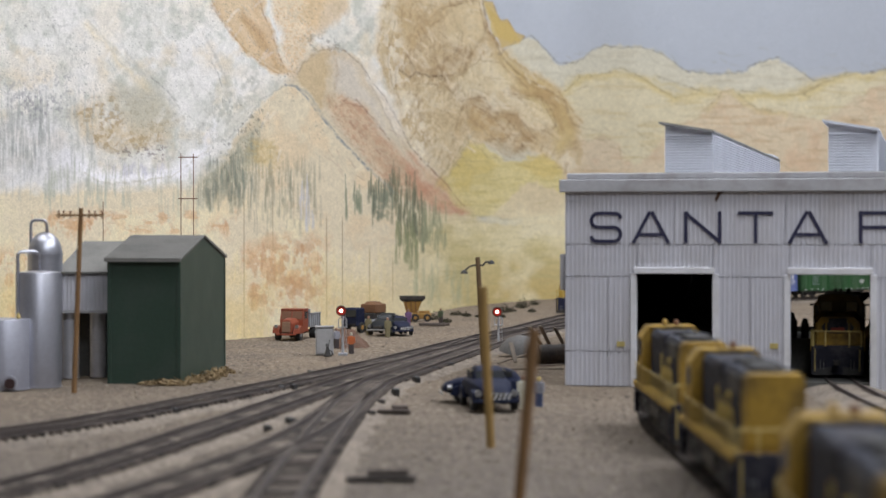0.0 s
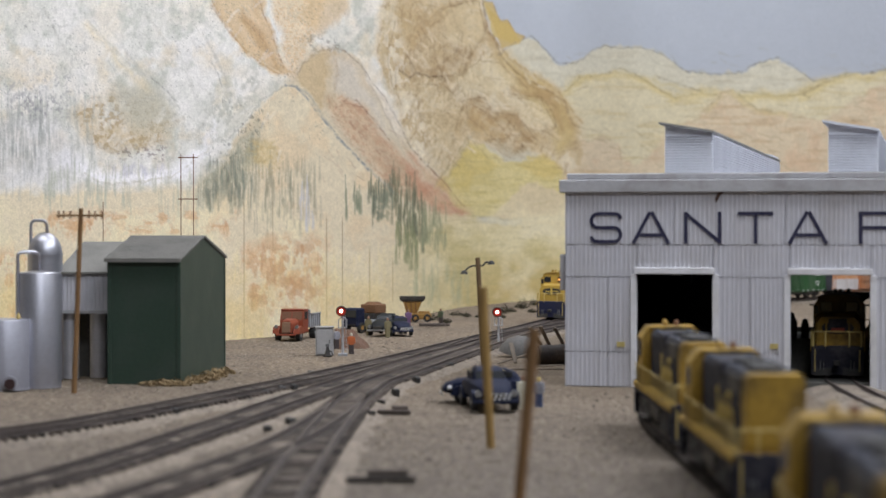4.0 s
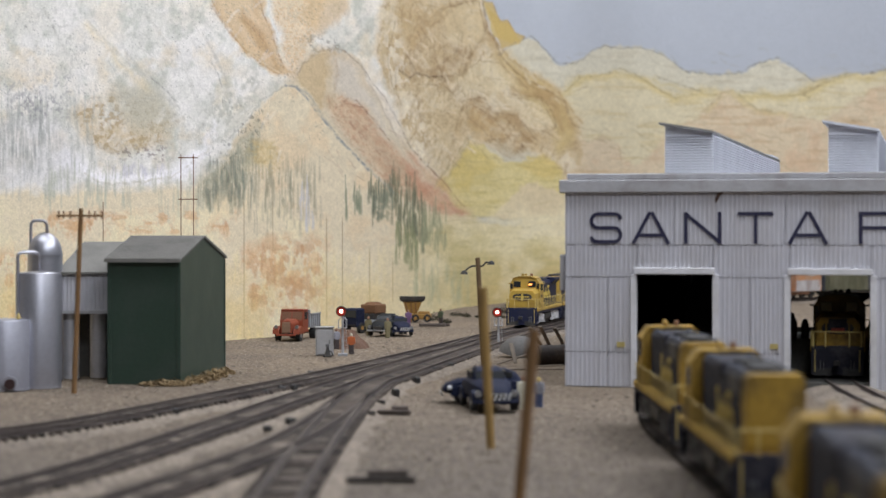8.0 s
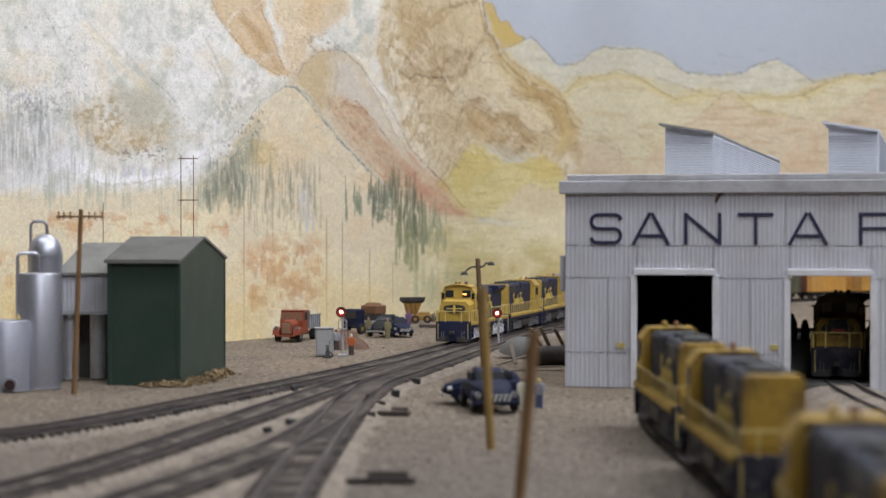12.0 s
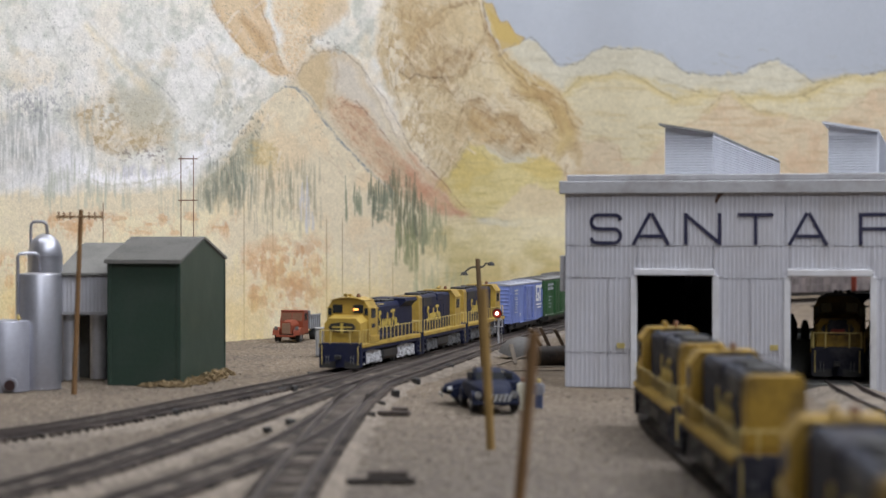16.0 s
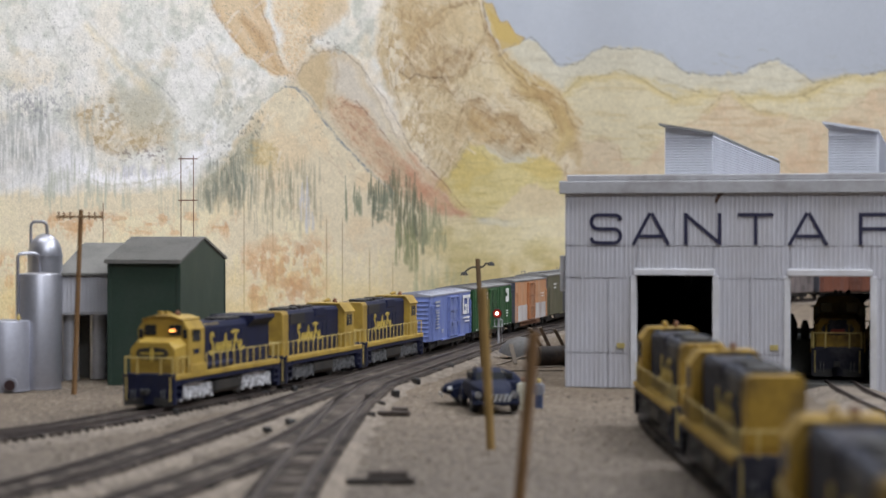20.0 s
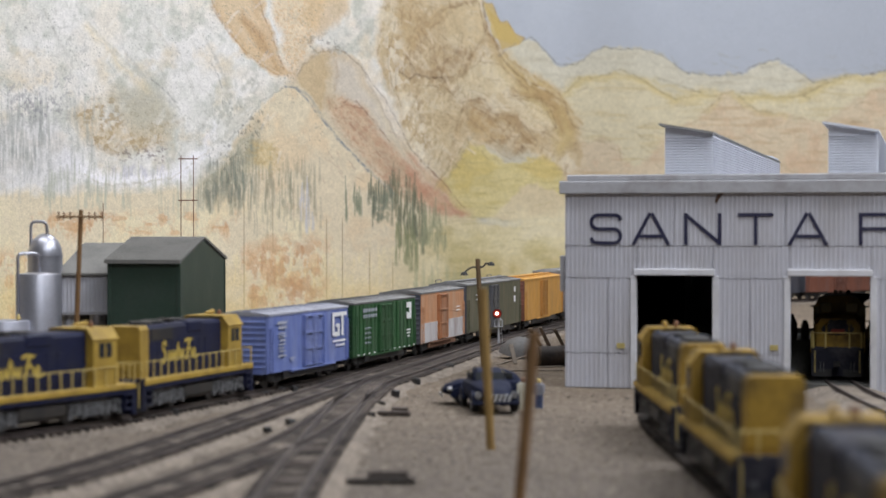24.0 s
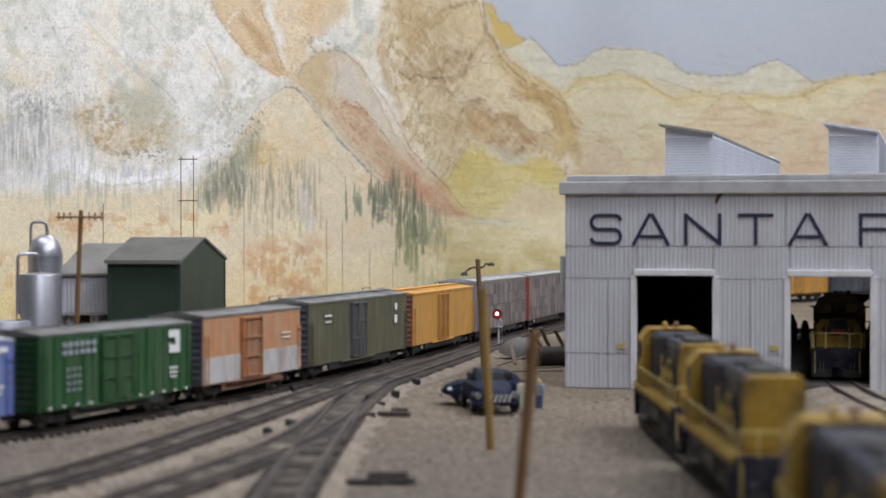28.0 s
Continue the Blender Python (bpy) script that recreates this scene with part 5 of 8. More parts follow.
        part("cab_step", Shape().box(x1 - 0.001, x1 + 0.0225, *sorted((side * 0.0160, side * 0.0174)), 0.0192, 0.0240, 0.0003), YELLOW, loco)
    for k in range(11):
        q = x0 + 0.038 + k * 0.0078
        if q < x1 - 0.008:
            for side in (-1, 1):
                part("hood_door", Shape().box(q, q + 0.0068, *sorted((side * 0.0107, side * 0.0111)), 0.0215, 0.0415, 0.0001), NAVY, hood)
    for side in (-1, 1):
        part("hood_stripe", Shape().box(x0 + 0.001, x1 - 0.001, *sorted((side * 0.0108, side * 0.0118)), 0.0194, 0.0222), NAVY, hood)
        part("air_tank", Shape().tube((x1 - 0.045, side * 0.0140, 0.0215), (x1 - 0.003, side * 0.0140, 0.0215), 0.0022, n=10), NAVY, hood)
        hood_script(hood, -0.007, side * 0.0112, 0.0275, 0.0132, 0.054, side)
        handrail(loco, -h + 0.004, h - 0.046, side * 0.0166, 0.0192, 0.0292, 12)
        handrail(loco, h - 0.020, h - 0.004, side * 0.0166, 0.0192, 0.0292, 3)
    part("end_cap", Shape().prism_x([(-0.0110, 0.0192), (0.0110, 0.0192), (0.0110, 0.0450), (0.0088, 0.0478), (-0.0088, 0.0478), (-0.0110, 0.0450)], -h + 0.0070, x0), NAVY, loco)
    number_bars(loco, h - 0.032, 0.0162, 0.030, 1)
    number_bars(loco, h - 0.032, -0.0162, 0.030, -1)
    return loco


def make_road_switcher(name, L, label, at=None):
    """Diesel with an angular cab, chopped nose and fan-topped hood; the nose is towards +x."""
    loco = thing(name, label, "locomotive", at, group="diesel locomotives")
    h = L / 2
    loco_base(loco, L, DULL_SILVER)
    part("nose", Shape().solid([(x, y, z) for x, w, zt in ((h - 0.006, 0.0082, 0.0318), (h - 0.0190, 0.0088, 0.0345)) for y, z in
         ((-w, 0.0192), (w, 0.0192), (-w, zt - 0.003), (w, zt - 0.003), (-w * 0.7, zt), (w * 0.7, zt))]), YELLOW, loco)
    cab = part("cab", Shape().prism_x([(-0.0160, 0.0192), (0.0160, 0.0192), (0.0160, 0.0440), (0.0118, 0.0500), (-0.0118, 0.0500), (-0.0160, 0.0440)], h - 0.0400, h - 0.0188), YELLOW, loco)
    part("cab_roof", Shape().prism_x([(-0.0163, 0.0438), (-0.0120, 0.0500), (0.0120, 0.0500), (0.0163, 0.0438), (0.0168, 0.0445), (0.0123, 0.0508), (-0.0123, 0.0508), (-0.0168, 0.0445)],
                                    h - 0.0410, h - 0.0178), YELLOW, cab)
    for side in (-1, 1):
        part("side_window", Shape().box(h - 0.0350, h - 0.0300, *sorted((side * 0.0158, side * 0.0164)), 0.0345, 0.0425, 0.0003), GLASS, cab)
        part("side_window", Shape().box(h - 0.0285, h - 0.0235, *sorted((side * 0.0158, side * 0.0164)), 0.0345, 0.0425, 0.0003), GLASS, cab)
    for y0, y1 in ((-0.0135, -0.0075), (-0.0060, -0.0008), (0.0008, 0.0060), (0.0075, 0.0135)):
        part("windscreen", Shape().box(h - 0.0190, h - 0.0183, y0, y1, 0.0380, 0.0440, 0.0003), GLASS, cab)
    part("number_box", Shape().box(h - 0.020, h - 0.017, -0.009, 0.009, 0.0455, 0.0490, 0.0004), YELLOW, cab)
    part("beacon", Shape().lathe([(0.0015, 0), (0.0015, 0.002), (0.0009, 0.003), (0.0002, 0.0033)], (h - 0.026, -0.004, 0.0506), 10), RUST, cab)
    part("air_horn", Shape().tube((h - 0.034, 0.002, 0.0522), (h - 0.022, 0.002, 0.0525), 0.0005, 0.0014).box(h - 0.030, h - 0.029, 0.0015, 0.0025, 0.0505, 0.0522), YELLOW, cab)
    x0, x1 = -h + 0.0185, h - 0.0402
    prof = [(-0.0112, 0.0192), (0.0112, 0.0192), (0.0112, 0.0468), (0.0098, 0.0490), (-0.0098, 0.0490), (-0.0112, 0.0468)]
    hood = part("hood", Shape().prism_x(prof, x0, x1), NAVY, loco)
    part("end_cap", Shape().prism_x(prof, -h + 0.0070, x0), YELLOW, loco, "yellow hood end")
    for x in (x0 + 0.012, x0 + 0.028, x0 + 0.060):
        part("roof_fan", Shape().lathe([(0.0068, 0), (0.0068, 0.0016), (0.0056, 0.0020), (0.0010, 0.0017)], (x, 0, 0.0490), 20), BLACK, hood)
    part("exhaust", Shape().box(x0 + 0.044, x0 + 0.048, -0.0045, 0.0045, 0.049, 0.0515, 0.0004), BLACK, hood)
    part("dynamic_brake", Shape().box(x0 + 0.052, x0 + 0.074, -0.0118, 0.0118, 0.0425, 0.0496, 0.0010), NAVY, hood)
    for side in (-1, 1):
        part("radiator_grille", Shape().box(x0 + 0.003, x0 + 0.032, *sorted((side * 0.0111, side * 0.0117)), 0.0400, 0.0470, 0.0002), BLACK, hood)
        for k in range(9):
            q = x0 + 0.002 + k * 0.0095
            if q + 0.0084 < x1:
                part("hood_door", Shape().box(q, q + 0.0084, *sorted((side * 0.0111, side * 0.0115)), 0.0208, 0.0392, 0.0001), NAVY, hood)
        hood_script(hood, x0 + 0.042, side * 0.0115, 0.0268, 0.0122, 0.050, side)
        handrail(loco, -h + 0.004, h - 0.020, side * 0.0166, 0.0192, 0.0292, 15)
    return loco


def box_paint(name, colour, wear, amount=0.5, per_object=0.0):
    """Faded car paint with chalky vertical streaks and patches of wear."""
    m = material(name, colour, 0.65, vary=0.16, grain=260, stain=wear, stain_scale=70, stain_amount=min(1, amount * 1.7), stretch=(1, 1, 0.35), spec=0.25, per_object=per_object)
    N, L = m.node_tree.nodes, m.node_tree.links
    b = N["Principled BSDF"]
    source = b.inputs["Base Color"].links[0].from_socket
    tc, mp, no, mr, mix = (N.new("ShaderNode" + k) for k in ("TexCoord", "Mapping", "TexNoise", "MapRange", "Mix"))
    mp.inputs["Scale"].default_value = (1, 0.3, 0.06)
    no.inputs["Scale"].default_value, no.inputs["Detail"].default_value = 320, 4
    mr.inputs[1].default_value, mr.inputs[2].default_value, mr.inputs[3].default_value, mr.inputs[4].default_value = 0.50, 0.72, 0.0, 0.55
    mix.data_type = "RGBA"
    mix.inputs[7].default_value = (*(min(1, 0.5 * c + 0.5 * w + 0.05) for c, w in zip(colour, wear)), 1)
    L.new(tc.outputs["Object"], mp.inputs[0])
    L.new(mp.outputs[0], no.inputs["Vector"])
    L.new(no.outputs[0], mr.inputs[0])
    L.new(mr.outputs[0], mix.inputs[0])
    L.new(source, mix.inputs[6])
    L.new(mix.outputs[2], b.inputs["Base Color"])
    return m


CAR_ROOF = material("car_roof_silver", (0.20, 0.20, 0.20), 0.7, metal=0.1, vary=0.2, stain=(0.11, 0.10, 0.09), stain_scale=50, stain_amount=0.9, spec=0.2)
FADED_WHITE = material("stencil_faded", (0.42, 0.44, 0.50), 0.6, vary=0.35, grain=900, stain=(0.24, 0.26, 0.34), stain_scale=160, stain_amount=0.9)
WHITE = material("stencil_white", (0.75, 0.75, 0.75), 0.6, vary=0.08)


def make_boxcar(name, L, side_mat, end_mat, roof_mat, label, door_mat=None, ribs=0, lower=None, door=(0.0, 0.028), top=0.0520, marks=(), double=False, walkway=False, rack=0):
    """A boxcar; +x leads. marks: plain white lettering blocks as (x, z, width, height) from the car's middle."""
    car = thing(name, label, "freight car", group="freight cars of the train")
    h, w, z0 = L / 2, 0.0176, 0.0102
    body = part("body", Shape().box(-h, h, -w, w, z0, top, 0.0003), side_mat, car)
    part("roof", Shape().prism_x([(-w - 0.0005, top - 0.0006), (w + 0.0005, top - 0.0006), (w + 0.0005, top + 0.0006), (0.004, top + 0.0024), (-0.004, top + 0.0024), (-w - 0.0005, top + 0.0006)], -h - 0.0008, h + 0.0008), roof_mat, car)
    n = int(L / 0.0125)
    for k in range(n + 1):
        x = -h + 0.001 + k * (L - 0.002) / n
        part("roof_rib", Shape().prism_x([(-w, top + 0.0006), (w, top + 0.0006), (0.004, top + 0.0030), (-0.004, top + 0.0030)], x - 0.0006, x + 0.0006), roof_mat, car)
    for way in (-1, 1):
        end = part("end", Shape().box(*sorted((way * h, way * (h + 0.0009))), -w + 0.0006, w - 0.0006, z0, top - 0.001), end_mat, car, "corrugated car end")
        for k in range(9):
            z = z0 + 0.003 + k * (top - z0 - 0.005) / 9
            part("end_rib", Shape().prism([(way * (h + 0.0009), z), (way * (h + 0.0014), z + 0.0012), (way * (h + 0.0009), z + 0.0024)][::way], -w + 0.002, w - 0.002), end_mat, end)
        coupler(car, way * (h + 0.001), way)
        for side in (-1, 1):
            s, ya, yb = Shape(), *sorted((side * (w + 0.0004), side * (w + 0.0012)))
            for k in range(6):
                z = z0 + 0.002 + k * 0.0052
                s.box(*sorted((way * (h - 0.0062), way * (h - 0.0012))), ya, yb, z, z + 0.0005)
            for q in (0.0062, 0.0016):
                s.box(*sorted((way * (h - q), way * (h - q + 0.0004))), ya, yb, z0 + 0.0008, z0 + 0.030)
            part("ladder", s, side_mat, car)
        for side in (-1, 1):
            s = Shape().box(*sorted((way * (h - 0.006), way * (h - 0.001))), *sorted((side * w, side * (w - 0.001))), 0.0070, 0.0076)
            s.box(*sorted((way * (h - 0.0012), way * (h - 0.0008))), *sorted((side * w, side * (w - 0.001))), 0.0070, z0)
            s.box(*sorted((way * (h - 0.0062), way * (h - 0.0058))), *sorted((side * w, side * (w - 0.001))), 0.0070, z0)
            part("stirrup", s, BLACK, car)
        rail_truck(car, way * (h - 0.026), BLACK, wheelbase=0.0205, wheel_r=0.0054)
    for side in (-1, 1):
        y = side * w
        if lower:
            part("lower_panel", Shape().box(-h + 0.0004, h - 0.0004, *sorted((y, y + side * 0.0005)), z0 + 0.0005, z0 + 0.0165), lower, body, "chalky white lower band")
        for k in range(ribs):
            x = -h + 0.004 + k * (L - 0.008) / max(1, ribs - 1)
            if abs(x - door[0]) > door[1] / 2 + 0.001:
                part("side_rib", Shape().box(x - 0.0009, x + 0.0009, *sorted((y, y + side * 0.0009)), z0 + 0.001, top - 0.0015, 0.0003), side_mat, body)
        for k in range(rack):
            xa, step = -h + 0.0055 + k * (L - 0.011) / rack, (L - 0.011) / rack
            for row in range(4):
                za, zb = z0 + 0.002 + row * (top - z0 - 0.005) / 4, z0 + 0.0012 + (row + 1) * (top - z0 - 0.005) / 4
                part("rack_panel", Shape().box(xa + 0.0010, xa + step - 0.0010, *sorted((y, y + side * 0.0005)), za, zb), RACK_PANEL, body)
        leaves = () if rack else (-0.25, 0.25) if double else (0.0,)
        for q in leaves:
            dw = door[1] / len(leaves) * 0.96
            cx = door[0] + q * door[1] * 1.0
            d = part("door", Shape().box(cx - dw / 2, cx + dw / 2, *sorted((y, y + side * 0.0009)), z0 + 0.0012, top - 0.0022, 0.0002), door_mat or side_mat, body)
            for k in range(3):
                za = z0 + 0.0035 + k * (top - z0 - 0.007) / 3
                for sx in (-1, 1):
                    part("door_panel", Shape().box(*sorted((cx + sx * dw * 0.05, cx + sx * dw * 0.44)), *sorted((y + side * 0.0008, y + side * 0.0012)), za, za + (top - z0 - 0.010) / 3, 0.0004), door_mat or side_mat, d)
            for k in range(4):
                zb = z0 + 0.0016 + k * (top - z0 - 0.0052) / 3
                part("door_bar", Shape().box(cx - dw / 2, cx + dw / 2, *sorted((y + side * 0.0009, y + side * 0.0024)), zb, zb + 0.0011), door_mat or side_mat, d)
            for sx in (-1, 1):
                part("door_stile", Shape().box(*sorted((cx + sx * dw * 0.5, cx + sx * (dw * 0.5 - 0.0013))), *sorted((y + side * 0.0009, y + side * 0.0026)), z0 + 0.0012, top - 0.0022), door_mat or side_mat, d)
            for sx in (-0.3, 0.3):
                part("lock_rod", Shape().tube((cx + sx * dw, y + side * 0.0024, z0 + 0.002), (cx + sx * dw, y + side * 0.0024, top - 0.003), 0.00035, n=6), door_mat or side_mat, d)
        if not rack:
            part("door_track", Shape().box(door[0] - door[1] * 1.1, door[0] + door[1] * 1.1, *sorted((y, y + side * 0.0018)), z0 - 0.0006, z0 + 0.0006), side_mat if not lower else RUST, body)
        part("sill", Shape().box(-h * 0.62, h * 0.62, *sorted((side * (w - 0.0022), side * (w - 0.0008))), z0 - 0.0046, z0), BLACK if not lower else RUST, car)
        for x, z, mw, mh, *old in marks:
            part("mark", Shape().box(side * -x - mw / 2, side * -x + mw / 2, *sorted((y + side * 0.0010, y + side * 0.0013)), z, z + mh), FADED_WHITE if old else WHITE, body, "white stencil lettering")
    part("underframe", Shape().box(-h + 0.004, h - 0.004, -0.0065, 0.0065, 0.0068, z0, 0.0005), BLACK, car)
    if walkway:
        part("roof_walk", Shape().box(-h + 0.002, h - 0.002, -0.0045, 0.0045, top + 0.0030, top + 0.0036), roof_mat, car)
        for way in (-1, 1):
            x = way * (h - 0.012)
            part("roof_hoop", Shape().path([(x - 0.010, -0.012, top), (x - 0.010, -0.012, top + 0.0045), (x + 0.010, -0.012, top + 0.0045), (x + 0.010, -0.012, top)], 0.0004, 6), CAR_ROOF, car)
    return car


BLUE_PAINT = box_paint("car_blue", (0.130, 0.175, 0.41), (0.22, 0.25, 0.42))
BLUE_ROOF = box_paint("car_roof_blue_grey", (0.30, 0.31, 0.36), (0.20, 0.20, 0.24))
GREEN_PAINT = box_paint("car_green", (0.028, 0.088, 0.032), (0.065, 0.11, 0.06))
DARK_GREEN = box_paint("car_end_green", (0.010, 0.040, 0.014), (0.02, 0.03, 0.02))
ORANGE_PAINT = box_paint("car_faded_orange", (0.47, 0.235, 0.120), (0.42, 0.29, 0.20), 0.7)
CHALK = box_paint("car_chalk_white", (0.48, 0.46, 0.46), (0.30, 0.24, 0.22), 0.8)
FADED_DOOR = box_paint("car_door_brown", (0.36, 0.14, 0.055), (0.30, 0.20, 0.14))
OLIVE = box_paint("car_olive", (0.090, 0.088, 0.054), (0.135, 0.115, 0.075))
OLIVE_DOOR = box_paint("car_door_slate", (0.075, 0.077, 0.09), (0.13, 0.12, 0.10))
GOLD = box_paint("car_gold", (0.50, 0.255, 0.055), (0.36, 0.215, 0.08))
GOLD_DOOR = box_paint("car_door_ochre", (0.40, 0.185, 0.040), (0.30, 0.17, 0.06))
GREY_CAR = box_paint("car_grey", (0.18, 0.155, 0.155), (0.27, 0.23, 0.22))
RACK_PANEL = box_paint("rack_panel_grey", (0.15, 0.13, 0.13), (0.25, 0.21, 0.20), per_object=0.35)
RED_CAR = box_paint("car_red", (0.24, 0.045, 0.030), (0.16, 0.05, 0.04))
RUST_CAR = box_paint("car_rust_brown", (0.16, 0.062, 0.040), (0.10, 0.05, 0.04))
SLATE_CAR = box_paint("car_slate", (0.055, 0.058, 0.075), (0.09, 0.08, 0.08))
WHITE_ROOF = box_paint("car_pale_roof", (0.34, 0.34, 0.34), (0.22, 0.21, 0.20))
CREAM_SPOT = material("stencil_cream", (0.55, 0.42, 0.16), 0.6, vary=0.1)

# distance of each vehicle's front and rear behind the leading pilot, in metres
TRAIN = []


def couple(ob, front, rear, inset, flip=False):
    TRAIN.append((ob, front, rear, inset, flip))


def make_train():
    couple(make_lead_loco("lead_locomotive", 0.166, "blue and yellow diesel locomotive with wide nose and lit headlight"), 0.0, 0.166, 0.037)
    couple(make_road_switcher("trailing_locomotive", 0.162, "blue and yellow road switcher coupled cab to the rear"), 0.1745, 0.3365, 0.036, True)
    couple(make_road_switcher("trailing_locomotive", 0.161, "blue and yellow road switcher with yellow handrails"), 0.347, 0.508, 0.036, True)
    marks = tuple((-0.056 + dx, z, w, hh, 1) for z, w, hh, dx in ((0.0418, 0.017, 0.0017, 0), (0.0388, 0.015, 0.0015, 0.001), (0.0352, 0.012, 0.0009, -0.001), (0.0332, 0.013, 0.0010, 0), (0.0305, 0.011, 0.0010, 0.001),
             (0.0282, 0.012, 0.0008, 0), (0.0258, 0.009, 0.0009, -0.002), (0.0236, 0.012, 0.0008, 0), (0.0205, 0.015, 0.0010, 0), (0.0182, 0.007, 0.0009, 0.018), (0.0164, 0.005, 0.0008, 0.018), (0.0290, 0.006, 0.0009, 0.066), (0.0245, 0.004, 0.0010, 0.066)))
    marks += ((0.0445, 0.0290, 0.0038, 0.0134), (0.0575, 0.0425, 0.0300, 0.0028), (0.0502, 0.0285, 0.0075, 0.0030), (0.0555, 0.0285, 0.0036, 0.0088), (0.0518, 0.0349, 0.0037, 0.0024), (0.0635, 0.0285, 0.0038, 0.0139), (0.0570, 0.0245, 0.026, 0.0013), (0.0590, 0.0215, 0.018, 0.0011))
    couple(make_boxcar("boxcar", 0.157, BLUE_PAINT, BLUE_PAINT, BLUE_ROOF, "bright blue boxcar with white lettering blocks", marks=marks, door=(-0.004, 0.040), double=True, top=0.0482), 0.529, 0.686, 0.027)
    marks = tuple((-0.060 + 0.0060 * i, 0.0425 - 0.0042 * j, 0.0032, 0.0026, 1) for i in range(6) for j in range(2))
    marks += ((0.0600, 0.0420, 0.0130, 0.0042), (0.0640, 0.0378, 0.0050, 0.0042), (0.0600, 0.0332, 0.0130, 0.0046), (0.0550, 0.0366, 0.0030, 0.0022))
    marks += tuple((-0.056 + 0.0056 * i, 0.030 - 0.0036 * j, 0.0022, 0.0014, 1) for i in range(3) for j in range(4)) + ((0.0590, 0.0240, 0.010, 0.0010), (0.0590, 0.0215, 0.010, 0.0010), (0.0590, 0.0190, 0.007, 0.0010))
    marks += tuple((-0.074 + 0.0135 * i, 0.0112, 0.0028, 0.0010) for i in range(12))
    couple(make_boxcar("boxcar", 0.165, GREEN_PAINT, DARK_GREEN, CAR_ROOF, "deep green ribbed boxcar with white lettering blocks", ribs=17, marks=marks, door=(0.005, 0.036), double=True, top=0.0495), 0.7005, 0.8655, 0.028)
    couple(make_boxcar("boxcar", 0.160, ORANGE_PAINT, SLATE_CAR, CAR_ROOF, "faded orange boxcar with chalky white lower half", lower=CHALK, door_mat=FADED_DOOR, door=(0.008, 0.034),
                       marks=((0.052, 0.036, 0.015, 0.0008), (0.052, 0.033, 0.015, 0.0008)), top=0.0515), 0.886, 1.046, 0.028)
    couple(make_boxcar("boxcar", 0.236, OLIVE, SLATE_CAR, CAR_ROOF, "dull olive boxcar with slate grey doors", door_mat=OLIVE_DOOR, door=(0.010, 0.036), double=True,
                       marks=((-0.080, 0.043, 0.014, 0.0014), (-0.080, 0.039, 0.012, 0.0010), (0.085, 0.042, 0.006, 0.005), (0.0845, 0.032, 0.007, 0.006)), top=0.0535, walkway=True), 1.062, 1.298, 0.030)
    couple(make_boxcar("boxcar", 0.224, GOLD, RUST_CAR, GOLD, "golden yellow boxcar with ribbed doors", door_mat=GOLD_DOOR, door=(0.010, 0.034), double=True, top=0.0520, walkway=True,
                       marks=()), 1.318, 1.542, 0.030)
    tall = dict(top=0.0560, door=(0.5, 0.0))
    couple(make_boxcar("boxcar", 0.222, GREY_CAR, GREY_CAR, WHITE_ROOF, "long weathered grey boxcar with white roof", ribs=14, rack=13, **tall), 1.558, 1.780, 0.032)
    couple(make_boxcar("boxcar", 0.222, GREY_CAR, RED_CAR, WHITE_ROOF, "long weathered grey boxcar with red ends and white roof", ribs=14, rack=13, **tall), 1.800, 2.022, 0.032)
    at = 2.040
    for paint, words in ((RUST_CAR, "rust brown boxcar"), (SLATE_CAR, "dark slate boxcar"), (RUST_CAR, "rust brown boxcar"), (RED_CAR, "dull red boxcar"), (GOLD, "golden yellow boxcar"),
                         (SLATE_CAR, "dark slate boxcar"), (SLATE_CAR, "dark slate boxcar")):
        couple(make_boxcar("boxcar", 0.16, paint, SLATE_CAR, CAR_ROOF, words + " with closed sliding doors", door=(0.0, 0.03)), at, at + 0.16, 0.028)
        at += 0.176


make_train()
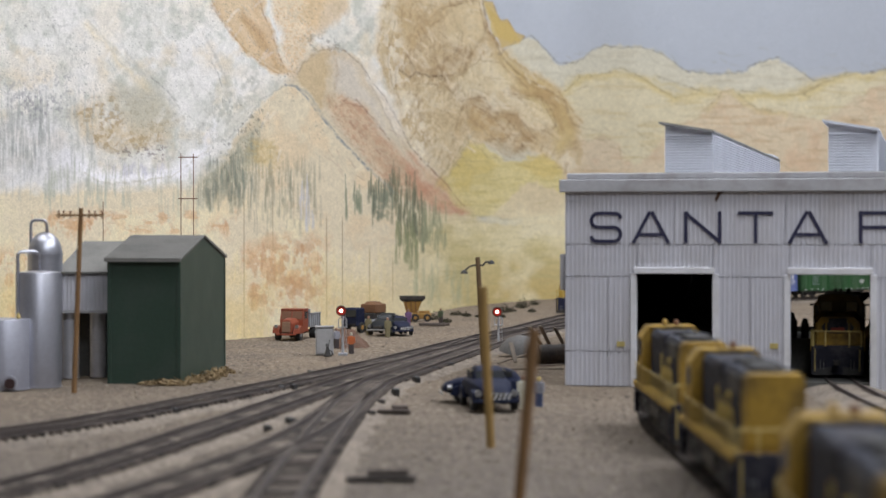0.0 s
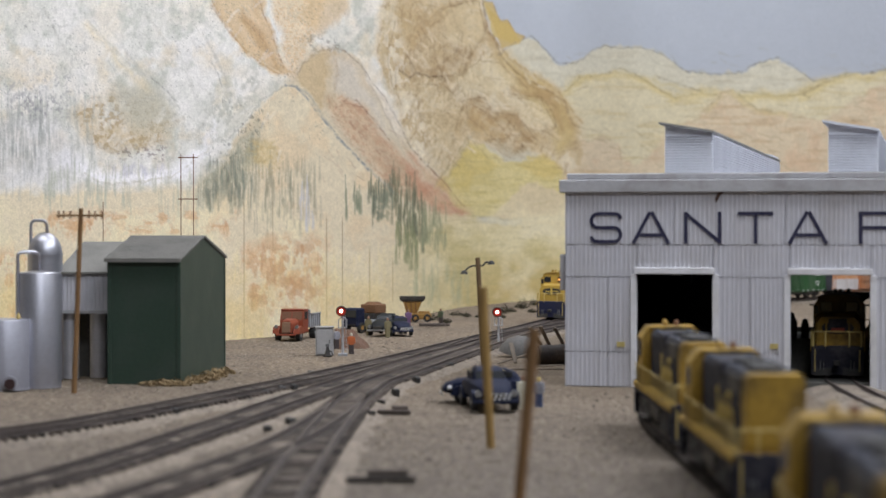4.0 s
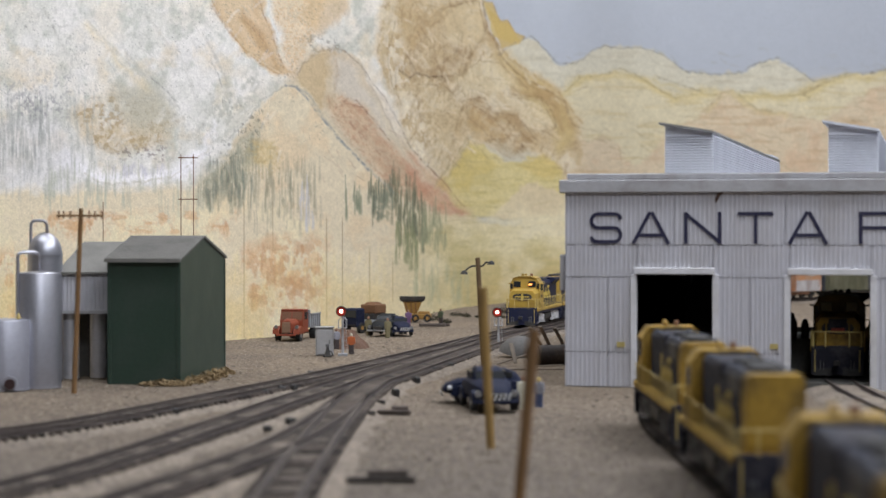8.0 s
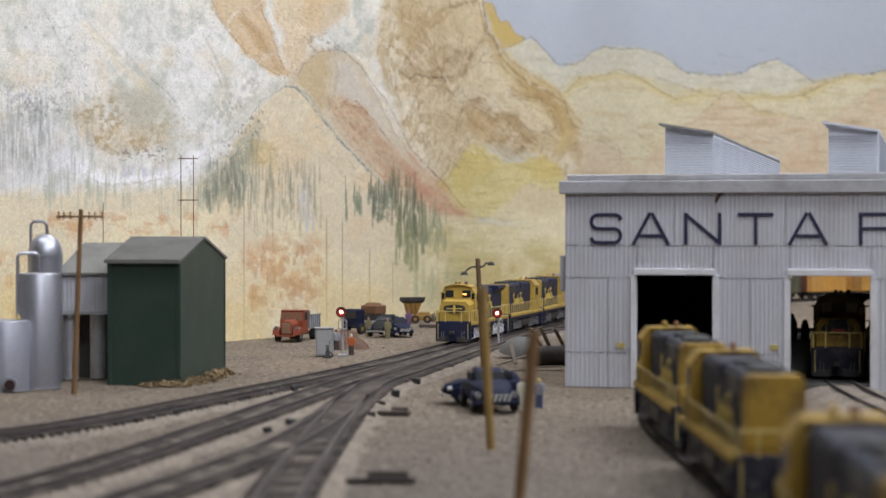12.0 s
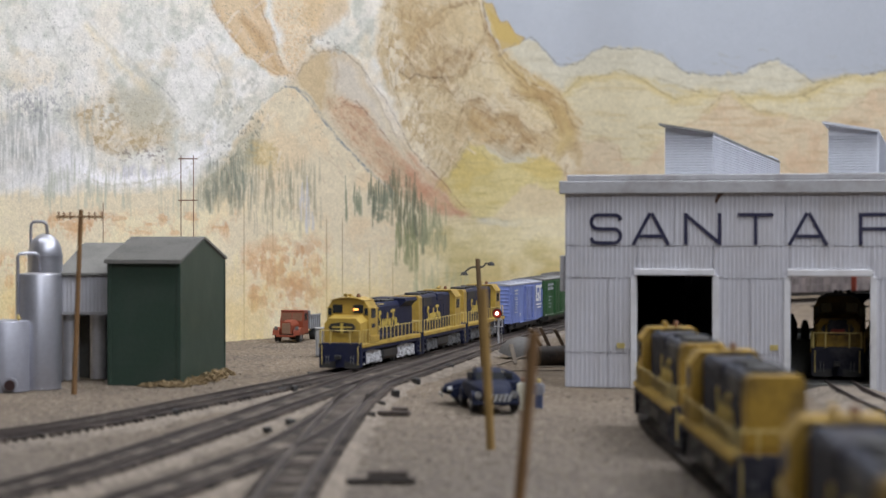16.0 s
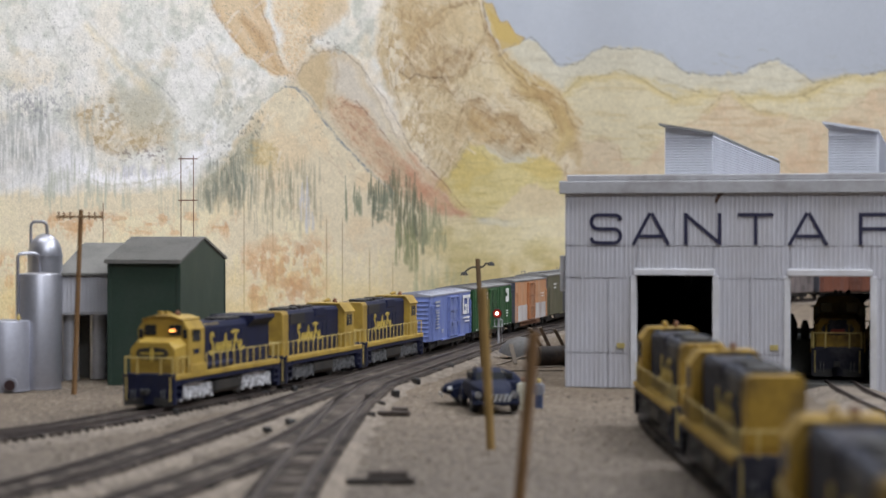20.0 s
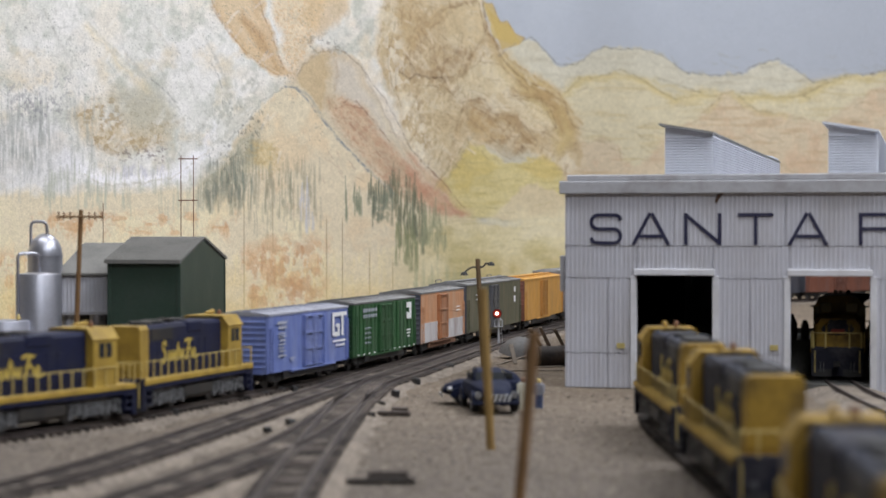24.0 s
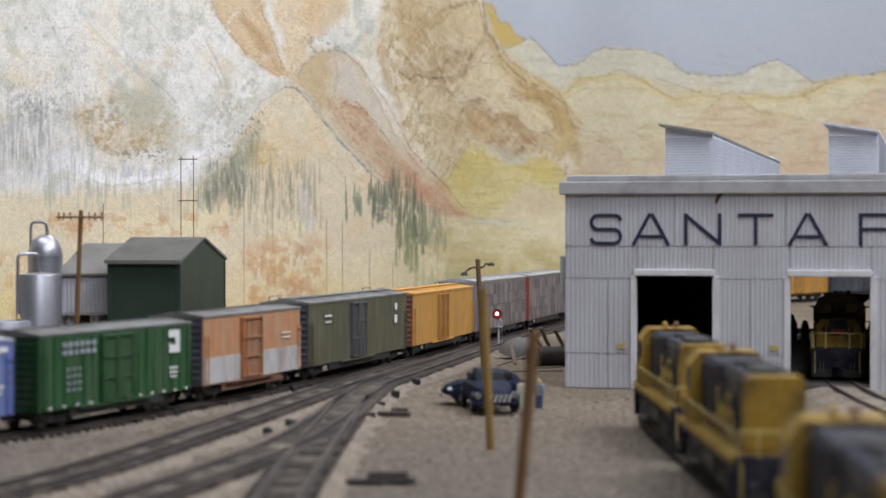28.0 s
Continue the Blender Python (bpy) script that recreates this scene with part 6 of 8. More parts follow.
# ---- green shed ----
def make_shed():
    shed = thing("shed", "dark green gabled shed with grey shingle roof", "shed", pose(-0.2360, 1.434, 0, 0, 0, -8))
    W, D, E, R = 0.0520, 0.128, 0.0872, 0.1030
    s = Shape().box(0, W, 0, 0.0015, 0, E)
    part("front_wall", s, GREEN, shed)
    part("back_wall", Shape().box(0, W, D - 0.0015, D, 0, E), GREEN, shed)
    for x0, x1 in ((0, 0.0015), (W - 0.0015, W)):
        part("gable_wall", Shape().prism_x([(0.0016, 0), (D - 0.0016, 0), (D - 0.0016, E), (D / 2, R), (0.0016, E)], x0, x1), GREEN, shed)
    for x in (0.0008, W - 0.0008):
        for y in (0.0006, D - 0.0006):
            part("corner_board", Shape().box(x - 0.0014, x + 0.0014, y - 0.0012, y + 0.0012, 0, E - 0.0006, 0.0002), GREEN, shed)
    for sgn, y0, y1 in ((1, -0.0025, D / 2), (-1, D + 0.0025, D / 2)):
        z0 = E - 0.0004
        slope = part("roof_slope", Shape().solid([(x, y, z + d) for x in (-0.002, W + 0.0012) for y, z in ((y0, z0), (y1, R + 0.0002)) for d in (0, 0.0014)]), SHINGLE, shed)
        n = 14
        for k in range(n):
            f0, f1 = k / n, (k + 1.15) / n
            ya, yb = y0 + (y1 - y0) * f0, y0 + (y1 - y0) * min(1, f1)
            za, zb = z0 + (R - z0) * f0 + 0.0015, z0 + (R - z0) * min(1, f1) + 0.0015
            part("shingle_course", Shape().solid([(x, y, z + d) for x in (-0.0022, W + 0.0014) for y, z, d in ((ya, za, 0.0006), (ya, za, 0), (yb, zb, 0))]), SHINGLE, slope)
    part("fascia", Shape().box(-0.002, W + 0.0012, -0.0036, -0.0026, E - 0.0012, E + 0.0008), SHINGLE, shed)


make_shed()


SILVER_PIPE = material("column_silver", (0.62, 0.62, 0.66), 0.4, metal=0.5, vary=0.08, stain=(0.30, 0.29, 0.29), stain_scale=60, stain_amount=0.6)


def make_hopper_house():
    hop = thing("hopper_house", "grey corrugated bin house raised on silver columns", "bin house", pose(-0.276, 1.475, 0, 0, 0, 6))
    part("front_wall", ribbed_sheet(0, 0.052, 0.0500, 0.0765, 0.0028), SIDING, hop)
    part("bin_body", Shape().box(0.0002, 0.0518, 0.0017, 0.080, 0.0500, 0.0765), SIDING, hop)
    for y0, y1 in ((-0.003, 0.040), (0.083, 0.040)):
        part("roof_slope", Shape().solid([(x, y, z + d) for y, z, xa in ((y0, 0.0768, -0.0045), (y1, 0.0985, 0.0125)) for x in (xa, 0.056) for d in (0, 0.0014)]), SHINGLE, hop)
    part("gable", Shape().prism_x([(0.002, 0.0766), (0.078, 0.0766), (0.040, 0.0972)], 0.0160, 0.0515), SIDING, hop)
    for x, y in ((0.005, 0.012), (0.0245, 0.020), (0.047, -0.010), (0.005, 0.068), (0.045, 0.068)):
        part("column", Shape().lathe([(0.0062, 0), (0.0062, 0.0478)], (x, y if y > 0 else 0.006, 0), 20), SILVER_PIPE, hop, smooth=True)
    # added dark sheet in place of the shade under the raised bin
    part("bin_screen", Shape().box(0.001, 0.0515, 0.0305, 0.0320, 0.0, 0.0479), DARK, hop, "dark sheet standing in for the shade behind the columns")
    part("floor_beam", Shape().box(-0.001, 0.053, -0.0006, 0.080, 0.0480, 0.0499), CORNICE, hop)


make_hopper_house()


def make_tank(name, label, x, y, r, h, dome=0.0, n=40, skin=None):
    t = thing(name, label, "storage tank", pose(x, y, 0), group="silver storage tanks")
    prof = [(r, 0), (r, h)]
    if dome:
        prof += [(r * math.cos(a), h + dome * math.sin(a)) for a in np.linspace(0.15, 1.5, 8)]
    else:
        prof += [(r * 0.97, h + 0.0008), (0.001, h + 0.0018)]
    part("shell", Shape().lathe(prof, n=n), skin or TANK, t, smooth=True)
    part("base_ring", Shape().lathe([(r + 0.0003, 0), (r + 0.0003, 0.0010), (r, 0.0012)], n=n), skin or TANK, t)
    if dome:
        part("seam", Shape().lathe([(r + 0.0004, h - 0.0006), (r + 0.0004, h + 0.0006), (r - 0.001, h + 0.0008)], n=n), TANK, t)
    return t


def bent_pipe(parent, points, r):
    C = []
    for k, p in enumerate(points):
        p = Vector(p)
        if 0 < k < len(points) - 1:
            a, b = Vector(points[k - 1]), Vector(points[k + 1])
            c = min(0.004, (a - p).length * 0.45, (b - p).length * 0.45)
            u, w = p + (a - p).normalized() * c, p + (b - p).normalized() * c
            C += [u.lerp(p, f).lerp(p.lerp(w, f), f) for f in np.linspace(0, 1, 6)]
        else:
            C.append(p)
    part("pipe", Shape().path(C, r, 8), TANK, parent, "bent silver pipe", smooth=True)


dome_tank = make_tank("dome_tank", "tall silver tank with domed top and bent pipe", -0.2885, 1.475, 0.0125, 0.0905, 0.0165)
bent_pipe(dome_tank, [(-0.0095, -0.004, 0.07), (-0.0095, -0.004, 0.1155), (0.002, -0.004, 0.1155), (0.002, -0.002, 0.1035)], 0.0011)
tall_tank = make_tank("tall_tank", "tall plain silver cylinder tank", -0.2795, 1.405, 0.0155, 0.0785)
bent_pipe(tall_tank, [(-0.0120, -0.0105, 0.02), (-0.0120, -0.0105, 0.0935), (0.0010, -0.0045, 0.0935), (0.0010, 0.0, 0.078)], 0.0012)
HATCH = material("hatch_maroon", (0.035, 0.016, 0.016), 0.6, vary=0.2)
short_tank = make_tank("short_tank", "short wide pale silver tank", -0.2985, 1.385, 0.0165, 0.0470, skin=PALE_TANK)
part("valve", Shape().lathe([(0.0012, 0), (0.0016, 0.001), (0.0010, 0.003), (0.0004, 0.004)], (0.011, -0.008, 0.0485), 10), CREAM_SPOT, short_tank)
part("hatch", Shape().tube((0.0070, -0.0145, 0.005), (0.0074, -0.0200, 0.005), 0.0040, 0.0036, 16), HATCH, short_tank, "round dark maroon hatch")
part("hatch_collar", Shape().tube((0.0069, -0.0140, 0.0055), (0.0073, -0.0190, 0.0055), 0.0048, 0.0048, 16), PALE_TANK, short_tank)


# ---- poles ----
def plain_pole(name, label, base, top, r0, r1, mat, category="pole"):
    b = Vector(base)
    t = thing(name, label, category, Matrix.Translation(b))
    part("shaft", Shape().tube((0, 0, 0), Vector(top) - b, r0, r1, 12), mat, t, smooth=True)
    return t


telegraph = plain_pole("telegraph_pole", "leaning brown telegraph pole with crossarm and insulators", (-0.2455, 1.352, -0.002), (-0.2405, 1.352, 0.1230), 0.0018, 0.0015, WOOD, "telegraph pole")
part("crossarm", Shape().box(-0.0110, 0.0205, -0.0022, -0.0008, 0.1195, 0.1210, 0.0002), WOOD, telegraph)
for x in (-0.0095, -0.0062, -0.0018, 0.0105, 0.0145, 0.0190):
    part("insulator", Shape().lathe([(0.0004, 0), (0.0004, 0.0010), (0.0007, 0.0012), (0.0007, 0.0020), (0.0003, 0.0025)], (x, -0.0015, 0.1210), 8), RUST, telegraph)
    part("insulator", Shape().lathe([(0.0005, -0.0012), (0.0006, -0.0004), (0.0003, 0.0)], (x, -0.0015, 0.1195), 8), RUST, telegraph)
plain_pole("wooden_pole", "short ochre wooden pole leaning at the yard throat", (0.0240, 1.015, -0.002), (0.0198, 1.015, 0.0805), 0.0021, 0.0024, OCHRE_WOOD)
plain_pole("wooden_pole", "short brown wooden pole near the stabled locomotives", (0.0275, 0.760, -0.002), (0.0342, 0.760, 0.0720), 0.0021, 0.0023, WOOD)
lamp_post = plain_pole("lamp_post", "wooden post with two curved lamp arms", (0.0320, 1.585, -0.002), (0.0270, 1.585, 0.0870), 0.0021, 0.0018, DARK_POLE, "street lamp")
for way in (-1, 1):
    arm = Shape().path([(-0.005, 0, 0.0825), (-0.005 + way * 0.004, 0, 0.0825), (-0.005 + way * 0.0065, 0, 0.0855 if way > 0 else 0.0815), (-0.005 + way * 0.0095, 0, 0.0850 if way > 0 else 0.0790)], 0.0008, 6)
    a = part("lamp_arm", arm, BLACK, lamp_post)
    part("lamp_shade", Shape().lathe([(0.0030, -0.0014), (0.0022, 0.0006), (0.0008, 0.0016)], (-0.005 + way * 0.0105, 0, 0.0850 if way > 0 else 0.0775), 12), BLACK, a)
    part("cap", Shape().box(-0.0058, -0.0042, -0.001, 0.001, 0.0808, 0.0842), RUST, a)


def twin_pole(x, y, top, gap, bars):
    t = thing("twin_pole", "thin rust-brown twin power poles before the painted wall", "power pole", pose(x, y, -0.001))
    for dx in (0, gap):
        part("shaft", Shape().tube((dx, 0, 0), (dx, 0, top), 0.00045, 0.0004, 6), RUST, t)
    for z in bars:
        part("crossarm", Shape().box(-0.0025, gap + 0.0035, -0.0004, 0.0004, z, z + 0.0009), RUST, t)


twin_pole(-0.2305, 1.79, 0.176, 0.0110, (0.136, 0.1725))
plain_pole("thin_pole", "thin rust-brown pole before the painted wall", (-0.284, 1.70, -0.001), (-0.284, 1.70, 0.132), 0.0004, 0.0003, RUST)

# ---- stabled locomotives, long weathered ----
OLD_YELLOW = material("weathered_yellow", (0.36, 0.225, 0.040), 0.7, vary=0.25, stain=(0.10, 0.068, 0.032), stain_scale=55, stain_amount=1.0, spec=0.2)
OLD_NAVY = material("weathered_navy", (0.020, 0.020, 0.030), 0.75, vary=0.2, stain=(0.085, 0.080, 0.085), stain_scale=50, stain_amount=0.9, spec=0.15)


ROOF_DUST = material("roof_dust", (0.060, 0.063, 0.078), 0.9, vary=0.3, grain=500, stain=(0.115, 0.116, 0.128), stain_scale=60, stain_amount=0.9, spec=0.1)


def dust_roof(loco, L):
    """Pale dust caked along the roof edges of a hood, and spares that lie on it."""
    hood = next(c for c in loco.children if c.name.startswith("hood") and "door" not in c.name)
    x0, x1 = -L / 2 + 0.0195, L / 2 - 0.0415
    for side in (-1, 1):
        part("roof_edge", Shape().solid([(x, side * y, z) for x in (x0, x1) for y, z in ((0.0114, 0.0462), (0.0096, 0.0494), (0.0070, 0.0495), (0.0070, 0.0488), (0.0106, 0.0462))]), ROOF_DUST, hood, "dusty roof edge")
        for k in range(5):
            q = x0 + 0.006 + k * (x1 - x0 - 0.012) / 4
            part("lifting_eye", Shape().box(q - 0.0006, q + 0.0006, *sorted((side * 0.0080, side * 0.0088)), 0.0494, 0.0504), ROOF_DUST, hood)


def weather(ob):
    """Swaps the fresh paint of a locomotive for its weathered kind."""
    for child in ob.children_recursive:
        kind = child.data.materials[0]
        if kind == YELLOW:
            child.data.materials[0] = OLD_YELLOW
        elif kind == NAVY:
            child.data.materials[0] = OLD_NAVY


# ---- stabled locomotives ----
for x_, y_, turn_ in ((0.1240, 1.050, 90.5), (0.1245, 0.840, 90), (0.1105, 0.520, 87)):
    stabled = make_road_switcher("stabled_locomotive", 0.174, "dusty blue and yellow locomotive standing on the siding", pose(x_, y_, RAIL_TOP, 0, 0, turn_) @ Matrix.Scale(1.0, 4))
    weather(stabled)
    dust_roof(stabled, 0.174)
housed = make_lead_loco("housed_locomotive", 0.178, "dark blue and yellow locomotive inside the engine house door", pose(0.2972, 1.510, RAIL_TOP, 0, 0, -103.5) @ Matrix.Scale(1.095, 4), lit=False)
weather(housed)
# cab stands in the doorway's shade: put into a darker yellow and black
SHADED_YELLOW = material("shaded_yellow", (0.085, 0.055, 0.020), 0.85, vary=0.3, stain=(0.035, 0.028, 0.020), stain_scale=60, stain_amount=1.0, spec=0.15)
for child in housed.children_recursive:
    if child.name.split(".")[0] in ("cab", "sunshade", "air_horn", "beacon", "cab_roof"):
        child.data.materials[0] = SHADED_YELLOW if child.name.startswith("cab") and "roof" not in child.name else BLACK
bonnet_lamp = part("lamp_housing", Shape().box(0.0832, 0.0842, -0.0058, 0.0058, 0.0280, 0.0372, 0.0004), OLD_NAVY, housed, "dark nose lamp housing")
part("red_flag", Shape().box(0.0843, 0.0847, -0.0042, 0.0042, 0.0284, 0.0312), RED_PLATE, bonnet_lamp)
for y in (-0.0125, -0.0072, 0.0072, 0.0125):
    part("nose_rail", Shape().path([(0.0850, y, 0.0195), (0.0850, y, 0.0335), (0.0835, y, 0.0350)], 0.0004, 6), OLD_YELLOW, housed)
stand = thing("work_stand", "dark work stand beside the housed locomotive", "work stand", pose(0.2560, 1.465, 0.0046))
part("cabinet", Shape().box(-0.010, 0.010, -0.008, 0.008, 0, 0.0260, 0.0008), DARK, stand)
part("drum", Shape().lathe([(0.0034, 0), (0.0038, 0.004), (0.0038, 0.012), (0.0022, 0.0150), (0.0012, 0.0185)], (-0.0045, 0, 0.0260), 14), BLACK, stand)
part("drum", Shape().lathe([(0.0026, 0), (0.0030, 0.003), (0.0030, 0.010), (0.0014, 0.0140)], (0.0050, 0.001, 0.0260), 14), BLACK, stand)
# ---- work site by the backdrop ----
RED_PAINT = material("lorry_red", (0.20, 0.045, 0.020), 0.45, vary=0.1, stain=(0.22, 0.05, 0.03), stain_scale=90, stain_amount=0.6)
LORRY_GLASS = material("lorry_window", (0.16, 0.085, 0.055), 0.2, vary=0.1)
GRILLE_TAN = material("grille_tan", (0.24, 0.15, 0.10), 0.5, metal=0.3, vary=0.15)
STEEL_GREY = material("steel_grey", (0.30, 0.31, 0.33), 0.5, metal=0.3, vary=0.12, stain=(0.18, 0.17, 0.17), stain_scale=80, stain_amount=0.6)
RUBBER = material("rubber", (0.018, 0.018, 0.018), 0.8, vary=0.2)
CAR_NAVY = material("car_navy", (0.007, 0.010, 0.028), 0.6, spec=0.12, vary=0.1, stain=(0.04, 0.045, 0.07), stain_scale=120, stain_amount=0.4)
CAR_BLACK = material("car_black", (0.012, 0.014, 0.016), 0.6, spec=0.12, vary=0.1, stain=(0.03, 0.03, 0.03), stain_scale=120, stain_amount=0.4)
CHROME = material("chrome_dull", (0.30, 0.30, 0.30), 0.45, metal=0.9, vary=0.1)
PLANT_YELLOW = material("plant_yellow", (0.25, 0.135, 0.028), 0.6, vary=0.12, stain=(0.28, 0.15, 0.04), stain_scale=90, stain_amount=0.7)
BROWN_TARP = material("brown_load", (0.135, 0.066, 0.030), 0.8, vary=0.2, stain=(0.13, 0.06, 0.03), stain_scale=90, stain_amount=0.6)
OLD_IRON = material("old_iron", (0.036, 0.030, 0.027), 0.8, metal=0.2, vary=0.3, stain=(0.085, 0.052, 0.036), stain_scale=70, stain_amount=0.8)
GREY_IRON = material("grey_iron", (0.115, 0.110, 0.106), 0.7, metal=0.2, vary=0.2, stain=(0.10, 0.08, 0.07), stain_scale=70, stain_amount=0.8)
SPOIL = material("spoil_earth", (0.105, 0.058, 0.038), 0.95, vary=0.35, grain=900, bump=0.8)
SCRUB = material("scrub_olive", (0.038, 0.034, 0.018), 0.95, vary=0.5, grain=900, bump=0.8)
STRAW = material("straw_grass", (0.27, 0.195, 0.105), 0.95, vary=0.4, grain=900, bump=0.6, per_object=0.2)
WEATHERED = material("weathered_plank", (0.20, 0.165, 0.13), 0.85, vary=0.3, grain=500, stain=(0.09, 0.07, 0.055), stain_scale=70, stain_amount=0.8, stretch=(0.2, 1, 1))
ORANGE_VEST = material("figurine_orange", (0.34, 0.085, 0.022), 0.6, vary=0.15)
FIG_WHITE = material("figurine_cream", (0.52, 0.50, 0.40), 0.6, vary=0.15)
FIG_BLUE = material("figurine_blue", (0.055, 0.075, 0.15), 0.6, vary=0.2)
FIG_KHAKI = material("figurine_khaki", (0.15, 0.13, 0.07), 0.6, vary=0.2)
FIG_GREEN = material("figurine_green", (0.06, 0.075, 0.045), 0.6, vary=0.2)
FIG_PURPLE = material("figurine_purple", (0.11, 0.06, 0.13), 0.6, vary=0.2)
FIG_GREY = material("figurine_grey", (0.22, 0.22, 0.25), 0.6, vary=0.2)


def road_wheel(parent, x, y, r, w, hub=CHROME):
    s = Shape().tube((x, y - w / 2, r), (x, y + w / 2, r), r, n=18)
    t = part("wheel", s, RUBBER, parent, smooth=True)
    side = 1 if y > 0 else -1
    part("hub", Shape().tube((x, y + side * w * 0.4, r), (x, y + side * w * 0.56, r), r * 0.5, r * 0.42, 12), hub, t)


def make_dump_truck():
    t = thing("dump_truck", "red round-nosed dump truck with grey tipper body", "lorry", pose(-0.1445, 2.012, 0, 0, 0, -104) @ Matrix.Scale(0.92, 4))
    part("chassis", Shape().box(-0.036, 0.036, -0.006, 0.006, 0.006, 0.009), BLACK, t)
    bonnet = part("bonnet", Shape().solid([(x, y, z) for x, w, zt in ((0.0365, 0.0062, 0.0215), (0.018, 0.0085, 0.0232)) for y, z in
                  ((-w, 0.0085), (w, 0.0085), (-w, zt - 0.004), (w, zt - 0.004), (-w * 0.6, zt), (w * 0.6, zt))]), RED_PAINT, t)
    part("grille", Shape().box(0.0363, 0.0374, -0.0046, 0.0046, 0.0085, 0.0200, 0.0008), GRILLE_TAN, bonnet, "grey radiator grille")
    for y in (-0.0115, 0.0115):
        part("mudguard", Shape().solid([(x, y + d, z) for x, z in ((0.0375, 0.0075), (0.0365, 0.0118), (0.034, 0.0146), (0.030, 0.0158), (0.025, 0.0150), (0.021, 0.0120), (0.019, 0.0080)) for d in (-0.0035, 0.0035)]), RED_PAINT, t)
        part("headlamp", Shape().tube((0.0345, y, 0.0150), (0.0368, y, 0.0150), 0.0018, n=12), CHROME, t)
        road_wheel(t, 0.028, y * 1.02, 0.0060, 0.0040, STEEL_GREY)
        road_wheel(t, -0.022, y * 1.0, 0.0062, 0.0060, STEEL_GREY)
    part("bumper", Shape().box(0.0380, 0.0390, -0.0110, 0.0110, 0.0055, 0.0076, 0.0003), RED_PAINT, t)
    cab = part("cab", Shape().solid([(x, y, z) for x, z in ((0.0185, 0.0085), (0.0185, 0.0210), (0.0150, 0.0315), (0.0010, 0.0315), (0.0, 0.0085)) for y in (-0.0128, 0.0128)]), RED_PAINT, t)
    part("cab_roof", Shape().box(-0.0005, 0.0160, -0.0132, 0.0132, 0.0314, 0.0330, 0.0007), RED_PAINT, cab)
    for y0, y1 in ((-0.0112, -0.0006), (0.0006, 0.0112)):
        part("windscreen", Shape().solid([(x + d, y, z) for x, z in ((0.0181, 0.0222), (0.0156, 0.0302)) for y in (y0, y1) for d in (-0.0002, 0.0006)]), LORRY_GLASS, cab)
    for side in (-1, 1):
        part("side_window", Shape().box(0.0035, 0.0130, *sorted((side * 0.0126, side * 0.0131)), 0.0222, 0.0298, 0.0002), GLASS, cab)
    bed = part("tipper_body", Shape().box(-0.0385, -0.0025, -0.0140, 0.0140, 0.0125, 0.0265, 0.0006), STEEL_GREY, t, "grey steel tipper body")
    for side in (-1, 1):
        for x in (-0.036, -0.029, -0.022, -0.015, -0.008):
            part("body_rib", Shape().box(x - 0.0006, x + 0.0006, *sorted((side * 0.0139, side * 0.0150)), 0.0125, 0.0268), STEEL_GREY, bed)
        part("top_rail", Shape().box(-0.0388, -0.0022, *sorted((side * 0.0132, side * 0.0150)), 0.0266, 0.0278), STEEL_GREY, bed)
    part("headboard", Shape().box(-0.0040, -0.0020, -0.0140, 0.0140, 0.0266, 0.0320, 0.0003), STEEL_GREY, bed)


make_dump_truck()


STRIPE = material("stripe_white", (0.42, 0.42, 0.42), 0.6, vary=0.15)


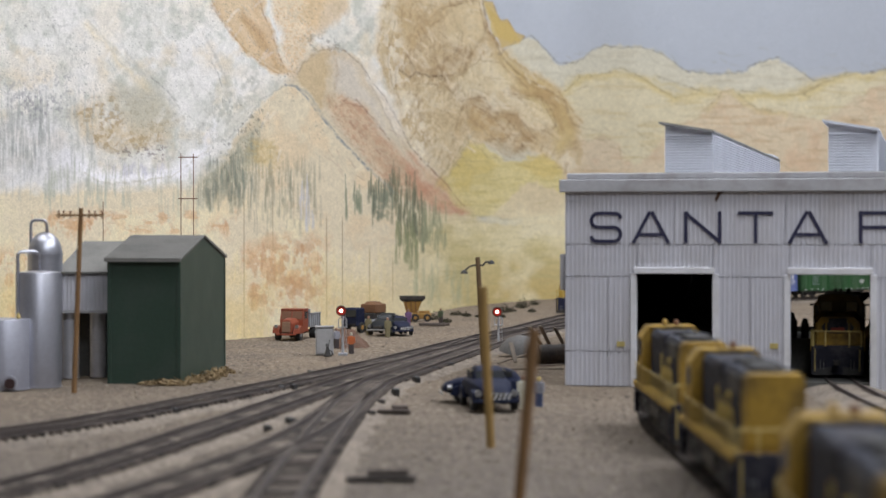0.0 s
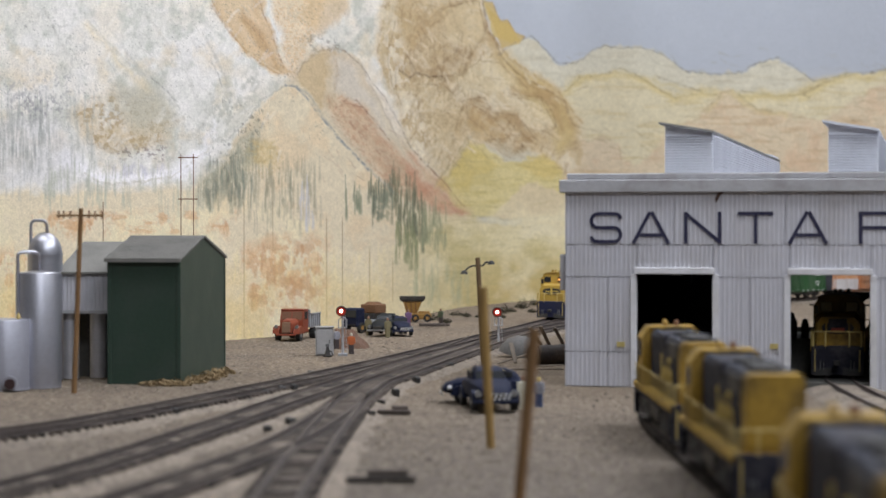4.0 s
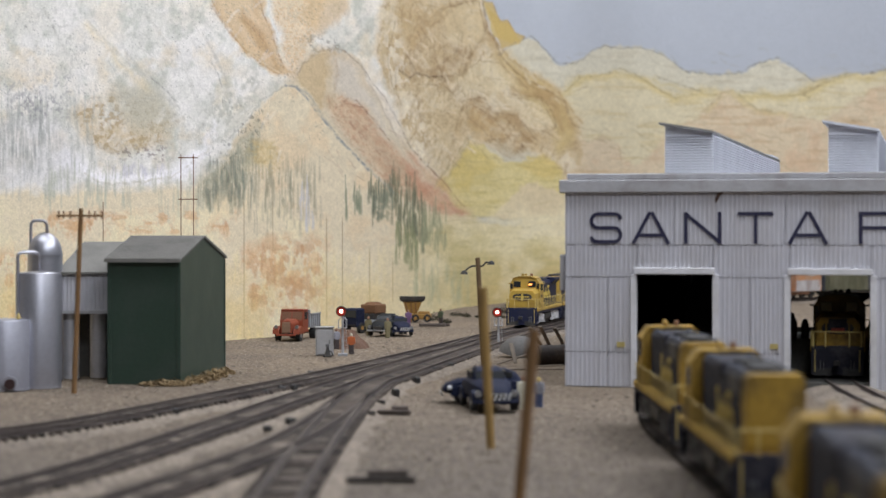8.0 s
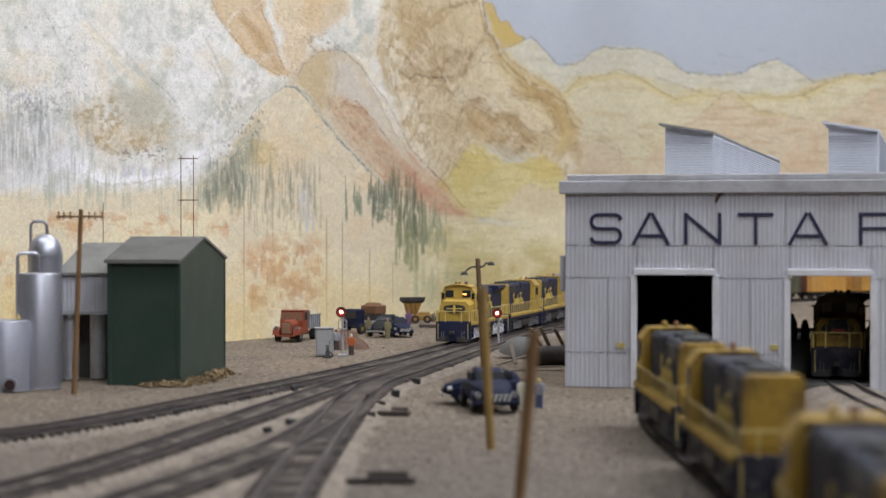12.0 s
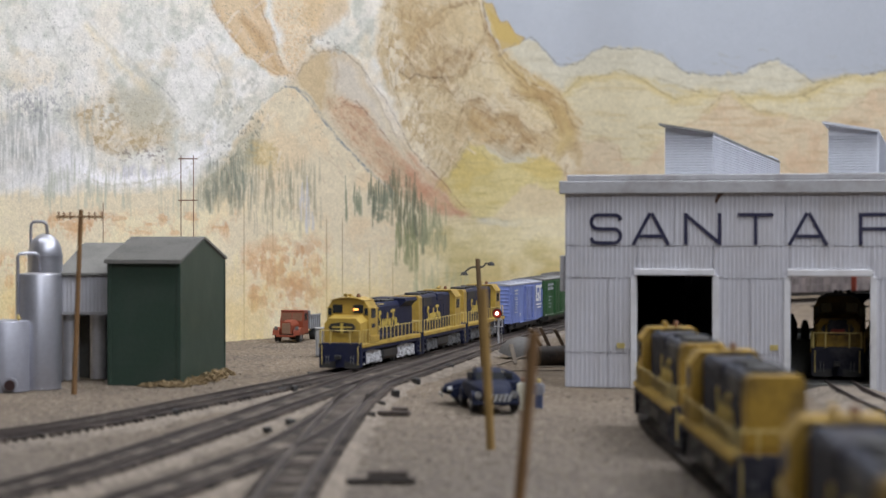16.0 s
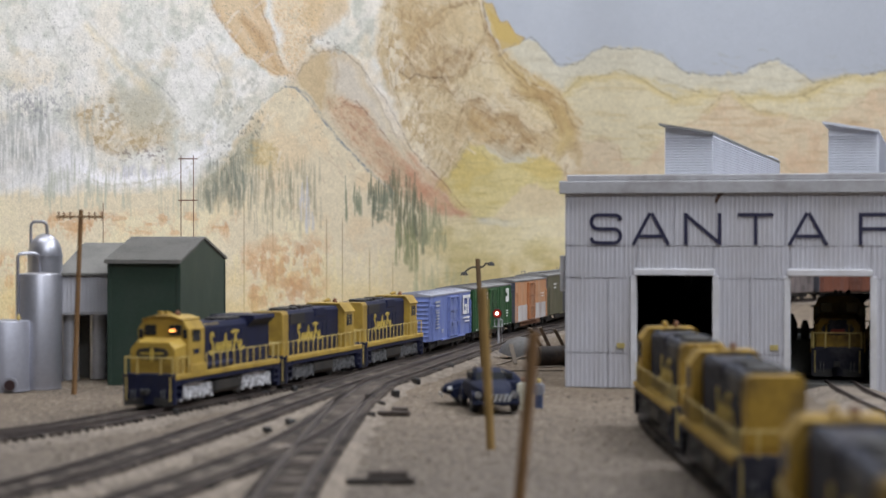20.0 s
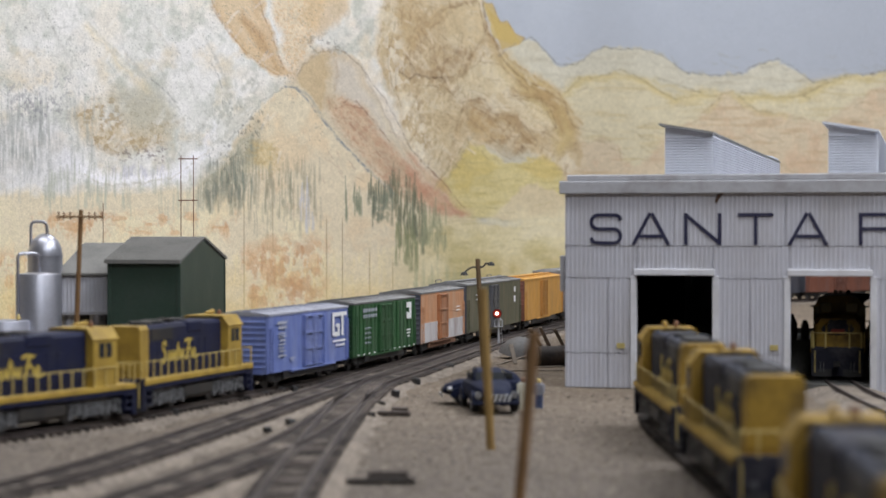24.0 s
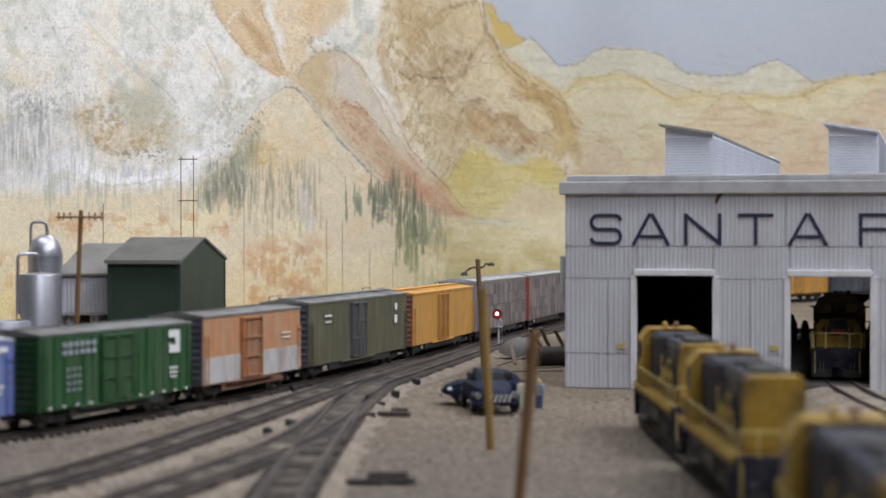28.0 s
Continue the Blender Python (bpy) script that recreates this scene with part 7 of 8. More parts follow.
def make_saloon_car(name, label, at, paint, stripes=False, size=1.0):
    """A rounded nineteen-forties car; +x leads."""
    c = thing(name, label, "car", at @ Matrix.Scale(size, 4), group="vintage cars")
    prof = ((-0.0255, 0.0060, 0.0098, 0.0075), (-0.022, 0.0048, 0.0125, 0.0092), (-0.012, 0.0042, 0.0142, 0.0100), (0.006, 0.0042, 0.0142, 0.0100), (0.018, 0.0045, 0.0130, 0.0082), (0.0245, 0.0050, 0.0105, 0.0062), (0.0262, 0.0060, 0.0085, 0.0050))
    s, n = Shape(), 14
    for x, zb, zt, w in prof:
        s.v += [(x, w * math.copysign(abs(math.cos(a)) ** 0.6, math.cos(a)), (zb + zt) / 2 + (zt - zb) / 2 * math.copysign(abs(math.sin(a)) ** 0.6, math.sin(a))) for a in np.arange(n) * 2 * math.pi / n]
    for k in range(len(prof) - 1):
        s.f += [(k * n + i, k * n + (i + 1) % n, (k + 1) * n + (i + 1) % n, (k + 1) * n + i)[::-1] for i in range(n)]
    s.f += [tuple(range(n)), tuple(range(len(prof) * n - 1, (len(prof) - 1) * n - 1, -1))]
    body = part("body", s, paint, c, smooth=True)
    dome = [(-0.0185, 0.0120, 0.0075), (-0.0150, 0.0165, 0.0078), (-0.0090, 0.0188, 0.0076), (-0.0010, 0.0188, 0.0076), (0.0035, 0.0170, 0.0078), (0.0068, 0.0125, 0.0082)]
    s = Shape()
    for x, z, w in dome:
        s.v += [(x, -w, 0.012), (x, -w * 0.98, z - 0.003 if z > 0.014 else z), (x, -w * 0.7, z), (x, w * 0.7, z), (x, w * 0.98, z - 0.003 if z > 0.014 else z), (x, w, 0.012)]
    for k in range(len(dome) - 1):
        s.f += [(k * 6 + i, (k + 1) * 6 + i, (k + 1) * 6 + i + 1, k * 6 + i + 1) for i in range(5)]
    s.f += [tuple(range(6)), tuple(range(35, 29, -1))]
    top = part("cabin", s, paint, c, smooth=True)
    part("windscreen", Shape().solid([(x, y, z) for x, z in ((0.0072, 0.0132), (0.0045, 0.0172), (0.0040, 0.0168), (0.0062, 0.0130)) for y in (-0.0066, 0.0066)]), GLASS, top)
    for side in (-1, 1):
        for x0, x1 in ((-0.0125, -0.0060), (-0.0048, 0.0022)):
            part("side_window", Shape().box(x0, x1, *sorted((side * 0.0072, side * 0.0081)), 0.0138, 0.0172, 0.0003), GLASS, top)
        for x in (-0.0155, 0.0165):
            part("mudguard", Shape().solid([(x + dx, side * 0.0088 + d, z) for dx, z in ((-0.0058, 0.0035), (-0.0045, 0.0078), (0, 0.0096), (0.0045, 0.0082), (0.0060, 0.0040)) for d in (-0.0018, 0.0018)]), paint, body)
            road_wheel(c, x, side * 0.0092, 0.0039, 0.0026)
        part("headlamp", Shape().tube((0.0215, side * 0.0082, 0.0082), (0.0240, side * 0.0082, 0.0082), 0.0015, n=12), CHROME, body)
    part("bumper", Shape().box(0.0266, 0.0276, -0.0100, 0.0100, 0.0042, 0.0058, 0.0003), CHROME if stripes is None else paint, body)
    part("rear_bumper", Shape().box(-0.0272, -0.0262, -0.0096, 0.0096, 0.0046, 0.0060, 0.0003), paint, body)
    part("grille", Shape().box(0.0258, 0.0268, -0.0038, 0.0038, 0.0058, 0.0088, 0.0003), BLACK, body)
    if stripes:
        for k in range(5):
            y = -0.0042 + k * 0.0021
            part("stripe", Shape().solid([(0.0272 + d, y + (z - 0.005) * 0.4 + w, z) for z in (0.0056, 0.0086) for w in (0, 0.0008) for d in (-0.0012, 0.0004)]), STRIPE, body, "white hazard stripe")
    return c


make_saloon_car("pickup_car", "dark navy vintage car seen side on beside the yard", pose(0.0290, 1.285, 0.0006, 0, 0, 184), CAR_NAVY, None, 1.12)
make_saloon_car("striped_car", "dark navy vintage car with white slanted stripes on the nose", pose(0.0275, 1.238, 0.0006, 0, 0, -82), CAR_NAVY, True, 1.32)
make_saloon_car("saloon_car", "black vintage saloon car by the spoil heap", pose(-0.0585, 2.085, 0.0006, 0, 0, -105), CAR_BLACK, None, 1.15)
make_saloon_car("striped_car", "dark navy vintage car with white slanted stripes", pose(-0.0450, 2.085, 0.0006, 0, 0, -78), CAR_NAVY, True)
dark_box = thing("tool_box", "dark box on the sand behind the parked cars", "box", pose(0.0335, 1.375, 0, 0, 0, 8))
part("box_body", Shape().box(-0.010, 0.010, -0.005, 0.005, 0, 0.0075, 0.0006), CAR_BLACK, dark_box)
part("box_lid", Shape().box(-0.0105, 0.0105, -0.0055, 0.0055, 0.0076, 0.0098, 0.0006), CAR_NAVY, dark_box)


def make_flatbed():
    t = thing("flatbed_lorry", "grey flatbed lorry with a brown covered load", "lorry", pose(-0.0830, 2.150, 0, 0, 0, -118))
    part("chassis", Shape().box(-0.032, 0.030, -0.007, 0.007, 0.0075, 0.0100, 0.0003), BLACK, t)
    cab = part("cab", Shape().box(0.014, 0.030, -0.0090, 0.0090, 0.0065, 0.0262, 0.0015), CAR_NAVY, t)
    part("windscreen", Shape().box(0.0298, 0.0304, -0.0075, 0.0075, 0.0165, 0.0238, 0.0002), GLASS, cab)
    load = part("load", Shape().box(-0.030, -0.008, -0.0095, 0.0095, 0.0195, 0.0290, 0.0008), BROWN_TARP, t, "brown covered load")
    part("load_top", Shape().solid([(x, y, z) for x, y, z in ((-0.026, -0.007, 0.0290), (-0.011, -0.007, 0.0290), (-0.026, 0.007, 0.0290), (-0.011, 0.007, 0.0290), (-0.023, -0.005, 0.0315), (-0.014, -0.005, 0.0315), (-0.023, 0.005, 0.0315), (-0.014, 0.005, 0.0315))]), BROWN_TARP, load)
    part("bed", Shape().box(-0.033, 0.012, -0.0100, 0.0100, 0.0101, 0.0130, 0.0004), STEEL_GREY, t)
    part("load_frame", Shape().box(-0.030, -0.006, -0.0085, 0.0085, 0.0131, 0.0194, 0.0004), BLACK, t)
    for y in (-0.0085, 0.0085):
        for x in (-0.024, -0.012, 0.022):
            road_wheel(t, x, y, 0.0056, 0.0036, PLANT_YELLOW)


make_flatbed()


def make_crane():
    t = thing("loader_crane", "ochre yellow loader with a dark tray on a flared column", "crane", pose(-0.0263, 2.385, 0))
    part("carrier", Shape().box(-0.0100, 0.0125, -0.0075, 0.0075, 0.0030, 0.0100, 0.0012), PLANT_YELLOW, t)
    part("engine_box", Shape().box(-0.0030, 0.0112, -0.0066, 0.0066, 0.0101, 0.0125, 0.0010), PLANT_YELLOW, t)
    mast = part("mast", Shape().solid([(x, y, z) for z, x0, x1, w in ((0.0102, -0.0165, -0.0040, 0.0040), (0.0180, -0.0165, -0.0035, 0.0042), (0.0236, -0.0205, 0.0015, 0.0052)) for x in (x0, x1) for y in (-w, w)]), PLANT_YELLOW, t)
    part("foot", Shape().box(-0.0160, -0.0101, -0.0040, 0.0040, 0.0, 0.0102, 0.0008), PLANT_YELLOW, mast)
    for x in (-0.0150, -0.0100, -0.0052):
        part("brace", Shape().tube((x, -0.0046, 0.0110), (x * 1.15, -0.0056, 0.0232), 0.0006, n=6), BROWN_TARP, mast)
    part("tray", Shape().solid([(x, y, z) for z, x0, x1, w in ((0.0237, -0.0215, 0.0025, 0.0060), (0.0262, -0.0245, 0.0052, 0.0072), (0.0300, -0.0245, 0.0052, 0.0072)) for x in (x0, x1) for y in (-w, w)]), BLACK, mast, "dark steel tray")
    for x in (-0.024, -0.0165, -0.009, -0.0015, 0.0045):
        part("tray_rib", Shape().box(x - 0.0005, x + 0.0005, -0.0080, -0.0071, 0.0262, 0.0304), OLD_IRON, mast)
    for y in (-0.0078, 0.0078):
        for x in (-0.006, 0.008):
            road_wheel(t, x, y, 0.0046, 0.0032, PLANT_YELLOW)


make_crane()


MAST = material("mast_aluminium", (0.40, 0.40, 0.42), 0.5, metal=0.4, vary=0.12, stain=(0.16, 0.15, 0.15), stain_scale=90, stain_amount=0.7)
CABINET = material("cabinet_grey", (0.29, 0.285, 0.285), 0.6, vary=0.08, stain=(0.27, 0.26, 0.26), stain_scale=70, stain_amount=0.6)


def make_signal(x, y, high, turn, label):
    t = thing("signal", label, "railway signal", pose(x, y, 0, 0, 0, turn), group="line-side signals")
    part("base", Shape().box(-0.0040, 0.0040, -0.0035, 0.0035, -0.001, 0.0022, 0.0005), STEEL_GREY, t)
    part("mast", Shape().tube((0, 0, 0.0022), (0, 0, high), 0.0011, 0.0009, 10), MAST, t, smooth=True)
    ladder = Shape()
    for q in (-0.0013, 0.0013):
        ladder.tube((0.0028 + q, 0.003, 0), (q * 0.9 + 0.0010, 0.0018, high - 0.004), 0.00022, n=5)
    for k in range(9):
        f = k / 9
        ladder.box(0.0028 - 0.0013 - 0.0018 * f, 0.0028 + 0.0013 - 0.0018 * f, 0.0028 - 0.0012 * f, 0.0031 - 0.0012 * f, 0.002 + f * (high - 0.006), 0.0023 + f * (high - 0.006))
    part("ladder", ladder, MAST, t)
    part("platform", Shape().box(-0.0042, 0.0042, -0.003, 0.003, high * 0.62, high * 0.62 + 0.0006), MAST, t)
    for q in (-0.0036, 0.0036):
        part("bracket", Shape().path([(q, 0, high * 0.62), (q, 0, high * 0.8), (0, 0, high * 0.88)], 0.0004, 6), MAST, t)
    head = part("target", Shape().tube((-0.0012, -0.0010, high), (-0.0012, -0.0020, high), 0.0046, n=24), BLACK, t, "round black target disc")
    part("red_ring", Shape().tube((-0.0012, -0.0021, high), (-0.0012, -0.0024, high), 0.0039, n=24), RED_LIGHT, head, "glowing red lens")
    part("lens", Shape().tube((-0.0012, -0.0025, high), (-0.0012, -0.0029, high), 0.0015, n=18), HOT_LIGHT, head, "white-hot lens centre")
    part("hood", Shape().prism([(-0.0012 + 0.0044 * math.cos(a), high + 0.0044 * math.sin(a)) for a in np.linspace(0.3, math.pi - 0.3, 9)] + [(-0.0012 + 0.0039 * math.cos(a), high + 0.0039 * math.sin(a)) for a in np.linspace(math.pi - 0.3, 0.3, 9)], -0.0050, -0.0021), BLACK, head)
    part("case", Shape().box(-0.0032, 0.0010, -0.0009, 0.0035, high - 0.003, high + 0.0042, 0.0005), STEEL_GREY, head)
    return t


make_signal(-0.0865, 1.752, 0.0385, 3, "silver mast signal showing a bright red light")
make_signal(0.0510, 1.868, 0.0328, -2, "silver mast signal showing red beside the main line")

cabinet = thing("relay_cabinet", "grey lineside relay cabinet", "cabinet", pose(-0.1025, 1.760, 0, 0, 0, 4))
part("case", Shape().box(-0.0078, 0.0078, -0.0055, 0.0055, 0, 0.0235, 0.0006), CABINET, cabinet)
part("lid", Shape().box(-0.0084, 0.0084, -0.0062, 0.0062, 0.0236, 0.0250, 0.0004), CABINET, cabinet)
part("cabinet_door", Shape().box(-0.0066, 0.0066, -0.0061, -0.0056, 0.0015, 0.0222, 0.0002), CABINET, cabinet)
part("handle", Shape().box(0.0040, 0.0046, -0.0068, -0.0061, 0.0105, 0.0135), BLACK, cabinet)


stand_ = thing("switch_stand", "small black switch stand with lever by the cabinet", "switch stand", pose(-0.0985, 1.735, 0, 0, 0, 20))
part("base", Shape().box(-0.0034, 0.0034, -0.0022, 0.0022, 0, 0.0018, 0.0004), BLACK, stand_)
part("post", Shape().solid([(x, y, z) for z, w in ((0.0018, 0.0020), (0.0085, 0.0008)) for x in (-w, w) for y in (-w, w)]), BLACK, stand_)
part("lever", Shape().path([(0, -0.001, 0.006), (0.0030, -0.002, 0.0045), (0.0042, -0.002, 0.0012)], 0.0005, 6), BLACK, stand_)
part("target", Shape().box(-0.0016, 0.0016, -0.0003, 0.0003, 0.0085, 0.0112, 0.0002), DULL_SILVER, stand_)


def make_heap(name, label, category, x, y, rx, ry, h, mat, seed, n=26):
    """A loose heap with an uneven outline."""
    s = Shape()
    rings = 9
    for k in range(rings):
        f = k / (rings - 1)
        for i in range(n):
            a = 2 * math.pi * i / n
            w = 1 + 0.22 * noise.noise((math.cos(a) * 1.7 + seed, math.sin(a) * 1.7, f * 2))
            z = h * (1 - f ** 1.6) * (1 + 0.35 * noise.noise((math.cos(a) * 3 * f + seed, math.sin(a) * 3 * f, 5)))
            s.v.append((x + rx * f * w * math.cos(a), y + ry * f * w * math.sin(a), z - 0.0012 * f))
    for k in range(rings - 1):
        s.f += [(k * n + i, (k + 1) * n + i, (k + 1) * n + (i + 1) % n, k * n + (i + 1) % n) for i in range(n)]
    return tagged(new(name, s.mesh(name, mat)), label, category)


make_heap("earth_mound", "mound of reddish brown spoil earth", "earth mound", -0.0905, 1.885, 0.0215, 0.028, 0.0175, SPOIL, 2)


FIG_DARK = material("figurine_trousers", (0.045, 0.035, 0.035), 0.7, vary=0.2)
FIG_SKIN = material("figurine_tan", (0.24, 0.13, 0.085), 0.6, vary=0.15)


def figurine(x, y, turn, mat, label, high=0.0200, lean=0.0, legs=None, hat=None):
    """A small plain painted figure, one mesh."""
    k = high / 0.02
    s = Shape()
    s.solid([(dx * k, dy * k, z * k) for z, w in ((0.0, 0.0013), (0.0092, 0.0016)) for dx in (-0.0028, -0.0028 + 2 * w) for dy in (-w, w)])
    s.solid([(dx * k, dy * k, z * k) for z, w in ((0.0, 0.0013), (0.0092, 0.0016)) for dx in (0.0028 - 2 * w, 0.0028) for dy in (-w, w)])
    s.solid([(dx * k, dy * k, z * k) for z, w, d in ((0.0088, 0.0027, 0.0017), (0.0125, 0.0026, 0.0018), (0.0158, 0.0034, 0.0018), (0.0166, 0.0018, 0.0014)) for dx in (-w, w) for dy in (-d, d)])
    s.tube((-0.0036 * k, 0, 0.0158 * k), (-0.0042 * k, -0.001 * k, 0.0095 * k), 0.0010 * k, 0.0008 * k, 8)
    s.tube((0.0036 * k, 0, 0.0158 * k), (0.0040 * k, -0.0018 * k, 0.0100 * k), 0.0010 * k, 0.0008 * k, 8)
    s.lathe([(0.0006 * k, 0), (0.0014 * k, 0.0006 * k), (0.0016 * k, 0.0018 * k), (0.0012 * k, 0.0030 * k), (0.0003 * k, 0.0034 * k)], (0, 0, 0.0165 * k), 10)
    me = s.mesh("figurine", mat)
    me.materials.append(legs or FIG_DARK)
    me.materials.append(hat or FIG_SKIN)
    for p in me.polygons:
        p.material_index = 1 if p.center.z < 0.0089 * k else 2 if p.center.z > 0.0169 * k else 0
    ob = new("figurine", me)
    ob.matrix_basis = pose(x, y, 0.0002, lean, 0, turn) @ Matrix.Diagonal((0.82, 0.9, 1, 1))
    return tagged(ob, label, "figurine", group="model figurines")


figurine(-0.0800, 1.772, 10, ORANGE_VEST, "small model figurine in orange vest and white helmet", 0.0185, hat=FIG_WHITE)
figurine(-0.0970, 1.850, 40, FIG_GREY, "small grey model figurine by the cabinet", 0.0190)
figurine(-0.0760, 2.075, -20, FIG_KHAKI, "small khaki model figurine by the lorry", 0.0200, legs=FIG_KHAKI)
figurine(-0.0555, 2.040, 30, FIG_KHAKI, "small olive model figurine by the black car", 0.0200, legs=FIG_KHAKI)
figurine(-0.0385, 2.260, 15, FIG_PURPLE, "small model figurine in purple trousers", 0.0195, legs=FIG_PURPLE)
figurine(-0.0025, 2.310, -30, FIG_GREEN, "small dark green model figurine", 0.0185)
figurine(0.0485, 1.235, 10, FIG_WHITE, "small model figurine in cream clothes", 0.0200, legs=FIG_WHITE)
figurine(0.0590, 1.247, -15, FIG_GREY, "small model figurine in grey-blue overalls", 0.0185, legs=FIG_BLUE, hat=CREAM_SPOT)


# ---- scrap beside the engine house ----
def make_scrap():
    b = thing("scrap_boiler", "rusty scrap boiler lying in the weeds", "boiler", pose(0.094, 1.640, 0.0078, 0, 0, 20))
    part("barrel", Shape().tube((-0.020, 0, 0), (0.035, 0, 0), 0.0082, n=24), OLD_IRON, b, smooth=True)
    part("smokebox", Shape().tube((-0.026, 0, 0), (-0.0205, 0, 0), 0.0068, 0.0080, 24), BLACK, b)
    for x in (-0.012, 0.0, 0.012):
        part("strap", Shape().tube((x, 0, 0), (x + 0.001, 0, 0), 0.0086, n=24), OLD_IRON, b)
    d = thing("scrap_dome", "grey dented metal dome on the ground", "scrap metal", pose(0.066, 1.74, -0.001, 0, 18, 0))
    part("shell", Shape().lathe([(0.0195, 0), (0.0188, 0.006), (0.0150, 0.0125), (0.0085, 0.0172), (0.0030, 0.0188), (0.0005, 0.0190)], n=24), GREY_IRON, d, smooth=True)
    for x, y, z, l, rz, ry in ((0.062, 1.66, 0.004, 0.040, 25, -14), (0.057, 1.655, 0.008, 0.020, 105, -50), (0.078, 1.66, 0.017, 0.040, 60, 38), (0.085, 1.67, 0.018, 0.036, 65, 40),
                               (0.0965, 1.67, 0.018, 0.030, 60, 42), (0.070, 1.56, 0.001, 0.045, 5, 0), (0.055, 1.56, 0.001, 0.035, -12, 0), (0.080, 1.60, 0.001, 0.030, 20, 0)):
        p = thing("plank", "weathered loose plank among the scrap", "plank", pose(x, y, z, 0, ry, rz), group="loose planks")
        part("board", Shape().box(-l / 2, l / 2, -0.0016, 0.0016, 0, 0.0012, 0.0002), WEATHERED, p)


make_scrap()


# ---- clutter along the tracks ----
def loose(name, label, category, x, y, l, w, h, rz, mat, group=""):
    s = Shape().box(-l / 2, l / 2, -w / 2, w / 2, 0, h, min(w, h) * 0.2)
    rng = random.Random(int(abs(x * 1e5)))
    s.v = [(a + rng.uniform(-1, 1) * w * 0.08, b + rng.uniform(-1, 1) * w * 0.08, c) for a, b, c in s.v]
    ob = new(name, s.mesh(name, mat))
    ob.matrix_basis = pose(x, y, 0.0002, 0, 0, rz)
    return tagged(ob, label, category, group)


for x, y, l, w, h, rz in ((-0.027, 0.878, 0.030, 0.0035, 0.0022, 4), (-0.024, 0.884, 0.018, 0.003, 0.0045, 8), (-0.029, 1.196, 0.020, 0.0042, 0.0028, -14), (-0.0255, 1.206, 0.010, 0.0035, 0.0045, 4),
                          (-0.042, 1.185, 0.0045, 0.0045, 0.0032, 30), (-0.041, 1.262, 0.010, 0.004, 0.0030, -20), (-0.012, 2.27, 0.030, 0.004, 0.0035, 6), (-0.001, 2.28, 0.018, 0.003, 0.0030, -20), (-0.045, 2.23, 0.014, 0.004, 0.0035, -8)):
    loose("old_tie", "dark discarded wooden tie on the sand", "railway tie", x, y, l, w, h, rz, TIE, "discarded ties")
for x, y, l, w, h in ((-0.1175, 1.330, 0.012, 0.005, 0.0045), (-0.124, 1.322, 0.008, 0.004, 0.0048), (-0.1085, 1.355, 0.010, 0.005, 0.0050), (-0.1005, 1.366, 0.009, 0.004, 0.0048), (-0.157, 1.190, 0.007, 0.004, 0.0048),
                      (-0.030, 1.452, 0.008, 0.004, 0.0045), (-0.008, 1.545, 0.008, 0.004, 0.0045), (-0.085, 1.135, 0.008, 0.005, 0.004), (0.006, 1.60, 0.007, 0.004, 0.004), (-0.095, 1.10, 0.006, 0.004, 0.003),
                      (-0.1119, 1.420, 0.009, 0.004, 0.0052), (-0.1060, 1.450, 0.007, 0.004, 0.0050), (-0.0965, 1.494, 0.009, 0.004, 0.0050), (-0.0465, 1.290, 0.006, 0.005, 0.0052), (-0.0310, 1.330, 0.008, 0.004, 0.0048), (-0.0190, 1.440, 0.008, 0.004, 0.0046)):
    loose("switch_machine", "small dark switch machine beside the rails", "switch machine", x, y, l, w, h, -70, BLACK, "switch machines")


def make_clump(name, label, x, y, r, h, mat, seed, n=160):
    """Scrub of many small leaves with an uneven outline."""
    rng = random.Random(seed)
    s = Shape()
    for _ in range(n):
        a, f = rng.uniform(0, 6.283), rng.random() ** 0.6
        p = Vector((r * f * math.cos(a), r * 0.7 * f * math.sin(a), h * rng.random() * (1.05 - f * 0.75)))
        d = Vector((rng.uniform(-1, 1), rng.uniform(-1, 1), rng.uniform(-0.2, 1))).normalized() * rng.uniform(0.0009, 0.0026)
        e = d.cross(Vector((rng.uniform(-1, 1), rng.uniform(-1, 1), rng.uniform(-1, 1)))).normalized() * 0.0008
        s.add([p - e, p + e, p + d], [(0, 1, 2)])
        if rng.random() < 0.2:
            s.tube((0, 0, 0), p, 0.00015, 0.0001, 4, False)
    ob = new(name, s.mesh(name, mat))
    ob.matrix_basis = pose(x, y, 0)
    return tagged(ob, label, "bush", "scrub bushes")


k_ = 0
for x, y, r, h, m in ((0.079, 2.62, 0.008, 0.014, SCRUB), (0.088, 2.66, 0.008, 0.007, SCRUB), (0.106, 2.80, 0.008, 0.007, SCRUB), (0.130, 2.90, 0.009, 0.009, SCRUB), (0.1085, 2.77, 0.009, 0.020, SCRUB), (0.116, 2.65, 0.006, 0.005, SCRUB),
                      (0.017, 2.55, 0.010, 0.006, SCRUB), (0.029, 2.52, 0.006, 0.005, SCRUB), (-0.012, 2.42, 0.009, 0.010, SCRUB), (0.072, 2.48, 0.005, 0.004, SCRUB), (0.045, 2.50, 0.006, 0.004, SCRUB), (0.004, 2.36, 0.007, 0.005, SCRUB)):
    k_ += 1
    make_clump("bush", "small dark olive scrub bush by the backdrop", x, y, r, h, m, k_)
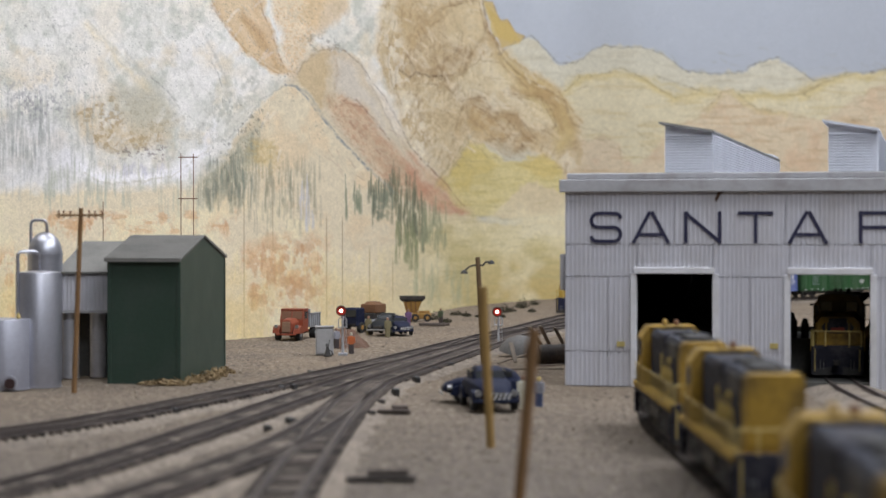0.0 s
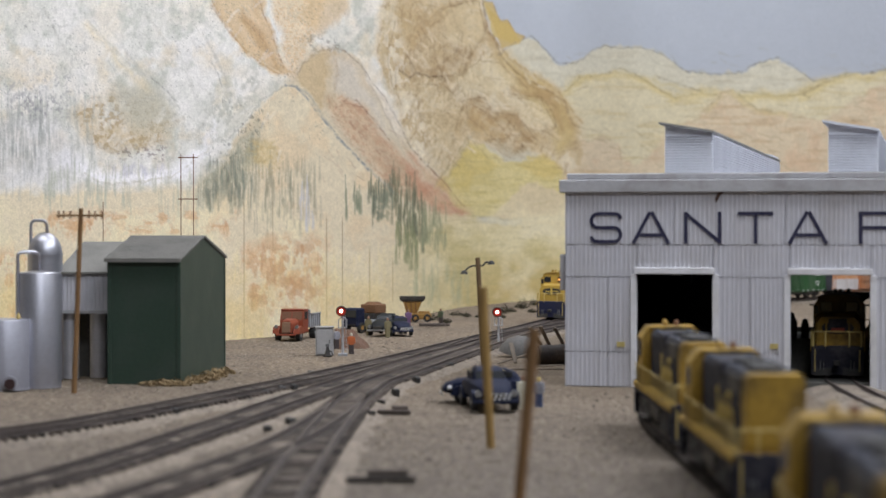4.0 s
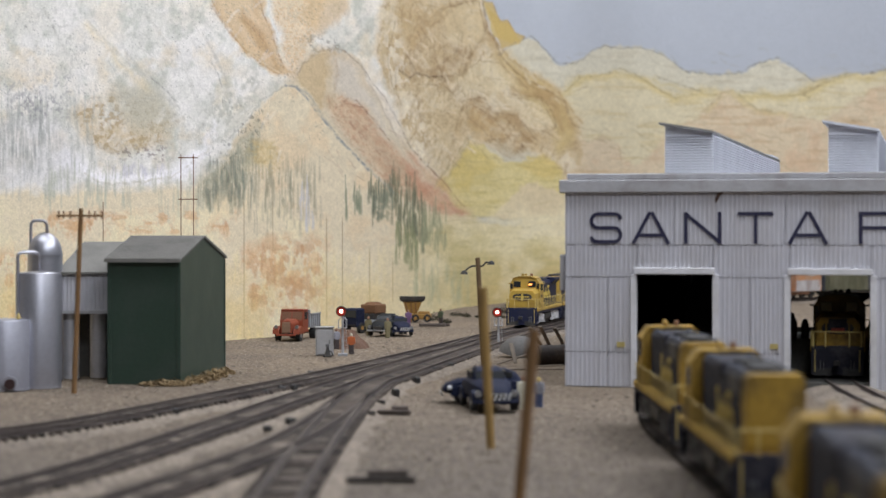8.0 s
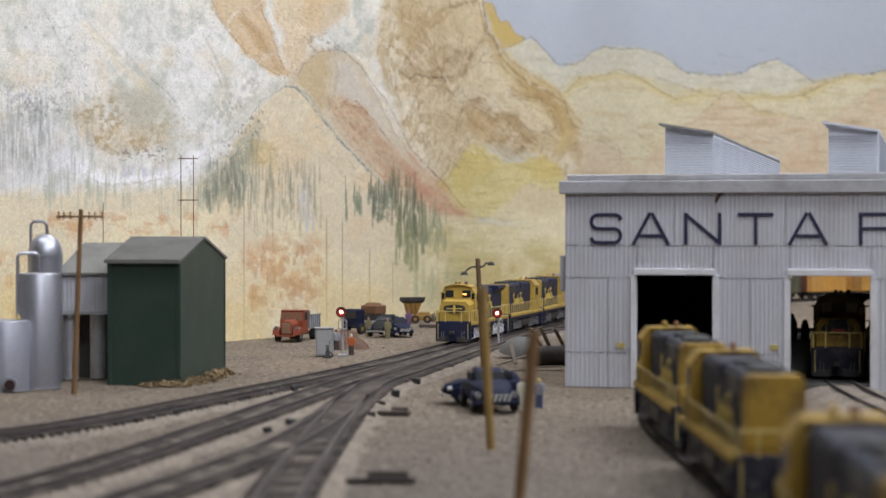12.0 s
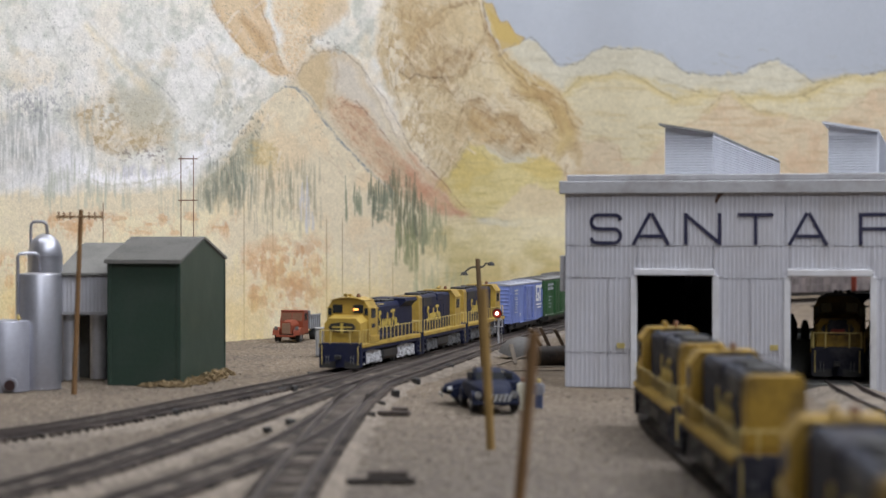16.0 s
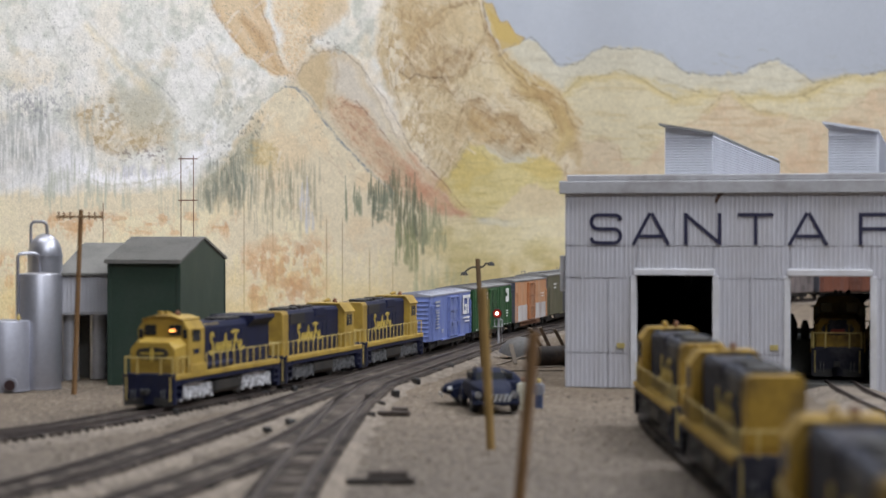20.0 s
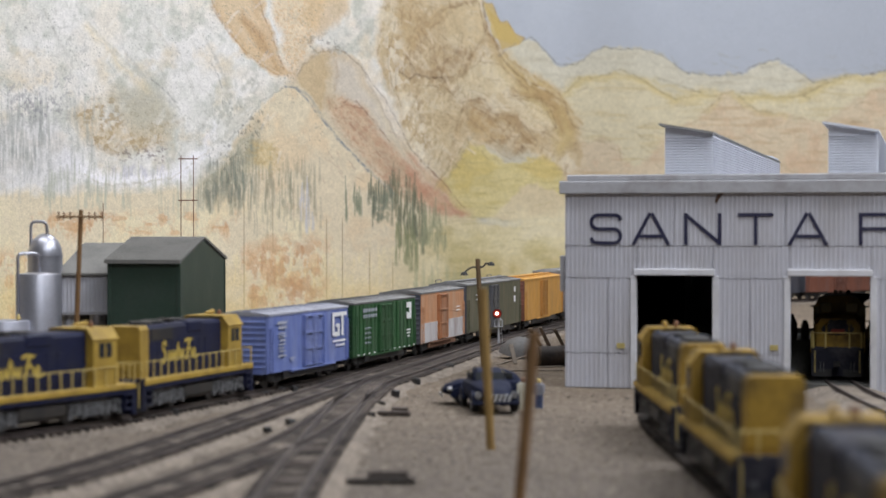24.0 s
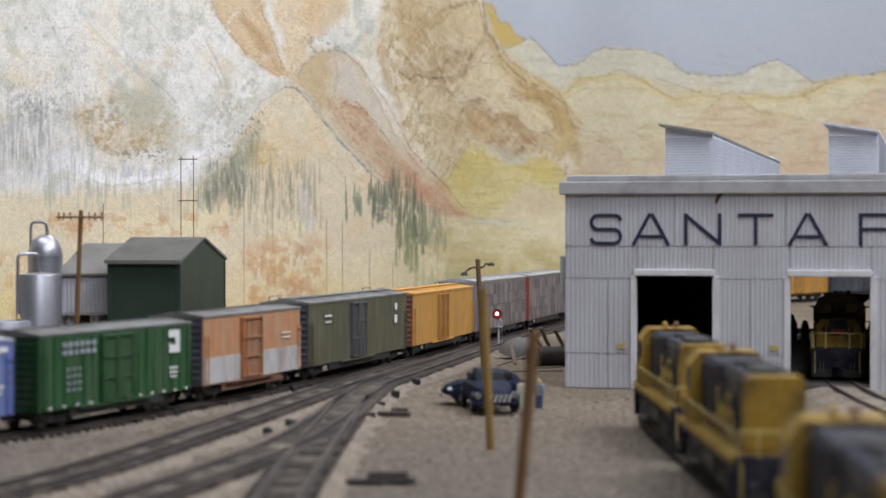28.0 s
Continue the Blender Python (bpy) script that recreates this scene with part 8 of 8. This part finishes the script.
for x, y, r, h in ((-0.196, 1.424, 0.010, 0.004), (-0.186, 1.418, 0.011, 0.005), (-0.177, 1.440, 0.010, 0.006), (-0.171, 1.470, 0.010, 0.007), (-0.168, 1.50, 0.009, 0.008), (-0.164, 1.53, 0.008, 0.006), (-0.205, 1.42, 0.008, 0.003)):
    k_ += 1
    make_clump("dry_grass", "tuft of straw-coloured dry grass at the shed foot", x, y, r, h, STRAW, k_, 320)
# ---- tracks ----
make_track(MAIN, "main line of dark rails on wooden ties", 1.0, 2.55, wide=[(-0.030, -0.0014), (-0.0180, 0.0010), (-0.0125, 0.0022), (-0.0100, 0.0033), (0.0, 0.0035), (0.0100, 0.0034), (0.0160, 0.0028), (0.022, 0.0012), (0.036, -0.0014)])
make_track(SECOND, "second line joining the main line", 0.75, 1.62)
make_track(YARD, "yard line curving into a turnout", 0.72, 1.15)
make_track(LEAD, "yard lead with worn rails", 0.72, 1.75, wide=[(-0.028, -0.0014), (-0.0180, 0.0010), (-0.0130, 0.0026), (-0.0100, 0.0034), (0.0, 0.00345), (0.0100, 0.0034), (0.0150, 0.0028), (0.0190, 0.0012), (0.028, -0.0014)])
make_track(STABLE, "siding under the stabled locomotives", 0.6, 1.40, bed=False)
make_track(STALL, "sand-covered siding into the engine house", 1.0, 1.5, ties=False, wide=[(-0.032, -0.0014), (-0.016, 0.0036), (-0.006, 0.0042), (0.006, 0.0042), (0.016, 0.0036), (0.032, -0.0014)])


def make_gravel():
    """Loose stones over the sand, too many to count."""
    rng = random.Random(21)
    s = Shape()
    corners = [Vector((math.cos(a) * c, math.sin(a) * c, z)) for c, z in ((1, 0.0), (0.75, 0.42)) for a in (0.2, 1.7, 3.3, 4.9)]
    faces = [(4, 5, 6, 7), (0, 1, 5, 4), (1, 2, 6, 5), (2, 3, 7, 6), (3, 0, 4, 7)]
    for _ in range(11000):
        y = 0.72 + 1.6 * rng.random() ** 1.5
        x = rng.uniform(-0.215, 0.10 if y > 1.3 else 0.17) * y / 1.1
        if x > 0.08 and y > 1.36:
            continue
        r = rng.uniform(0.0004, 0.0011) * (1.6 if rng.random() < 0.06 else 1)
        turn = Matrix.Rotation(rng.uniform(0, 6.28), 3, "Z")
        s.add([turn @ (c * r * rng.uniform(0.7, 1.2)) + Vector((x, y, 0.0001)) for c in corners], faces)
    ob = new("gravel", s.mesh("gravel", GRIT))
    tagged(ob, "scattered grey-brown grit on the sand", "gravel", kind="stuff")


GRIT = material("grit", (0.10, 0.083, 0.068), 0.95, vary=0.25, grain=300)
island = GRIT.node_tree.nodes.new("ShaderNodeNewGeometry")
tones = GRIT.node_tree.nodes.new("ShaderNodeMix")
tones.data_type = "RGBA"
tones.inputs[6].default_value, tones.inputs[7].default_value = (0.085, 0.070, 0.058, 1), (0.33, 0.275, 0.215, 1)
GRIT.node_tree.links.new(island.outputs["Random Per Island"], tones.inputs[0])
GRIT.node_tree.links.new(tones.outputs[2], GRIT.node_tree.nodes["Principled BSDF"].inputs["Base Color"])
make_gravel()
# how far the leading pilot has come along the main line, in metres, by time
RUN = [(0.0, 0.000), (3.0, 0.074), (6.0, 0.186), (8.0, 0.298), (10.0, 0.4354), (12.5, 0.6437), (14.5, 0.826), (16.0, 0.960), (17.0, 1.0465), (18.0, 1.1304), (19.0, 1.2127), (20.0, 1.2935),
       (21.0, 1.378), (22.5, 1.5221), (24.0, 1.6815), (25.0, 1.791), (26.5, 1.9637), (28.0, 2.1405)]
RUN_START = 3.4685


def motions():
    line = spline(MAIN[::-1], 40)
    S = lengths(line)
    run = spline([(t, d) for t, d in RUN], 30)

    def spot(s):
        return np.array([np.interp(s, S, line[:, 0]), np.interp(s, S, line[:, 1])])

    for ob, front, rear, inset, flip in TRAIN:
        rows = []
        for k in range(0, 57):
            t = k * 0.5
            s = RUN_START + float(np.interp(t, run[:, 0], run[:, 1]))
            a, b = spot(s - front - inset), spot(s - rear + inset)
            mid, d = (a + b) / 2, a - b
            turn = math.degrees(math.atan2(d[1], d[0])) + (180 if flip else 0)
            rows.append((t, pose(mid[0], mid[1], RAIL_TOP, 0, 0, turn)))
        walk(ob, rows)


motions()
